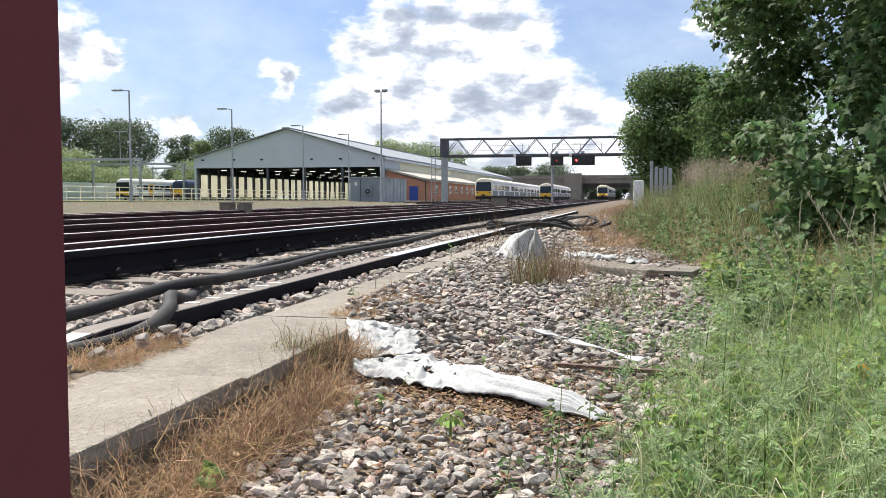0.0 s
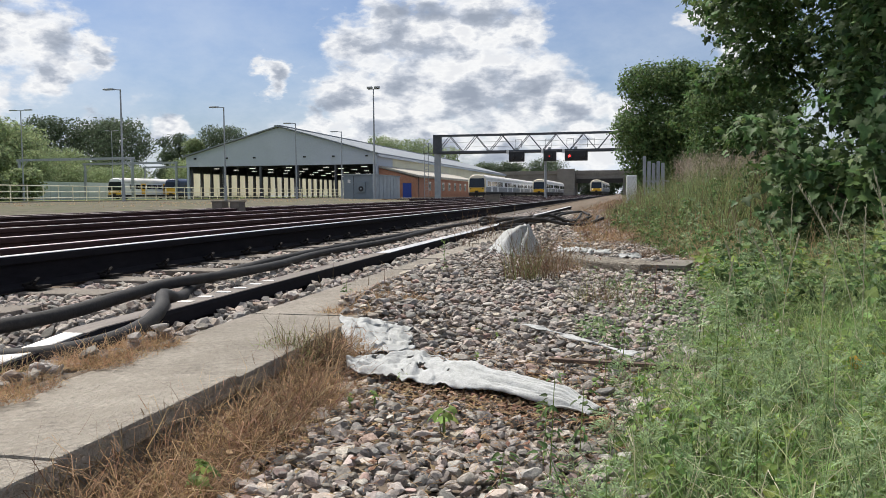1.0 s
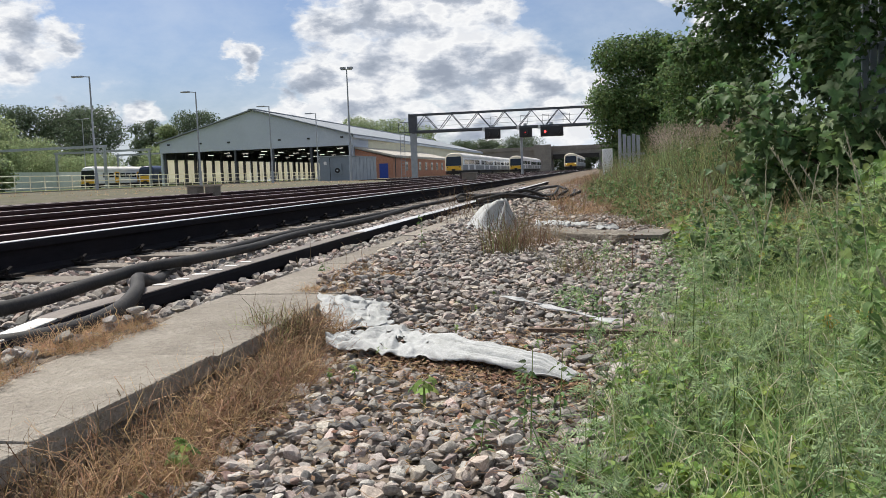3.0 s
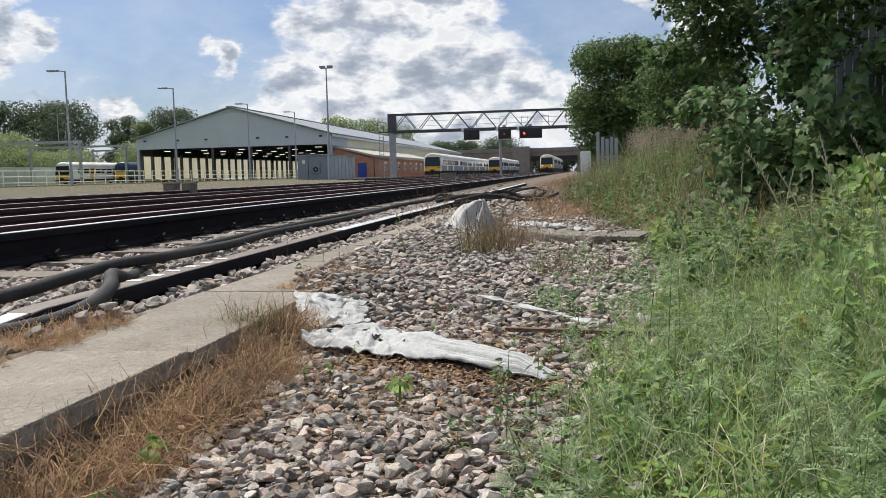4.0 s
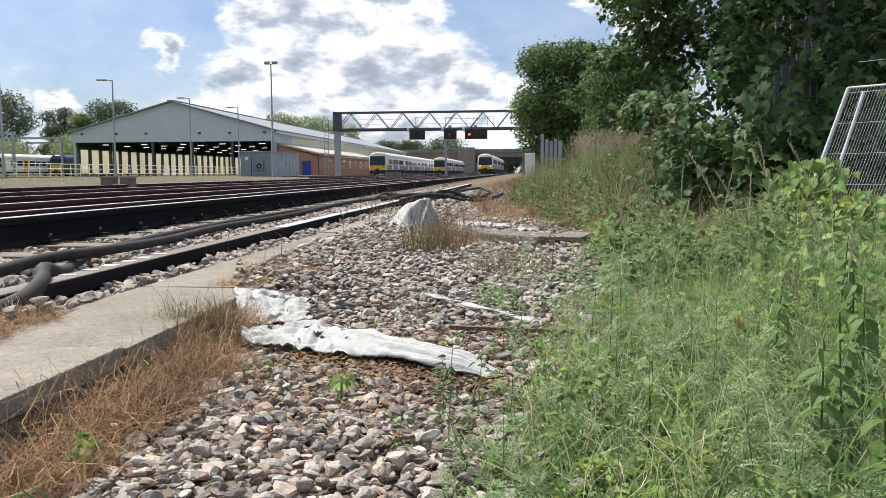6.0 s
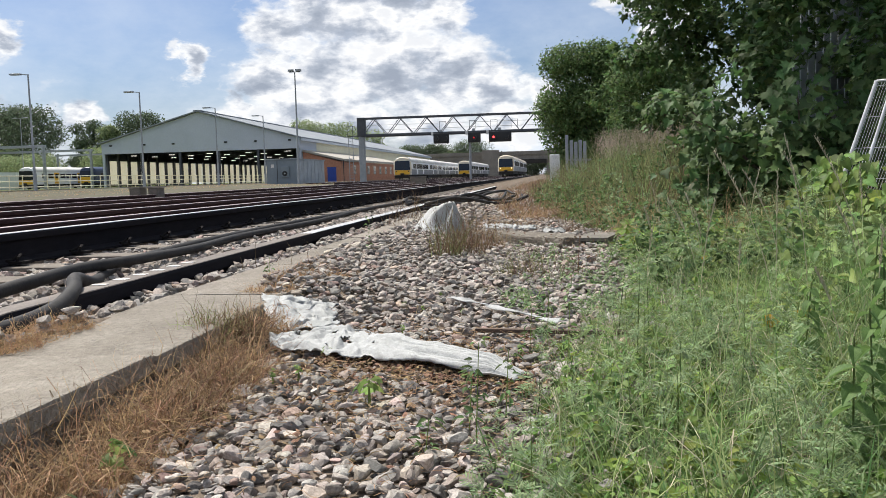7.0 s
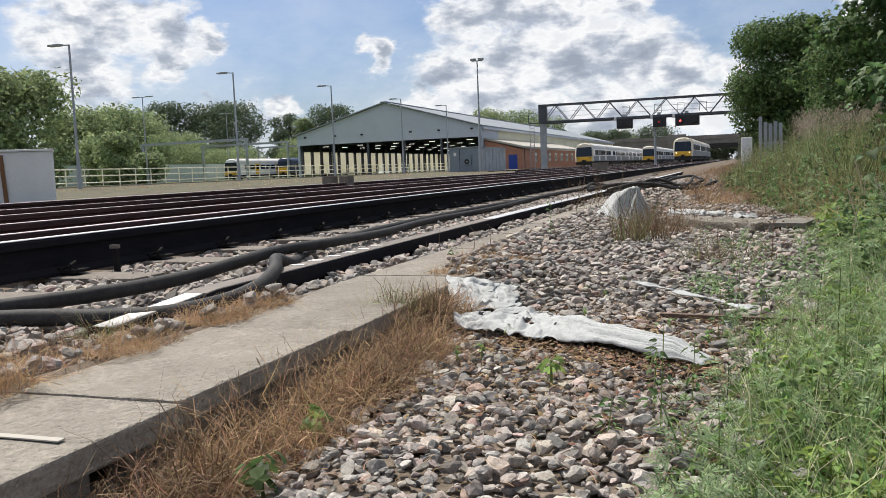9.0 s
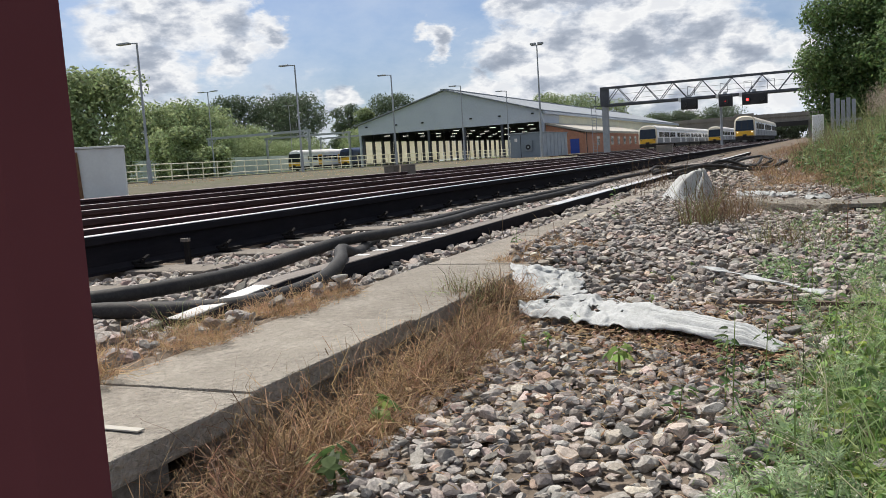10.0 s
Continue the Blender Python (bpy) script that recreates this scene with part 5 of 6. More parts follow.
# ---- litter on the ballast ----
def cloth(name, label, corners, nx, ny, height, parent=None, seed=0):
    """A crumpled sheet over a four-cornered outline."""
    a, b, c, d = [Vector(p) for p in corners]
    verts, faces = [], []
    for j in range(ny + 1):
        for i in range(nx + 1):
            u, v = i / nx, j / ny
            p = (a * (1 - u) + b * u) * (1 - v) + (d * (1 - u) + c * u) * v
            q = Vector((u * 3.2 + seed, v * 6 + u * 1.5, seed))
            wob = noise.noise(Vector((u * 4, v * 3, seed))) * 0.035
            fold = abs(noise.noise(q)) * height * 1.3 + abs(noise.noise(Vector((q.x * 1.6, q.y * 3.1, seed)))) * height * 0.8 + noise.noise(q * 6) * height * 0.12
            ends = min(1, 6 * v, 6 * (1 - v))
            p = p + Vector((noise.noise(q * 1.7) * 0.03, wob + noise.noise(q * 3 + Vector((9, 0, 0))) * 0.02, fold * (0.25 + 0.75 * ends) + 0.012))
            verts.append(p)
    for j in range(ny):
        for i in range(nx):
            k = j * (nx + 1) + i
            faces.append((k, k + 1, k + nx + 2, k + nx + 1))
    ob = mesh_object(name, verts, faces, "bag", parent, smooth=True)
    m = ob.modifiers.new("thickness", "SOLIDIFY")
    m.thickness = 0.003
    return ob


def torn_sack():
    """A long twisted sack: torn open at one end, pleated lengthwise to a tail at the other."""
    far = [Vector(p) for p in ((-0.85, 2.54), (-0.66, 2.64), (-0.47, 2.52), (-0.31, 2.35), (-0.02, 2.06))]
    close = [Vector(p) for p in ((-0.80, 2.40), (-0.60, 2.27), (-0.46, 2.20), (-0.32, 2.14), (-0.05, 1.98))]
    def along(pts, u):
        k = min(3, int(u * 4))
        f = u * 4 - k
        return pts[k].lerp(pts[k + 1], f)
    nx, ny = 150, 60
    verts, faces = [], []
    for j in range(ny + 1):
        v = j / ny
        for i in range(nx + 1):
            u = i / nx
            edge = noise.noise(Vector((u * 9, 3 if v < 0.5 else 8, 1))) * 0.035 * (1.2 - u)
            p = along(close, u).lerp(along(far, u), v + (v - 0.5) * edge * 8)
            tail = min(1, max(0, (u - 0.3) / 0.3))
            bulge = math.sin(math.pi * min(1, max(0, v))) ** 0.7 * (0.012 + 0.024 * tail * (1 - 0.5 * u))
            ph = 4.5 * v + 1.4 * noise.noise(Vector((u * 2.2, v * 1.5, 5)))
            pleat = abs(math.sin(math.pi * ph)) ** 0.55 * 0.015 * (0.35 + 0.65 * tail) + abs(math.sin(math.pi * (ph * 2.3 + u * 2))) * 0.005 * tail
            crumple = abs(noise.noise(Vector((u * 11, v * 5, 2)))) * 0.034 * (1 - tail) + abs(noise.noise(Vector((u * 26, v * 12, 3)))) * 0.013 * (1 - 0.5 * tail) + noise.noise(Vector((u * 5, v * 2, 7))) * 0.012
            verts.append((p.x, p.y + noise.noise(Vector((u * 14, v * 6, 9))) * 0.008, 0.034 + (bulge + pleat + crumple) * (1 - 0.85 * ease(u, 0.93, 1.0))))
    for j in range(ny):
        for i in range(nx):
            u, v = i / nx, j / ny
            torn = noise.noise(Vector((u * 13, v * 5, 15))) + 0.35 * noise.noise(Vector((u * 30, v * 16, 4)))
            if torn > 0.40 and 0.06 < u < 0.52 and 0.1 < v < 0.95:
                continue
            k = j * (nx + 1) + i
            faces.append((k, k + 1, k + nx + 2, k + nx + 1))
    ob = mesh_object("plastic_sack", verts, faces, "bag", smooth=True)
    ob.modifiers.new("thickness", "SOLIDIFY").thickness = 0.002
    return tagged(ob, "torn crumpled white woven plastic sack on the ballast", "plastic sack")


SACK = torn_sack()


def frayed_edge():
    rnd = random.Random(17)
    bm = bmesh.new()
    for k in range(90):
        u = rnd.random()
        a = Vector((-0.84 + 0.6 * u, 2.50 - 0.3 * u + rnd.choice((0.0, 0.1, 0.16)) + rnd.uniform(-0.02, 0.02), 0.045))
        b = a + Vector((rnd.uniform(-.03, .03), rnd.uniform(-.05, .0), rnd.uniform(-.03, .02)))
        bar(bm, a, b, 0.0016)
    tagged(part("frayed_thread", bm, "bag", SACK, "loose white threads of the torn weave"), kind="stuff")


frayed_edge()
s = cloth("plastic_sheet", "", [(-0.87, 2.60, 0.03), (-0.68, 2.72, 0.03), (-0.78, 3.18, 0.045), (-1.03, 3.04, 0.10)], 44, 36, 0.032, seed=8)
tagged(s, "scrap of white plastic sheet lying on stones", "plastic sheet")
s = cloth("plastic_strip", "", [(-0.34, 3.2, 0.055), (0.06, 2.66, 0.045), (0.085, 2.70, 0.045), (-0.33, 3.215, 0.055)], 40, 3, 0.010, seed=12)
tagged(s, "thin strip of white plastic on the ballast", "plastic strip")


def mound():
    """White sack pulled over a pile, peaked in the middle."""
    verts, faces = [], []
    cx, cy = -0.74, 6.7
    for j in range(23):
        for i in range(56):
            r, a = j / 22, 2 * math.pi * i / 56
            w = 0.17 * (1 + 1.3 * max(0, math.cos(a - 3.7)) ** 2) * (1 + 0.15 * noise.noise(Vector((math.cos(a), math.sin(a), 3)) * 2.2))
            fold = noise.noise(Vector((math.cos(a) * 3.5, math.sin(a) * 3.5, r * 1.2)))
            h = 0.25 * (1 - r ** 1.7) ** 1.15 * (1 + 0.2 * fold) + 0.07 * fold * math.sin(math.pi * r) + 0.012 * noise.noise(Vector((math.cos(a) * 9, math.sin(a) * 9, r * 5))) + 0.03
            verts.append((cx + w * r * math.cos(a) + 0.035 * (1 - r), cy + w * r * math.sin(a) * 1.2, max(h, 0) + 0.02))
    for j in range(22):
        for i in range(56):
            k = (i + 1) % 56
            faces.append((j * 56 + i, j * 56 + k, (j + 1) * 56 + k, (j + 1) * 56 + i))
    ob = mesh_object("white_sack", verts, faces, "bag", smooth=True)
    tagged(ob, "white plastic sack draped in a peaked heap", "plastic sack")
    for k, (x, y, r) in enumerate(((-0.38, 7.4, 0.08), (-0.15, 7.2, 0.06), (0.1, 6.7, 0.05))):
        s = cloth("plastic_scrap", "", [(x - r * 1.6, y - r, 0.06), (x + r * 1.6, y - r, 0.06), (x + r * 1.6, y + r, 0.08), (x - r * 1.6, y + r, 0.08)], 14, 8, 0.03, seed=20 + k)
        tagged(s, "crumpled scrap of white plastic", "plastic scrap")


mound()


def concrete_kerb():
    t = thing("concrete_sleeper", "broken concrete sleeper lying across the ballast", "concrete sleeper", (-0.09, 5.85, 0.05), -50)
    bm = bmesh.new()
    box(bm, (-0.54, -0.13, -0.15), (0.52, 0.13, 0.075), bevel=0.012)
    bmesh.ops.subdivide_edges(bm, edges=[e for e in bm.edges if e.calc_length() > 0.05], cuts=8, use_grid_fill=True)
    for v in bm.verts:
        v.co += Vector((1, 1, 1)) * (noise.noise(v.co * 9) * 0.012 + noise.noise(v.co * 26) * 0.005)
    part("block", bm, "old_concrete", t)
    d = thing("cable_duct", "open dark end of a square concrete duct in the weeds", "cable duct", (0.31, 5.27, 0.012), -14)
    part("duct_wall", boxes(((-0.10, 0, -0.05), (-0.075, 0.5, 0.095)), ((0.075, 0.03, -0.05), (0.10, 0.5, 0.095)), ((-0.10, 0.02, 0.096), (0.10, 0.5, 0.118))), "dark_concrete", d)
    # black sheet across the hollow stands in for the shade within
    part("duct_shade", boxes(((-0.074, 0.05, -0.05), (0.074, 0.07, 0.094))), "black", d)
    l = thing("wood_lath", "thin weathered wooden lath on stones", "lath", (0.08, 2.62, 0.03), -8)
    part("strip", boxes(((-0.28, -0.01, 0), (0.32, 0.012, 0.012))), "wood", l)


concrete_kerb()


# ---- grass, weeds ----
def scatter_mesh(name, tv, tf, centres, u, nrm, sizes, mat, parent=None, slim=1.0):
    """Copies of a leaf shape (tip along u, face along nrm) in one mesh."""
    nrm = nrm / np.maximum(np.linalg.norm(nrm, axis=1, keepdims=True), 1e-6)
    u = u - nrm * (u * nrm).sum(1, keepdims=True)
    u = u / np.maximum(np.linalg.norm(u, axis=1, keepdims=True), 1e-6)
    v = np.cross(nrm, u)
    tv, tf = np.array(tv, dtype=float), np.array(tf)
    p = centres[:, None, :] + sizes[:, None, None] * (tv[None, :, 0:1] * u[:, None] + slim * tv[None, :, 1:2] * v[:, None] + tv[None, :, 2:3] * nrm[:, None])
    faces = (tf[None] + (np.arange(len(centres)) * len(tv))[:, None, None]).reshape(-1, 3)
    return fast_mesh(name, p.reshape(-1, 3), faces, mat, parent, True)


def fan_leaf(half):
    """A leaf folded along its midrib, from the points of one half of its outline."""
    n = len(half)
    tv = [(x, y, 0.35 * y - 0.35 * x * x) for x, y in half] + [(x, -y, 0.35 * y - 0.35 * x * x) for x, y in half[1:-1]]
    rib = len(tv)
    tv.append((0.35, 0, -0.06))
    right = list(range(n))
    left = [0] + list(range(n, n + n - 2)) + [n - 1]
    tf = [(rib, a, b) for a, b in zip(right, right[1:])] + [(rib, b, a) for a, b in zip(left, left[1:])]
    return tv, tf


HEART = fan_leaf([(0.0, 0), (-0.12, 0.16), (-0.02, 0.36), (0.22, 0.42), (0.52, 0.30), (0.78, 0.13), (1.0, 0)])
NETTLE = fan_leaf([(0.0, 0), (0.04, 0.22), (0.16, 0.25), (0.2, 0.32), (0.34, 0.29), (0.4, 0.32), (0.55, 0.22), (0.62, 0.23), (0.8, 0.1), (1.0, 0)])
MAPLE = fan_leaf([(0.0, 0), (-0.12, 0.3), (0.1, 0.36), (0.12, 0.62), (0.34, 0.42), (0.48, 0.58), (0.56, 0.24), (0.76, 0.22), (1.0, 0)])


def frond_shape(pairs=5):
    """A feathery leaf: narrow cut leaflets in pairs along a rib."""
    tv, tf = [], []
    for k in range(pairs):
        x = 0.12 + 0.78 * k / pairs
        ln = 0.36 * math.sin(math.pi * (0.18 + 0.72 * k / pairs))
        for s in (1, -1):
            b = len(tv)
            tv += [(x, 0, -0.3 * x * x), (x + 0.15, s * ln * 0.6, 0.03 - 0.3 * x * x), (x + 0.24, s * ln, -0.02 - 0.3 * x * x), (x + 0.03, s * ln * 0.55, 0.03 - 0.3 * x * x)]
            tf += [(b, b + 1, b + 3), (b + 1, b + 2, b + 3)]
    b = len(tv)
    tv += [(0, 0.012, 0), (0, -0.012, 0), (1.0, 0, -0.3)]
    tf.append((b, b + 1, b + 2))
    return tv, tf


FROND = frond_shape()


def strands(name, roots, lengths, widths, mat, seed, label="", category="", lean=0.4, droop=0.6, curl=0.2, segs=5, parent=None):
    """Curving tapered grass leaves and stalks, each a bent ribbon."""
    rng = np.random.default_rng(seed)
    n = len(roots)
    d = np.stack((rng.normal(0, 1, n) * lean, rng.normal(0, 1, n) * lean, np.ones(n)), 1)
    d /= np.linalg.norm(d, axis=1, keepdims=True)
    side = np.cross(d, rng.normal(size=(n, 3)))
    side /= np.maximum(np.linalg.norm(side, axis=1, keepdims=True), 1e-6)
    p, rows = np.array(roots, dtype=float), []
    drp = (np.zeros(n) + droop) * rng.uniform(0.3, 1.7, n)
    for k in range(segs + 1):
        w = (widths * (1 - k / segs) ** 0.6 / 2)[:, None]
        rows += [p - side * w, p + side * w]
        d = d + rng.normal(0, curl, (n, 3))
        d[:, 2] -= drp * (k + 1) / segs
        d /= np.linalg.norm(d, axis=1, keepdims=True)
        p = p + d * (lengths / segs)[:, None]
        p[:, 2] = np.maximum(p[:, 2], roots[:, 2] + 0.004)
    v = np.stack(rows, 1).reshape(-1, 3)
    f = []
    for k in range(segs):
        a = 2 * k
        f += [(a, a + 1, a + 3), (a, a + 3, a + 2)]
    faces = (np.array(f)[None] + (np.arange(n) * (2 * segs + 2))[:, None, None]).reshape(-1, 3)
    ob = fast_mesh(name, v, faces, mat, parent)
    if label:
        tagged(ob, label, category, kind="stuff")
    return ob


def scatter(rng, n, x0, x1, y0, y1, edge=True, power=1.4, soft=0.06, inset=0.0):
    x, y = rng.uniform(x0, x1, n), y0 + (y1 - y0) * rng.random(n) ** power
    if edge:
        ok = x > np.array([near_edge(v) for v in y]) + inset + rng.normal(0, soft, n)
        x, y = x[ok], y[ok]
    return np.stack((x, y, np.array([gz(a, b) for a, b in zip(x, y)])), 1)


def patch(r, f=3.1, gain=1.1):
    """Uneven growth: clumps stand higher than the gaps between them."""
    return np.array([0.85 + gain * noise.noise(Vector((a * f, b * f * 0.75, 4.0))) for a, b, _ in r]).clip(0.2, 1.7)


def depth_in(r):
    """How far a root stands inside the greenery."""
    return r[:, 0] - np.array([near_edge(v) for v in r[:, 1]])


def leafy_stems(rng, name, r, hs, k, shape, size, mat, label, category, spread=0.03, slim=1.0, up=0.8, seed=0, low=0.15):
    c = np.repeat(r, k, 0)
    f = rng.uniform(low, 1.02, len(c))
    a = rng.uniform(0, 2 * np.pi, len(c))
    out = np.stack((np.cos(a), np.sin(a), rng.uniform(-0.35, 0.5, len(c))), 1)
    c = c + np.stack((np.cos(a) * spread * (1.2 - f), np.sin(a) * spread * (1.2 - f), np.repeat(hs, k) * f), 1)
    nrm = np.stack((rng.normal(0, 0.4, len(c)), rng.normal(-0.15, 0.4, len(c)), np.full(len(c), up)), 1)
    o = scatter_mesh(name, *shape, c, out, nrm, rng.uniform(*size, len(c)) * (1.25 - 0.6 * f), mat, slim=slim)
    tagged(o, label, category, kind="stuff")


def greenery():
    rng = np.random.default_rng(5)
    # near mat: fine grasses, bluish and fresh green, with bleached blades
    r = scatter(rng, 17000, -0.1, 2.2, 1.05, 4.2)
    strands("grass", r, rng.uniform(0.07, 0.26, len(r)) * patch(r) * np.clip(0.45 + depth_in(r), 0.3, 1.1), rng.uniform(0.002, 0.005, len(r)), "grass", 1, "rough green grass along the lineside", "grass", 0.35, 0.7, 0.13)
    r = scatter(rng, 9000, -0.05, 2.4, 1.05, 4.6)
    strands("light_grass", r, rng.uniform(0.08, 0.27, len(r)) * patch(r, 2.1) * np.clip(0.4 + depth_in(r), 0.3, 1.15), rng.uniform(0.002, 0.0045, len(r)), "grass_pale", 19, "pale green arching grass blades", "grass", 0.3, 0.9, 0.12)
    r = scatter(rng, 5200, 0.0, 2.2, 1.1, 4.4)
    strands("wispy_grass", r, rng.uniform(0.16, 0.42, len(r)) * np.clip(0.5 + 0.7 * depth_in(r), 0.4, 1.1), rng.uniform(0.0016, 0.0034, len(r)), "grass_pale", 20, "tall wispy pale grass stems", "grass", 0.22, 0.5, 0.1, 6)
    r = scatter(rng, 3000, 0.05, 2.2, 1.1, 5)
    strands("dry_blades", r, rng.uniform(0.10, 0.32, len(r)), rng.uniform(0.0014, 0.003, len(r)), "seed", 9, "pale dry blades among the grass", "dry grass", 0.3, 0.9, 0.2)
    # grey-green feathery weeds at the edge of the ballast
    r = scatter(rng, 110, -0.1, 0.8, 1.05, 2.7, soft=0.07)
    hs = rng.uniform(0.10, 0.30, len(r)) * patch(r, 2.4, 0.9) * np.clip(0.55 + depth_in(r) * 1.2, 0.4, 1.1)
    strands("feathery_stems", r, hs * 1.04, np.full(len(r), 0.004), "leaf_mid", 44, "upright stems of feathery weeds", "weeds", 0.12, 0.05, 0.04, 3)
    leafy_stems(rng, "feathery_leaves", r, hs, 26, FROND, (0.028, 0.058), "leaf_pale", "cut feathery leaves of grey-green weeds", "weeds", 0.012)
    r = scatter(rng, 60, 0.05, 1.9, 1.9, 4.2)
    hs = rng.uniform(0.10, 0.32, len(r)) * patch(r, 2.9, 0.9)
    leafy_stems(rng, "fresh_feathery_leaves", r, hs, 20, FROND, (0.035, 0.075), "leaf", "fresh green cut-leaved weeds", "weeds", 0.012)
    # small leaves in the mat
    r = scatter(rng, 1500, -0.05, 2.2, 1.05, 4.6)
    hs = rng.uniform(0.03, 0.16, len(r)) * patch(r) * np.clip(0.5 + depth_in(r), 0.35, 1.0)
    pick = rng.random(len(r)) < 0.4
    leafy_stems(rng, "weed_leaves", r[pick], hs[pick], 20, NETTLE, (0.014, 0.038), "leaf_lime", "small fresh green weed leaves in a mat", "weeds", 0.02)
    leafy_stems(rng, "weed_leaves", r[~pick], hs[~pick], 20, NETTLE, (0.014, 0.036), "leaf", "small green weed leaves in a mat", "weeds", 0.02)
    # sparse growth on the stony strip beside the duct
    r = scatter(rng, 900, -0.15, 0.5, 3.0, 5.4, edge=False)
    r = r[(depth_in(r) < 0.05) & (patch(r, 3.7, 1.6) > 0.9) & (r[:, 0] > -0.28 + 0.03 * (5 - r[:, 1]))]
    strands("sparse_grass", r, rng.uniform(0.04, 0.17, len(r)), rng.uniform(0.0016, 0.0035, len(r)), "grass", 71, "sparse grass among the stones", "grass", 0.4, 0.6, 0.15)
    leafy_stems(rng, "sparse_leaves", r[::5], rng.uniform(0.03, 0.11, len(r[::5])), 12, NETTLE, (0.014, 0.03), "leaf_pale", "small weeds among the stones", "weeds", 0.02)
    # middle bank: wiry olive grass, dry stalks, dark stems
    r = scatter(rng, 16000, 0.2, 2.8, 3.6, 9, power=1.1)
    h = rng.uniform(0.12, 0.42, len(r)) * patch(r, 1.9) * np.clip(0.4 + 0.8 * depth_in(r), 0.3, 1.0)
    strands("wiry_grass", r, h, rng.uniform(0.002, 0.005, len(r)), "grass_olive", 2, "wiry olive green grass on the bank", "grass", 0.35, 0.7, 0.14)
    r = scatter(rng, 3200, 0.1, 2.6, 4.6, 10, power=1.1)
    strands("straw_grass", r, rng.uniform(0.12, 0.45, len(r)) * patch(r, 2.3), rng.uniform(0.002, 0.0045, len(r)), "straw", 3, "dry brown stalks among the grass", "dry grass", 0.3, 0.5, 0.14)
    r = scatter(rng, 110, 0.3, 2.2, 3.2, 8.5)
    hs = rng.uniform(0.12, 0.34, len(r)) * patch(r, 1.7)
    leafy_stems(rng, "bank_feathery_leaves", r, hs, 22, FROND, (0.05, 0.1), "leaf_pale", "grey-green feathery weeds on the bank", "weeds", 0.02)
    r = scatter(rng, 900, 0.3, 2.4, 3.4, 9)
    hs = rng.uniform(0.06, 0.3, len(r)) * patch(r, 2.2)
    leafy_stems(rng, "bank_leaves", r, hs, 18, NETTLE, (0.025, 0.06), "leaf_mid", "tangled green weeds on the bank", "weeds", 0.04)
    # yellowing bramble spreading over the duct end
    r = scatter(rng, 95, 0.52, 1.15, 4.6, 6.0, edge=False)
    hs = rng.uniform(0.04, 0.16, len(r))
    leafy_stems(rng, "bramble_leaves", r, hs, 10, HEART, (0.045, 0.085), "leaf_lime", "yellow-green bramble leaves over the duct end", "bramble", 0.06, up=0.6)
    # far bank: tall grass rising to a crest with flowering heads
    r = scatter(rng, 15000, -0.6, 4.2, 8, 24, power=1.2, soft=0.12)
    crest = np.clip(depth_in(r) * 1.1, 0.12, 1.0)
    strands("tall_grass", r, rng.uniform(0.35, 1.12, len(r)) * crest * patch(r, 1.3, 0.7), rng.uniform(0.004, 0.009, len(r)), "grass_olive", 12, "tall rough grass on the bank", "grass", 0.14, 0.25, 0.07)
    r = scatter(rng, 6500, -0.5, 3.4, 8, 22, power=1.2, soft=0.12)
    crest = np.clip(depth_in(r) * 1.1, 0.12, 1.0)
    strands("pale_grass", r, rng.uniform(0.3, 1.1, len(r)) * crest * patch(r, 1.5, 0.7), rng.uniform(0.004, 0.008, len(r)), "grass_pale", 70, "tall pale green grass on the bank", "grass", 0.2, 0.4, 0.1)
    r = scatter(rng, 4200, -0.9, 2.6, 7, 26, power=1.1, soft=0.25, inset=-0.2)
    crest = np.clip(0.25 + depth_in(r), 0.2, 1.0)
    strands("brown_stalks", r, rng.uniform(0.25, 0.95, len(r)) * crest, rng.uniform(0.004, 0.008, len(r)), "weed_brown", 73, "dark brown dead stalks at the edge of the bank", "dry grass", 0.2, 0.2, 0.1)
    r = scatter(rng, 420, -0.2, 2.4, 9, 20, soft=0.12)
    hs = rng.uniform(0.15, 0.8, len(r)) * np.clip(depth_in(r), 0.2, 1.0)
    leafy_stems(rng, "tall_weed_leaves", r, hs, 22, NETTLE, (0.05, 0.11), "leaf_mid", "leafy tall weeds on the bank", "weeds", 0.06)
    # low dry growth where the weeds meet the far track and along the yard bank
    n = 4200
    y = 9 + 55 * rng.random(n) ** 1.5
    x = rng.uniform(-0.7, 0.3, n) + np.array([near_edge(v) for v in y])
    r = np.stack((x, y, np.array([gz(a, b) for a, b in zip(x, y)])), 1)
    strands("dry_weeds", r, rng.uniform(0.06, 0.30, n) * patch(r), rng.uniform(0.005, 0.011, n), "weed_red", 61, "low reddish-brown dried weeds beside the far track", "dry grass", 0.5, 0.5, 0.2, 4)
    n = 5000
    x, y = rng.uniform(-35.5, -20, n), rng.uniform(26, 100, n)
    keep = np.array([noise.noise(Vector((a * 0.35, b * 0.12, 1.0))) for a, b in zip(x, y)]) > 0.05
    r = np.stack((x, y, np.array([gz(a, b) for a, b in zip(x, y)])), 1)[keep]
    strands("bank_tufts", r, rng.uniform(0.05, 0.16, len(r)), rng.uniform(0.02, 0.04, len(r)), "straw", 62, "sparse dried tufts on the yard bank", "dry grass", 0.5, 0.5, 0.2, 3)


greenery()


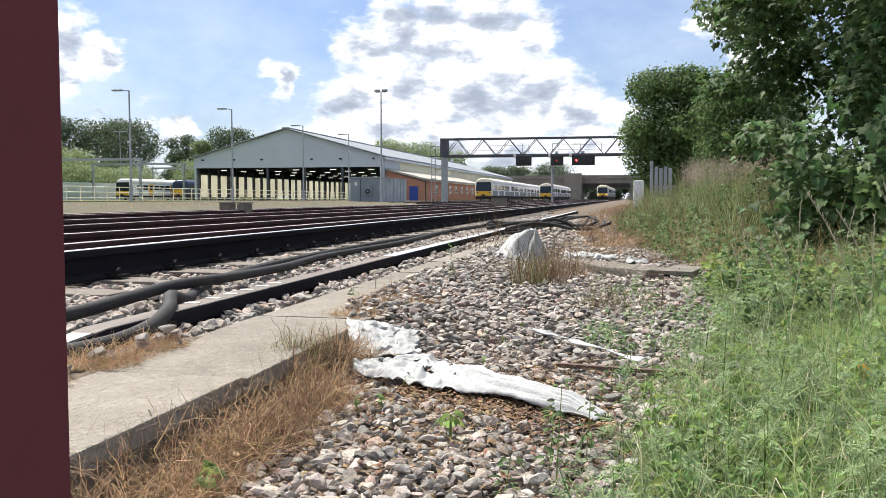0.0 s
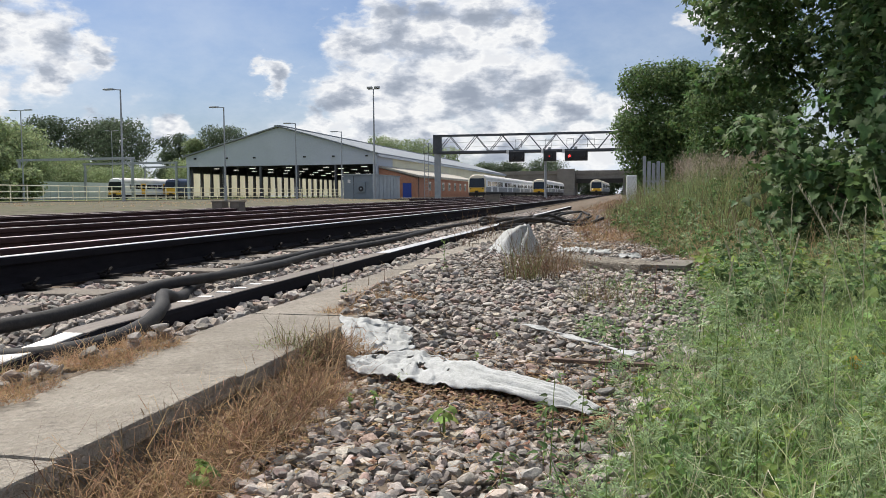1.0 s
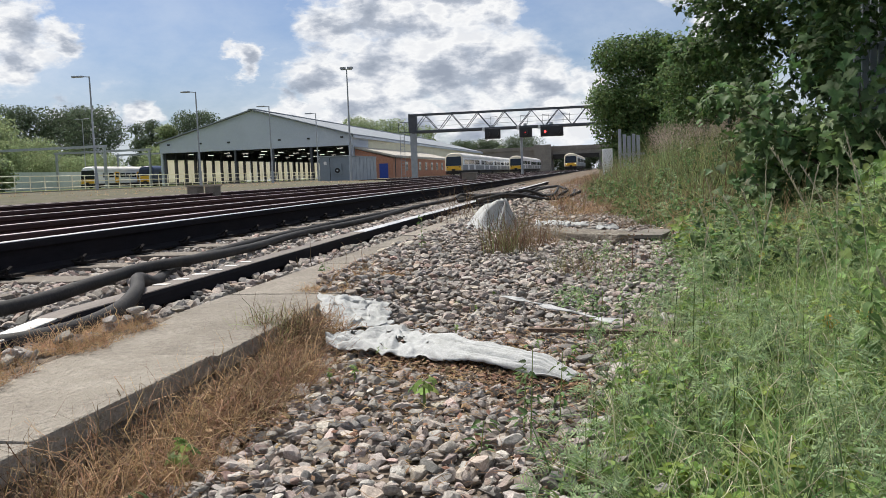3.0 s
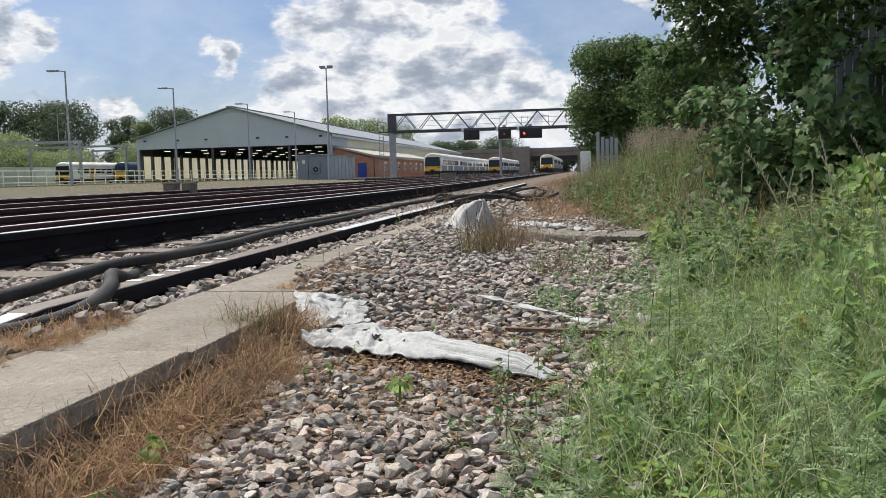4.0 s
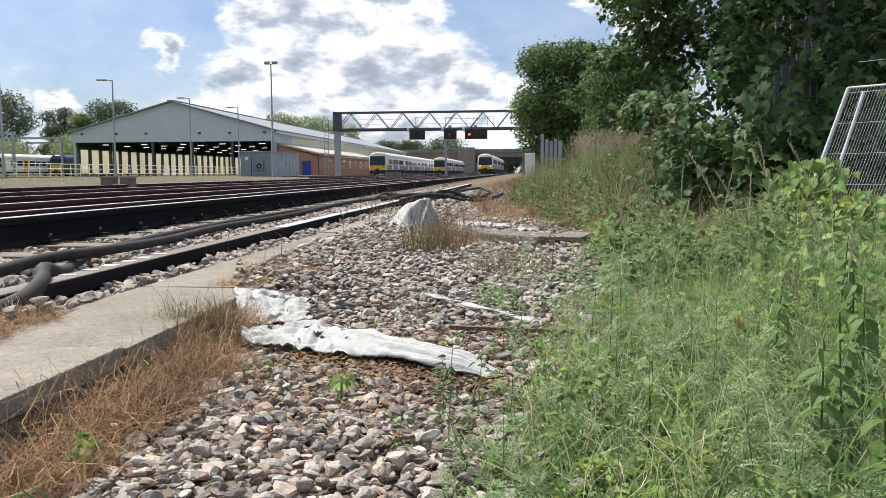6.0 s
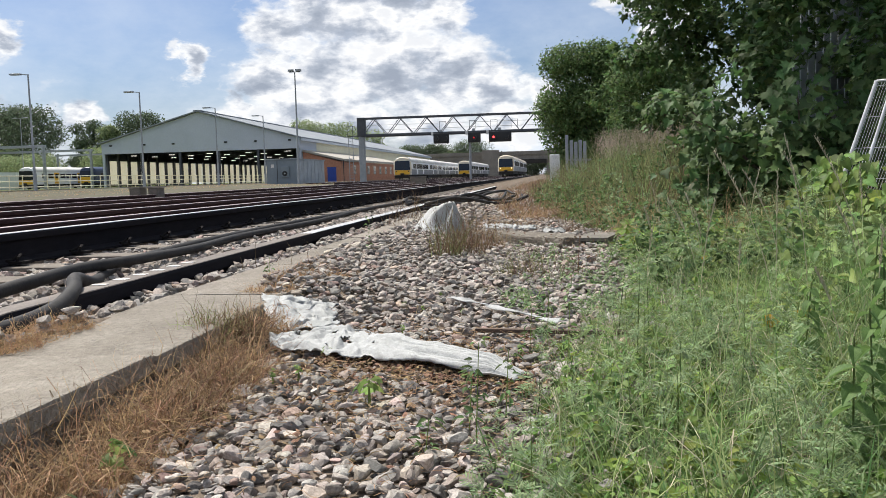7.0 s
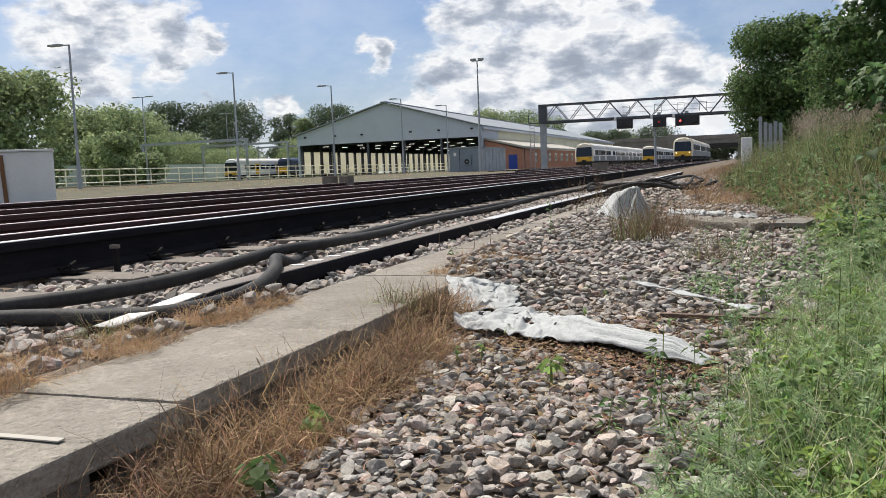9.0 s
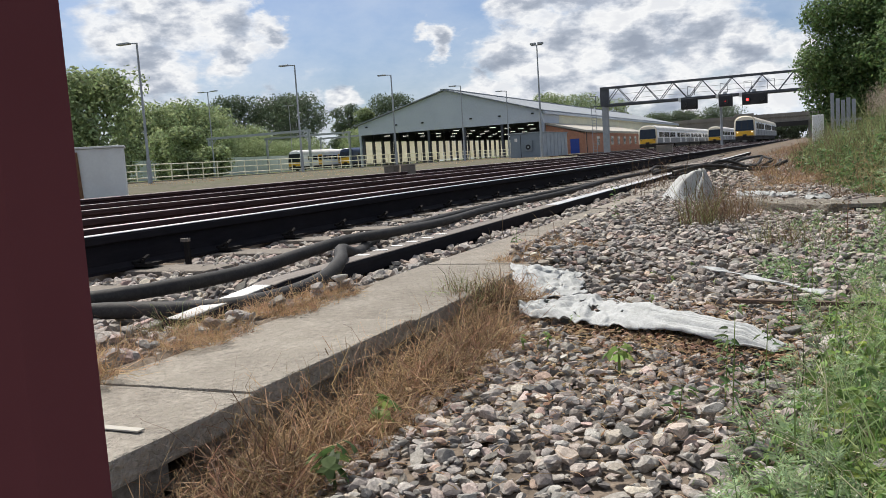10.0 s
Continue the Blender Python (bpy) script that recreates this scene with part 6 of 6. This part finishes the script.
def climbing_bindweed():
    """Broad leaves climbing the foot of the leaning mesh panel."""
    rng = np.random.default_rng(12)
    n = 900
    s, hgt = rng.random(n) ** 1.5, rng.random(n)
    top = (0.52 + 0.08 * np.sin(s * 17)) * (1 - 0.75 * s)
    z = hgt * top
    c = np.stack((1.42 + 0.30 * z + 0.75 * s * 0.9 + rng.normal(0, 0.07, n), 4.85 - 1.35 * s + rng.normal(0, 0.12, n), z + 0.04), 1)
    out = np.stack((rng.normal(-0.5, 0.5, n), rng.normal(-0.6, 0.5, n), rng.normal(-0.5, 0.4, n)), 1)
    nrm = np.stack((rng.normal(-0.4, 0.4, n), rng.normal(-0.5, 0.4, n), rng.uniform(0.4, 0.9, n)), 1)
    lime = rng.random(n) < 0.5
    for pick, mt, label in ((lime, "leaf_lime", "lime green bindweed leaves climbing the mesh panel"), (~lime, "leaf", "green bramble leaves at the mesh panel")):
        o = scatter_mesh("bindweed_leaves", *HEART, c[pick], out[pick], nrm[pick], rng.uniform(0.04, 0.085, pick.sum()), mt)
        tagged(o, label, "bindweed", kind="stuff")
    n = 850
    y = rng.uniform(2.5, 4.6, n)
    x = 0.27 * y + rng.uniform(0.0, 0.75, n) + rng.normal(0, 0.05, n)
    z = np.array([gz(a, b) for a, b in zip(x, y)]) + rng.uniform(0.02, 0.24, n) * np.clip(x - 0.2, 0.3, 1)
    o = scatter_mesh("bramble_leaves", *HEART, np.stack((x, y, z), 1), rng.normal(size=(n, 3)) * 0.6 + np.array((-0.3, -0.5, -0.3)), rng.normal(size=(n, 3)) * 0.4 + np.array((-0.1, -0.4, 0.7)), rng.uniform(0.025, 0.065, n), "leaf")
    tagged(o, "broad green bramble leaves beside the grass", "bramble", kind="stuff")


climbing_bindweed()


def sycamore_sapling():
    t = thing("sycamore_sapling", "low shaded sycamore sapling with large dark lobed leaves", "sapling", (1.9, 6.3, gz(1.9, 6.3)))
    rng = np.random.default_rng(22)
    rnd = random.Random(22)
    bm = bmesh.new()
    tips = []
    for k in range(16):
        b = Vector((rnd.uniform(-0.85, 1.3), rnd.uniform(-0.7, 1.0), rnd.uniform(0.2, 0.95)))
        rod(bm, (rnd.uniform(-.1, .1), rnd.uniform(-.1, .1), 0), b, 0.016, 0.005, 6)
        tips.append(b)
    tagged(part("branchwork", bm, "bark", t), kind="stuff")
    n = 3400
    i, f = rng.integers(0, len(tips), n), rng.uniform(0.3, 1.08, n)
    c = np.array([tips[k][:] for k in i]) * f[:, None] + rng.normal(0, 0.13, (n, 3))
    c[:, 2] = np.maximum(c[:, 2], 0.04)
    out = np.stack((rng.normal(-0.2, 0.6, n), rng.normal(-0.5, 0.5, n), rng.normal(-0.35, 0.3, n)), 1)
    nrm = np.stack((rng.normal(-0.1, 0.4, n), rng.normal(-0.45, 0.4, n), rng.uniform(0.3, 0.9, n)), 1)
    tagged(scatter_mesh("foliage", *MAPLE, c, out, nrm, rng.uniform(0.05, 0.10, n), "leaf_dark", t), kind="stuff")


sycamore_sapling()


def nettle(x, y, h, seed):
    """A nettle: a dark stem with drooping toothed leaves in pairs."""
    rnd = random.Random(seed)
    t = thing("nettle", "tall nettle with drooping toothed green leaves", "nettle", (x, y, gz(x, y)), rnd.uniform(0, 360), "nettles")
    lx = rnd.uniform(-0.12, 0.12) * h
    part("stem", rod(bmesh.new(), (0, 0, 0), (lx, 0, h), 0.0024, 0.0014, 6), "leaf_mid", t)
    k, z = 0, 0.25 * h
    while z < h:
        f = z / h
        size = (0.026 + 0.03 * math.sin(math.pi * min(1, f * 0.95))) * rnd.uniform(0.85, 1.15)
        for s in (0, 180):
            o = new("leaf", NETTLE_MESH)
            o.parent = t
            o.matrix_local = Matrix.Translation((lx * f, 0, z)) @ pose(0, 0, 0, rnd.uniform(-15, 15), rnd.uniform(5, 40), 90 * (k % 2) + s + rnd.uniform(-18, 18)) @ Matrix.Scale(size, 4)
        z += 0.026 + 0.01 * rnd.random()
        k += 1


NETTLE_MESH = bpy.data.meshes.new("leaf")
NETTLE_MESH.from_pydata(NETTLE[0], [], NETTLE[1])
NETTLE_MESH.materials.append(M["leaf"])
for k, (x, y, h) in enumerate([(0.50, 1.30, 0.27), (0.58, 1.42, 0.30), (0.66, 1.55, 0.32), (0.56, 1.18, 0.22), (0.72, 1.75, 0.33), (0.80, 1.62, 0.34), (0.86, 1.9, 0.36), (0.62, 1.98, 0.26), (1.02, 2.2, 0.38), (0.9, 2.35, 0.33)]):
    nettle(x, y, h, 510 + k)


def thin_weed(x, y, h, seed):
    rng = np.random.default_rng(seed)
    t = thing("wiry_weed", "thin wiry weed with few small leaves on the stones", "weed", (x, y, gz(x, y)), group="wiry weeds")
    bm = bmesh.new()
    rod(bm, (0, 0, 0), (0.01, 0, h), 0.0015, 0.0008, 5)
    n = 26
    f = rng.uniform(0.1, 1, n)
    a = rng.uniform(0, 6.28, n)
    c = np.stack((0.01 * f, 0 * f, h * f), 1)
    out = np.stack((np.cos(a), np.sin(a), rng.uniform(0, 0.8, n)), 1)
    part("stem", bm, "leaf", t)
    tagged(scatter_mesh("foliage", *NETTLE, c + out * 0.012, out, rng.normal(size=(n, 3)) * 0.4 + np.array((0, 0, 1)), rng.uniform(0.01, 0.028, n), "leaf_mid", t, slim=0.7), kind="stuff")


for k, (x, y, h) in enumerate([(-0.11, 1.56, 0.21), (-0.13, 1.63, 0.15), (-0.06, 1.72, 0.17), (-0.02, 2.35, 0.16), (0.03, 2.5, 0.2), (-0.20, 1.48, 0.08), (-0.95, 4.6, 0.2), (-1.3, 3.9, 0.16), (0.08, 2.1, 0.2)]):
    thin_weed(x, y, h, 540 + k)


def seed_grass():
    """Tall flowering grass stalks with pale heads, one thing each."""
    rnd = random.Random(31)
    spots = [(0.74, 2.7, 0.60), (0.86, 2.75, 0.64), (0.80, 2.9, 0.52), (0.55, 2.9, 0.42), (1.12, 3.0, 0.62), (1.02, 2.7, 0.40), (0.64, 2.75, 0.30), (0.62, 3.3, 0.42), (0.95, 3.4, 0.50), (1.22, 3.3, 0.5),
             (0.5, 3.6, 0.34), (0.72, 3.8, 0.42), (1.0, 4.2, 0.5), (0.6, 4.3, 0.38), (1.25, 4.0, 0.55), (0.9, 2.3, 0.36), (0.75, 2.1, 0.28), (0.42, 3.3, 0.30), (1.0, 5.2, 0.5), (0.7, 5.0, 0.45), (1.05, 2.5, 0.34), (0.68, 3.5, 0.36)]
    for x, y, h in spots:
        t = thing("seed_grass", "tall pale grass stalk with a seed head", "grass stalk", (x, y, gz(x, y)), group="seed grass stalks")
        lx, ly = rnd.uniform(-0.32, 0.14) * h, rnd.uniform(-0.05, 0.05) * h
        at = lambda u: Vector((lx * u * u, ly * u * u, h * u * (1 - 0.05 * u)))
        bm = bmesh.new()
        for k in range(6):
            rod(bm, at(k / 6), at((k + 1) / 6), 0.0017 - 0.00014 * k, 0.0016 - 0.00014 * k, 5)
        part("stalk", bm, "seed", t)
        bm = bmesh.new()
        for k in range(34):
            p = at(0.68 + 0.32 * k / 34)
            rod(bm, p, p + Vector((rnd.uniform(-.006, .006), rnd.uniform(-.006, .006), 0.013)), 0.0019, 0.0006, 4)
        part("seed_head", bm, "seed", t)


seed_grass()


def pink_grass():
    rng = np.random.default_rng(14)
    n = 230
    x, y = rng.uniform(0.75, 1.9, n), rng.uniform(10.2, 12.6, n)
    z = np.array([gz(a, b) for a, b in zip(x, y)])
    h = rng.uniform(0.72, 0.98, n)
    r = np.stack((x, y, z), 1)
    strands("pink_grass_stalks", r, h, np.full(n, 0.004), "grass_pale", 15, "stalks of flowering grass on the bank", "grass", 0.06, 0.05, 0.03, 3)
    k = 26
    c = np.repeat(r + np.stack((np.zeros(n), np.zeros(n), h * 0.86), 1), k, 0)
    c += np.stack((rng.normal(0, 0.028, n * k), rng.normal(0, 0.028, n * k), rng.uniform(0, 0.18, n * k)), 1)
    strands("pink_grass_heads", c, rng.uniform(0.02, 0.05, n * k), np.full(n * k, 0.004), "pink_seed", 16, "pinkish flowering grass heads on the bank", "grass", 0.6, 0.2, 0.1, 2)


pink_grass()


def dry_clump(x, y, z, radius, height, count, seed, label, mat="straw", lean=0.5, width=0.0028, curl=0.4, droop=0.5):
    rng = np.random.default_rng(seed)
    t = thing("dry_grass_clump", label, "dry grass", (x, y, z), group="dry grass clumps")
    a, r = rng.uniform(0, 2 * np.pi, count), radius * np.sqrt(rng.random(count)) * 0.8
    roots = np.stack((np.cos(a) * r, np.sin(a) * r, np.zeros(count)), 1)
    tuft = strands("tuft", roots, height * rng.uniform(0.4, 1.5, count), np.full(count, width) * rng.uniform(0.5, 1.2, count), mat, seed, lean=lean, droop=droop, curl=curl, segs=6, parent=t)
    tagged(tuft, kind="stuff")
    return t


rs = random.Random(3)
for k in range(24):
    y = 0.98 + 0.06 * k
    x = -0.86 + 0.02 * math.sin(k) + rs.uniform(-0.06, 0.08) - 0.03 * max(0, y - 1.7)
    dry_clump(x, y, gz(x, y) - 0.01, rs.uniform(0.07, 0.12), rs.uniform(0.12, 0.24), rs.randrange(420, 760), 200 + k, "brown dried grass against the trough wall", ("straw", "weed_red", "weed_brown", "straw")[k % 4], 0.4, 0.0032, 0.6)
for k, (x, y, r, h, n) in enumerate([(-1.46, 1.75, 0.14, 0.09, 420), (-1.43, 2.05, 0.13, 0.08, 380), (-1.45, 2.35, 0.13, 0.08, 320), (-1.48, 1.45, 0.15, 0.11, 420), (-1.48, 2.75, 0.1, 0.06, 220), (-1.42, 1.2, 0.15, 0.12, 420), (-1.45, 2.2, 0.14, 0.07, 320), (-1.40, 1.6, 0.12, 0.06, 320),
                                     (-1.05, 3.2, 0.14, 0.06, 300), (-1.02, 3.45, 0.16, 0.07, 300), (-1.06, 3.8, 0.14, 0.06, 260), (-0.9, 3.6, 0.14, 0.05, 200), (-1.1, 4.2, 0.12, 0.05, 160), (-0.3, 7.9, 0.4, 0.10, 500), (0.05, 9.5, 0.5, 0.16, 500), (-0.35, 9.0, 0.4, 0.1, 400), (-0.4, 11.5, 0.5, 0.12, 400)]):
    dry_clump(x, y, gz(x, y), r, h, int(n * 1.5), 300 + k, "straw-coloured dried grass beside the trough", lean=0.6, width=0.0024, curl=0.45)
dry_clump(-0.95, 2.50, 0.03, 0.12, 0.13, 800, 401, "brown and green weed tuft at the trough edge", "weed_brown", 0.5, 0.0036, 0.4, 0.2)
dry_clump(-0.90, 2.62, 0.03, 0.13, 0.12, 800, 408, "ginger dried grass in the weed tuft", "straw", 0.5, 0.0034, 0.5)
dry_clump(-0.99, 2.46, 0.03, 0.10, 0.13, 420, 402, "green shoots in the brown tuft", "grass_olive", 0.5, 0.0032, 0.3, 0.15)
for k, (x, y, h, mt) in enumerate([(-1.58, 1.66, 0.15, "weed_brown"), (-1.60, 1.78, 0.13, "grass_olive"), (-1.56, 1.92, 0.11, "straw"), (-1.60, 1.5, 0.13, "straw"), (-1.55, 2.55, 0.08, "straw")]):
    dry_clump(x, y, gz(x, y), 0.11, h, 330, 420 + k, "dried brown weeds between the trough and the rail", mt, 0.5, 0.0024)
dry_clump(-0.50, 5.0, 0.04, 0.22, 0.30, 230, 403, "brown dried weed clump beside the white sack", "weed_brown", 0.22, 0.004, 0.15, 0.05)
dry_clump(-0.40, 5.5, 0.04, 0.26, 0.22, 230, 404, "brown dried weed clump beside the white sack", "weed_red", 0.3, 0.004, 0.2, 0.1)
dry_clump(-0.52, 4.9, 0.0, 0.16, 0.30, 90, 405, "green stems in the dried clump", "grass_olive", 0.2, 0.004, 0.12, 0.05)
for k, (x, y, n, h) in enumerate([(-1.35, 7.6, 26, 0.42), (-1.2, 8.4, 22, 0.4), (-1.55, 9.2, 20, 0.35), (-1.5, 4.3, 4, 0.2), (-1.15, 4.0, 3, 0.2)]):
    dry_clump(x, y, gz(x, y) + 0.02, 0.18, h, n, 440 + k, "sparse dry weed stalks beside the trough", "weed_brown", 0.25, 0.005, 0.15, 0.1)
for k in range(14):
    y = 6.2 + 10 * rs.random()
    x = near_edge(y) + rs.uniform(-0.5, 0.1)
    dry_clump(x, y, gz(x, y), 0.25, rs.uniform(0.08, 0.2), 130, 470 + k, "brown dried weeds at the edge of the ballast", ("weed_red", "straw", "weed_brown")[k % 3], 0.4, 0.005)
dry_clump(-0.05, 4.0, 0.0, 0.2, 0.22, 150, 406, "green and brown weeds on the stones", "grass_olive", 0.35, 0.003, 0.2, 0.2)
dry_clump(0.0, 3.95, 0.0, 0.2, 0.20, 150, 407, "thin brown weeds on the stones", "weed_brown", 0.35, 0.003, 0.2, 0.2)
dry_clump(-0.12, 1.5, 0.0, 0.1, 0.05, 160, 409, "flattened dry grass on the stones", "straw", 0.8, 0.002, 0.4)


def brown_leaves():
    rng = np.random.default_rng(61)
    for x, y, s, n, h in ((-0.48, 5.2, 0.11, 420, 0.22), (-0.34, 5.42, 0.12, 380, 0.18), (-0.93, 2.47, 0.06, 260, 0.13), (0.18, 3.95, 0.09, 200, 0.2)):
        t = thing("withered_weed", "withered brown weed with small dry leaves", "weed", (x, y, gz(x, y)), group="withered weeds")
        c = np.stack((rng.normal(0, s, n), rng.normal(0, s, n), rng.uniform(0.02, h, n)), 1)
        tagged(leaf_cloud("foliage", c, rng.normal(size=c.shape) + np.array((0, 0, 0.5)), rng.uniform(0.008, 0.022, n), "weed_brown", t, seed=n, slim=0.6), kind="stuff")
        part("stem", rod(bmesh.new(), (0, 0, 0), (0.01, 0, h), 0.003, 0.0015, 5), "weed_brown", t)


brown_leaves()


def leaf_plant(x, y, z, size, n, seed, label, mat="leaf"):
    t = thing("leafy_weed", label, "weed", (x, y, z), group="leafy weeds")
    rng = np.random.default_rng(seed)
    a = rng.uniform(0, 2 * np.pi, n)
    r = size * rng.uniform(0.2, 0.9, n)
    c = np.stack((np.cos(a) * r * 0.7, np.sin(a) * r * 0.7, 0.02 + size * rng.uniform(0.1, 0.9, n)), 1)
    tagged(leaf_cloud("foliage", c, np.stack((np.cos(a), np.sin(a), np.full(n, 0.9)), 1), size * rng.uniform(0.5, 0.9, n), mat, t, True, seed), kind="stuff")
    part("stem", rod(bmesh.new(), (0, 0, 0), (0, 0, size), 0.004, 0.002, 5), mat, t)


leaf_plant(-0.37, 1.80, 0.02, 0.06, 6, 1, "single green broad-leaved weed in the stones")
leaf_plant(-0.78, 1.42, -0.02, 0.055, 8, 2, "green lobed weed by the trough")
leaf_plant(-0.72, 1.12, -0.02, 0.06, 12, 3, "dark green lobed weed by the trough", "leaf_dark")
for k in range(16):
    x, y = rs.uniform(-0.75, 0.1), rs.uniform(1.25, 3.6)
    leaf_plant(x, y, 0.02, rs.uniform(0.014, 0.026), 6, 50 + k, "small green weed between stones")
for k, (x, y) in enumerate([(0.65, 2.4), (0.62, 4.5), (0.78, 2.5), (0.75, 3.9)]):
    t = thing("yellow_leaf", "yellowed dying leaf among green weeds", "leaf", (x, y, gz(x, y) + 0.09), group="yellow leaves")
    leaf_cloud("blade", np.zeros((1, 3)), np.array([(0.2, -0.9, 0.4)]), np.array([0.07]), "yellow_leaf", t)


# ---- litter of twigs and dead leaves ----
def dead_leaves():
    rng = np.random.default_rng(33)
    n = 1500
    x, y = rng.normal(-0.35, 0.28, n), rng.normal(2.15, 0.35, n)
    ok = (x > -0.9) & (y > 1.2)
    c = np.stack((x, y, np.full(n, 0.028)), 1)[ok]
    m = 1500
    band = np.stack((rng.uniform(-0.62, 0.0, m), rng.normal(0, 0.07, m), rng.uniform(0.02, 0.04, m)), 1)
    band[:, 1] += 2.02 - 0.40 * band[:, 0]
    c = np.concatenate((c, band))
    o = leaf_cloud("dead_leaves", c, rng.normal(size=c.shape) * 0.4 + np.array((0, 0, 1)), rng.uniform(0.008, 0.026, len(c)), "litter", seed=4)
    tagged(o, "brown dead leaves and chaff between stones", "dead leaves", kind="stuff")
    r = np.stack((rng.normal(-0.35, 0.35, 1800), rng.normal(2.0, 0.5, 1800), np.full(1800, 0.032)), 1)
    strands("straw_litter", r, rng.uniform(0.02, 0.06, 1800), np.full(1800, 0.0018), "straw", 6, "scattered straw on the ballast", "straw", 4.0, 0.3, 0.2, 4)


dead_leaves()


# ---- ballast stones ----
def stone_shapes(count=20, detail=2, cuts=11):
    """Broken stones: flattened lumps with planes split off them."""
    shapes = []
    rnd = random.Random(77)
    for _ in range(count):
        bm = bmesh.new()
        bmesh.ops.create_icosphere(bm, subdivisions=detail, radius=0.62)
        for _ in range(cuts):
            n = Vector((rnd.gauss(0, 1), rnd.gauss(0, 1), rnd.gauss(0, 1))).normalized()
            d = rnd.uniform(0.26, 0.46)
            for v in bm.verts:
                over = v.co.dot(n) - d
                if over > 0:
                    v.co -= n * over
        sx, sy, sz = rnd.uniform(0.95, 1.3), rnd.uniform(0.75, 1.05), rnd.uniform(0.42, 0.72)
        for v in bm.verts:
            v.co = Vector((v.co.x * sx, v.co.y * sy, v.co.z * sz)) + Vector((rnd.gauss(0, 1), rnd.gauss(0, 1), rnd.gauss(0, 1))) * 0.012
        me = bpy.data.meshes.new("stone")
        bm.to_mesh(me)
        vs = np.array([v.co[:] for v in bm.verts])
        fs = np.array([[v.index for v in f.verts] for f in bm.faces])
        bm.free()
        me.materials.append(M["stone"])
        shapes.append((me, vs, fs))
    return shapes


SHAPES = stone_shapes()
FAR_SHAPES = stone_shapes(12, 1, 5)


def ballast():
    rnd = random.Random(8)
    bed = thing("ballast_bed", "grey and pinkish loose ballast stones", "ballast", kind="structure")
    spots = []
    y = 1.0
    while y < 9.0:
        step = 0.0255 + 0.003 * y
        x = -0.94 - 0.24 * ease(y, 2.8, 3.5)
        while x < near_edge(y) + 0.25:
            if rnd.random() < 0.86 * ease(y, 0.75, 1.6) + 0.1 * ease(y, 1.4, 2):
                spots.append((x + rnd.uniform(-.02, .02), y + rnd.uniform(-.02, .02), 0.020 + 0.030 * rnd.random() ** 1.5))
            x += step
        y += step * 0.85
    for k in range(5200):
        y = 1.0 + 5 * rnd.random() ** 1.3
        spots.append((rnd.uniform(-0.94, near_edge(y) + 0.15), y, rnd.uniform(0.012, 0.028)))
    spots.sort(key=lambda p: (p[1] > 2.05 or p[1] < 1.3 or p[0] < -0.62 or p[0] > 0.0, p[1]))
    V, Fc, n0 = [], [], 0
    for i, (x, y, s) in enumerate(spots):
        me, vs, fs = rnd.choice(SHAPES if y < 4 else FAR_SHAPES)
        e = Euler((rnd.uniform(-.4, .4), rnd.uniform(-.4, .4), rnd.uniform(0, 6.28)))
        z = gz(x, y) + s * 0.16 + (rnd.random() ** 2) * 0.022
        if i < 300:
            o = new("stone", me)
            o.parent = bed
            o.matrix_local = Matrix.LocRotScale((x, y, z), e, (s, s, s))
        else:
            m = np.array(e.to_matrix()) * s
            V.append(vs @ m.T + np.array((x, y, z)))
            Fc.append(fs + n0)
            n0 += len(vs)
    o = fast_mesh("ballast_stones", np.concatenate(V), np.concatenate(Fc), "stone_island", bed)
    tagged(o, "loose ballast stones", kind="stuff")
    # shoulder between trough and rail, and the track bed
    V, Fc, n0 = [], [], 0
    def add(x, y, s, lift=0.0):
        nonlocal n0
        me, vs, fs = rnd.choice(SHAPES if y < 3 else FAR_SHAPES)
        m = np.array(Euler((rnd.uniform(-.6, .6), rnd.uniform(-.6, .6), rnd.uniform(0, 6.28))).to_matrix()) * s
        V.append(vs @ m.T + np.array((x, y, gz(x, y) + s * 0.15 + lift)))
        Fc.append(fs + n0)
        n0 += len(vs)
    for k in range(1500):
        y = 1.3 + 10 * rnd.random() ** 1.5
        add(rnd.uniform(-1.63, -1.44), y, rnd.uniform(0.03, 0.06), rnd.random() * 0.03)
    for k in range(9000):
        y = 1.0 + 19 * rnd.random() ** 1.5
        add(rnd.uniform(-2.98, -1.79), y, rnd.uniform(0.03, 0.065), rnd.random() * 0.015)
    for k in range(5500):
        y = 9 + 18 * rnd.random()
        add(rnd.uniform(-2.6, 0.9), y, rnd.uniform(0.04, 0.08))
    o = fast_mesh("trackbed_stones", np.concatenate(V), np.concatenate(Fc), "trackstone", bed)
    tagged(o, "dusty brownish stones of the track bed", kind="stuff")


ballast()


def motions():
    rows = [(0.0, -5.9, 214.5), (1.0, -5.5, 205.7), (2.0, -5.4, 196.2), (3.5, -5.5, 181.3), (4.5, -5.7, 171.3), (5.5, -6.0, 161.6),
            (7.0, -6.5, 148.2), (8.0, -6.9, 139.5), (9.0, -7.3, 132.5), (10.0, -7.7, 126.0)]
    walk(MOVING, [(t, pose(x, y, 0.28, 0, 0, -0.9)) for t, x, y in rows])


motions()
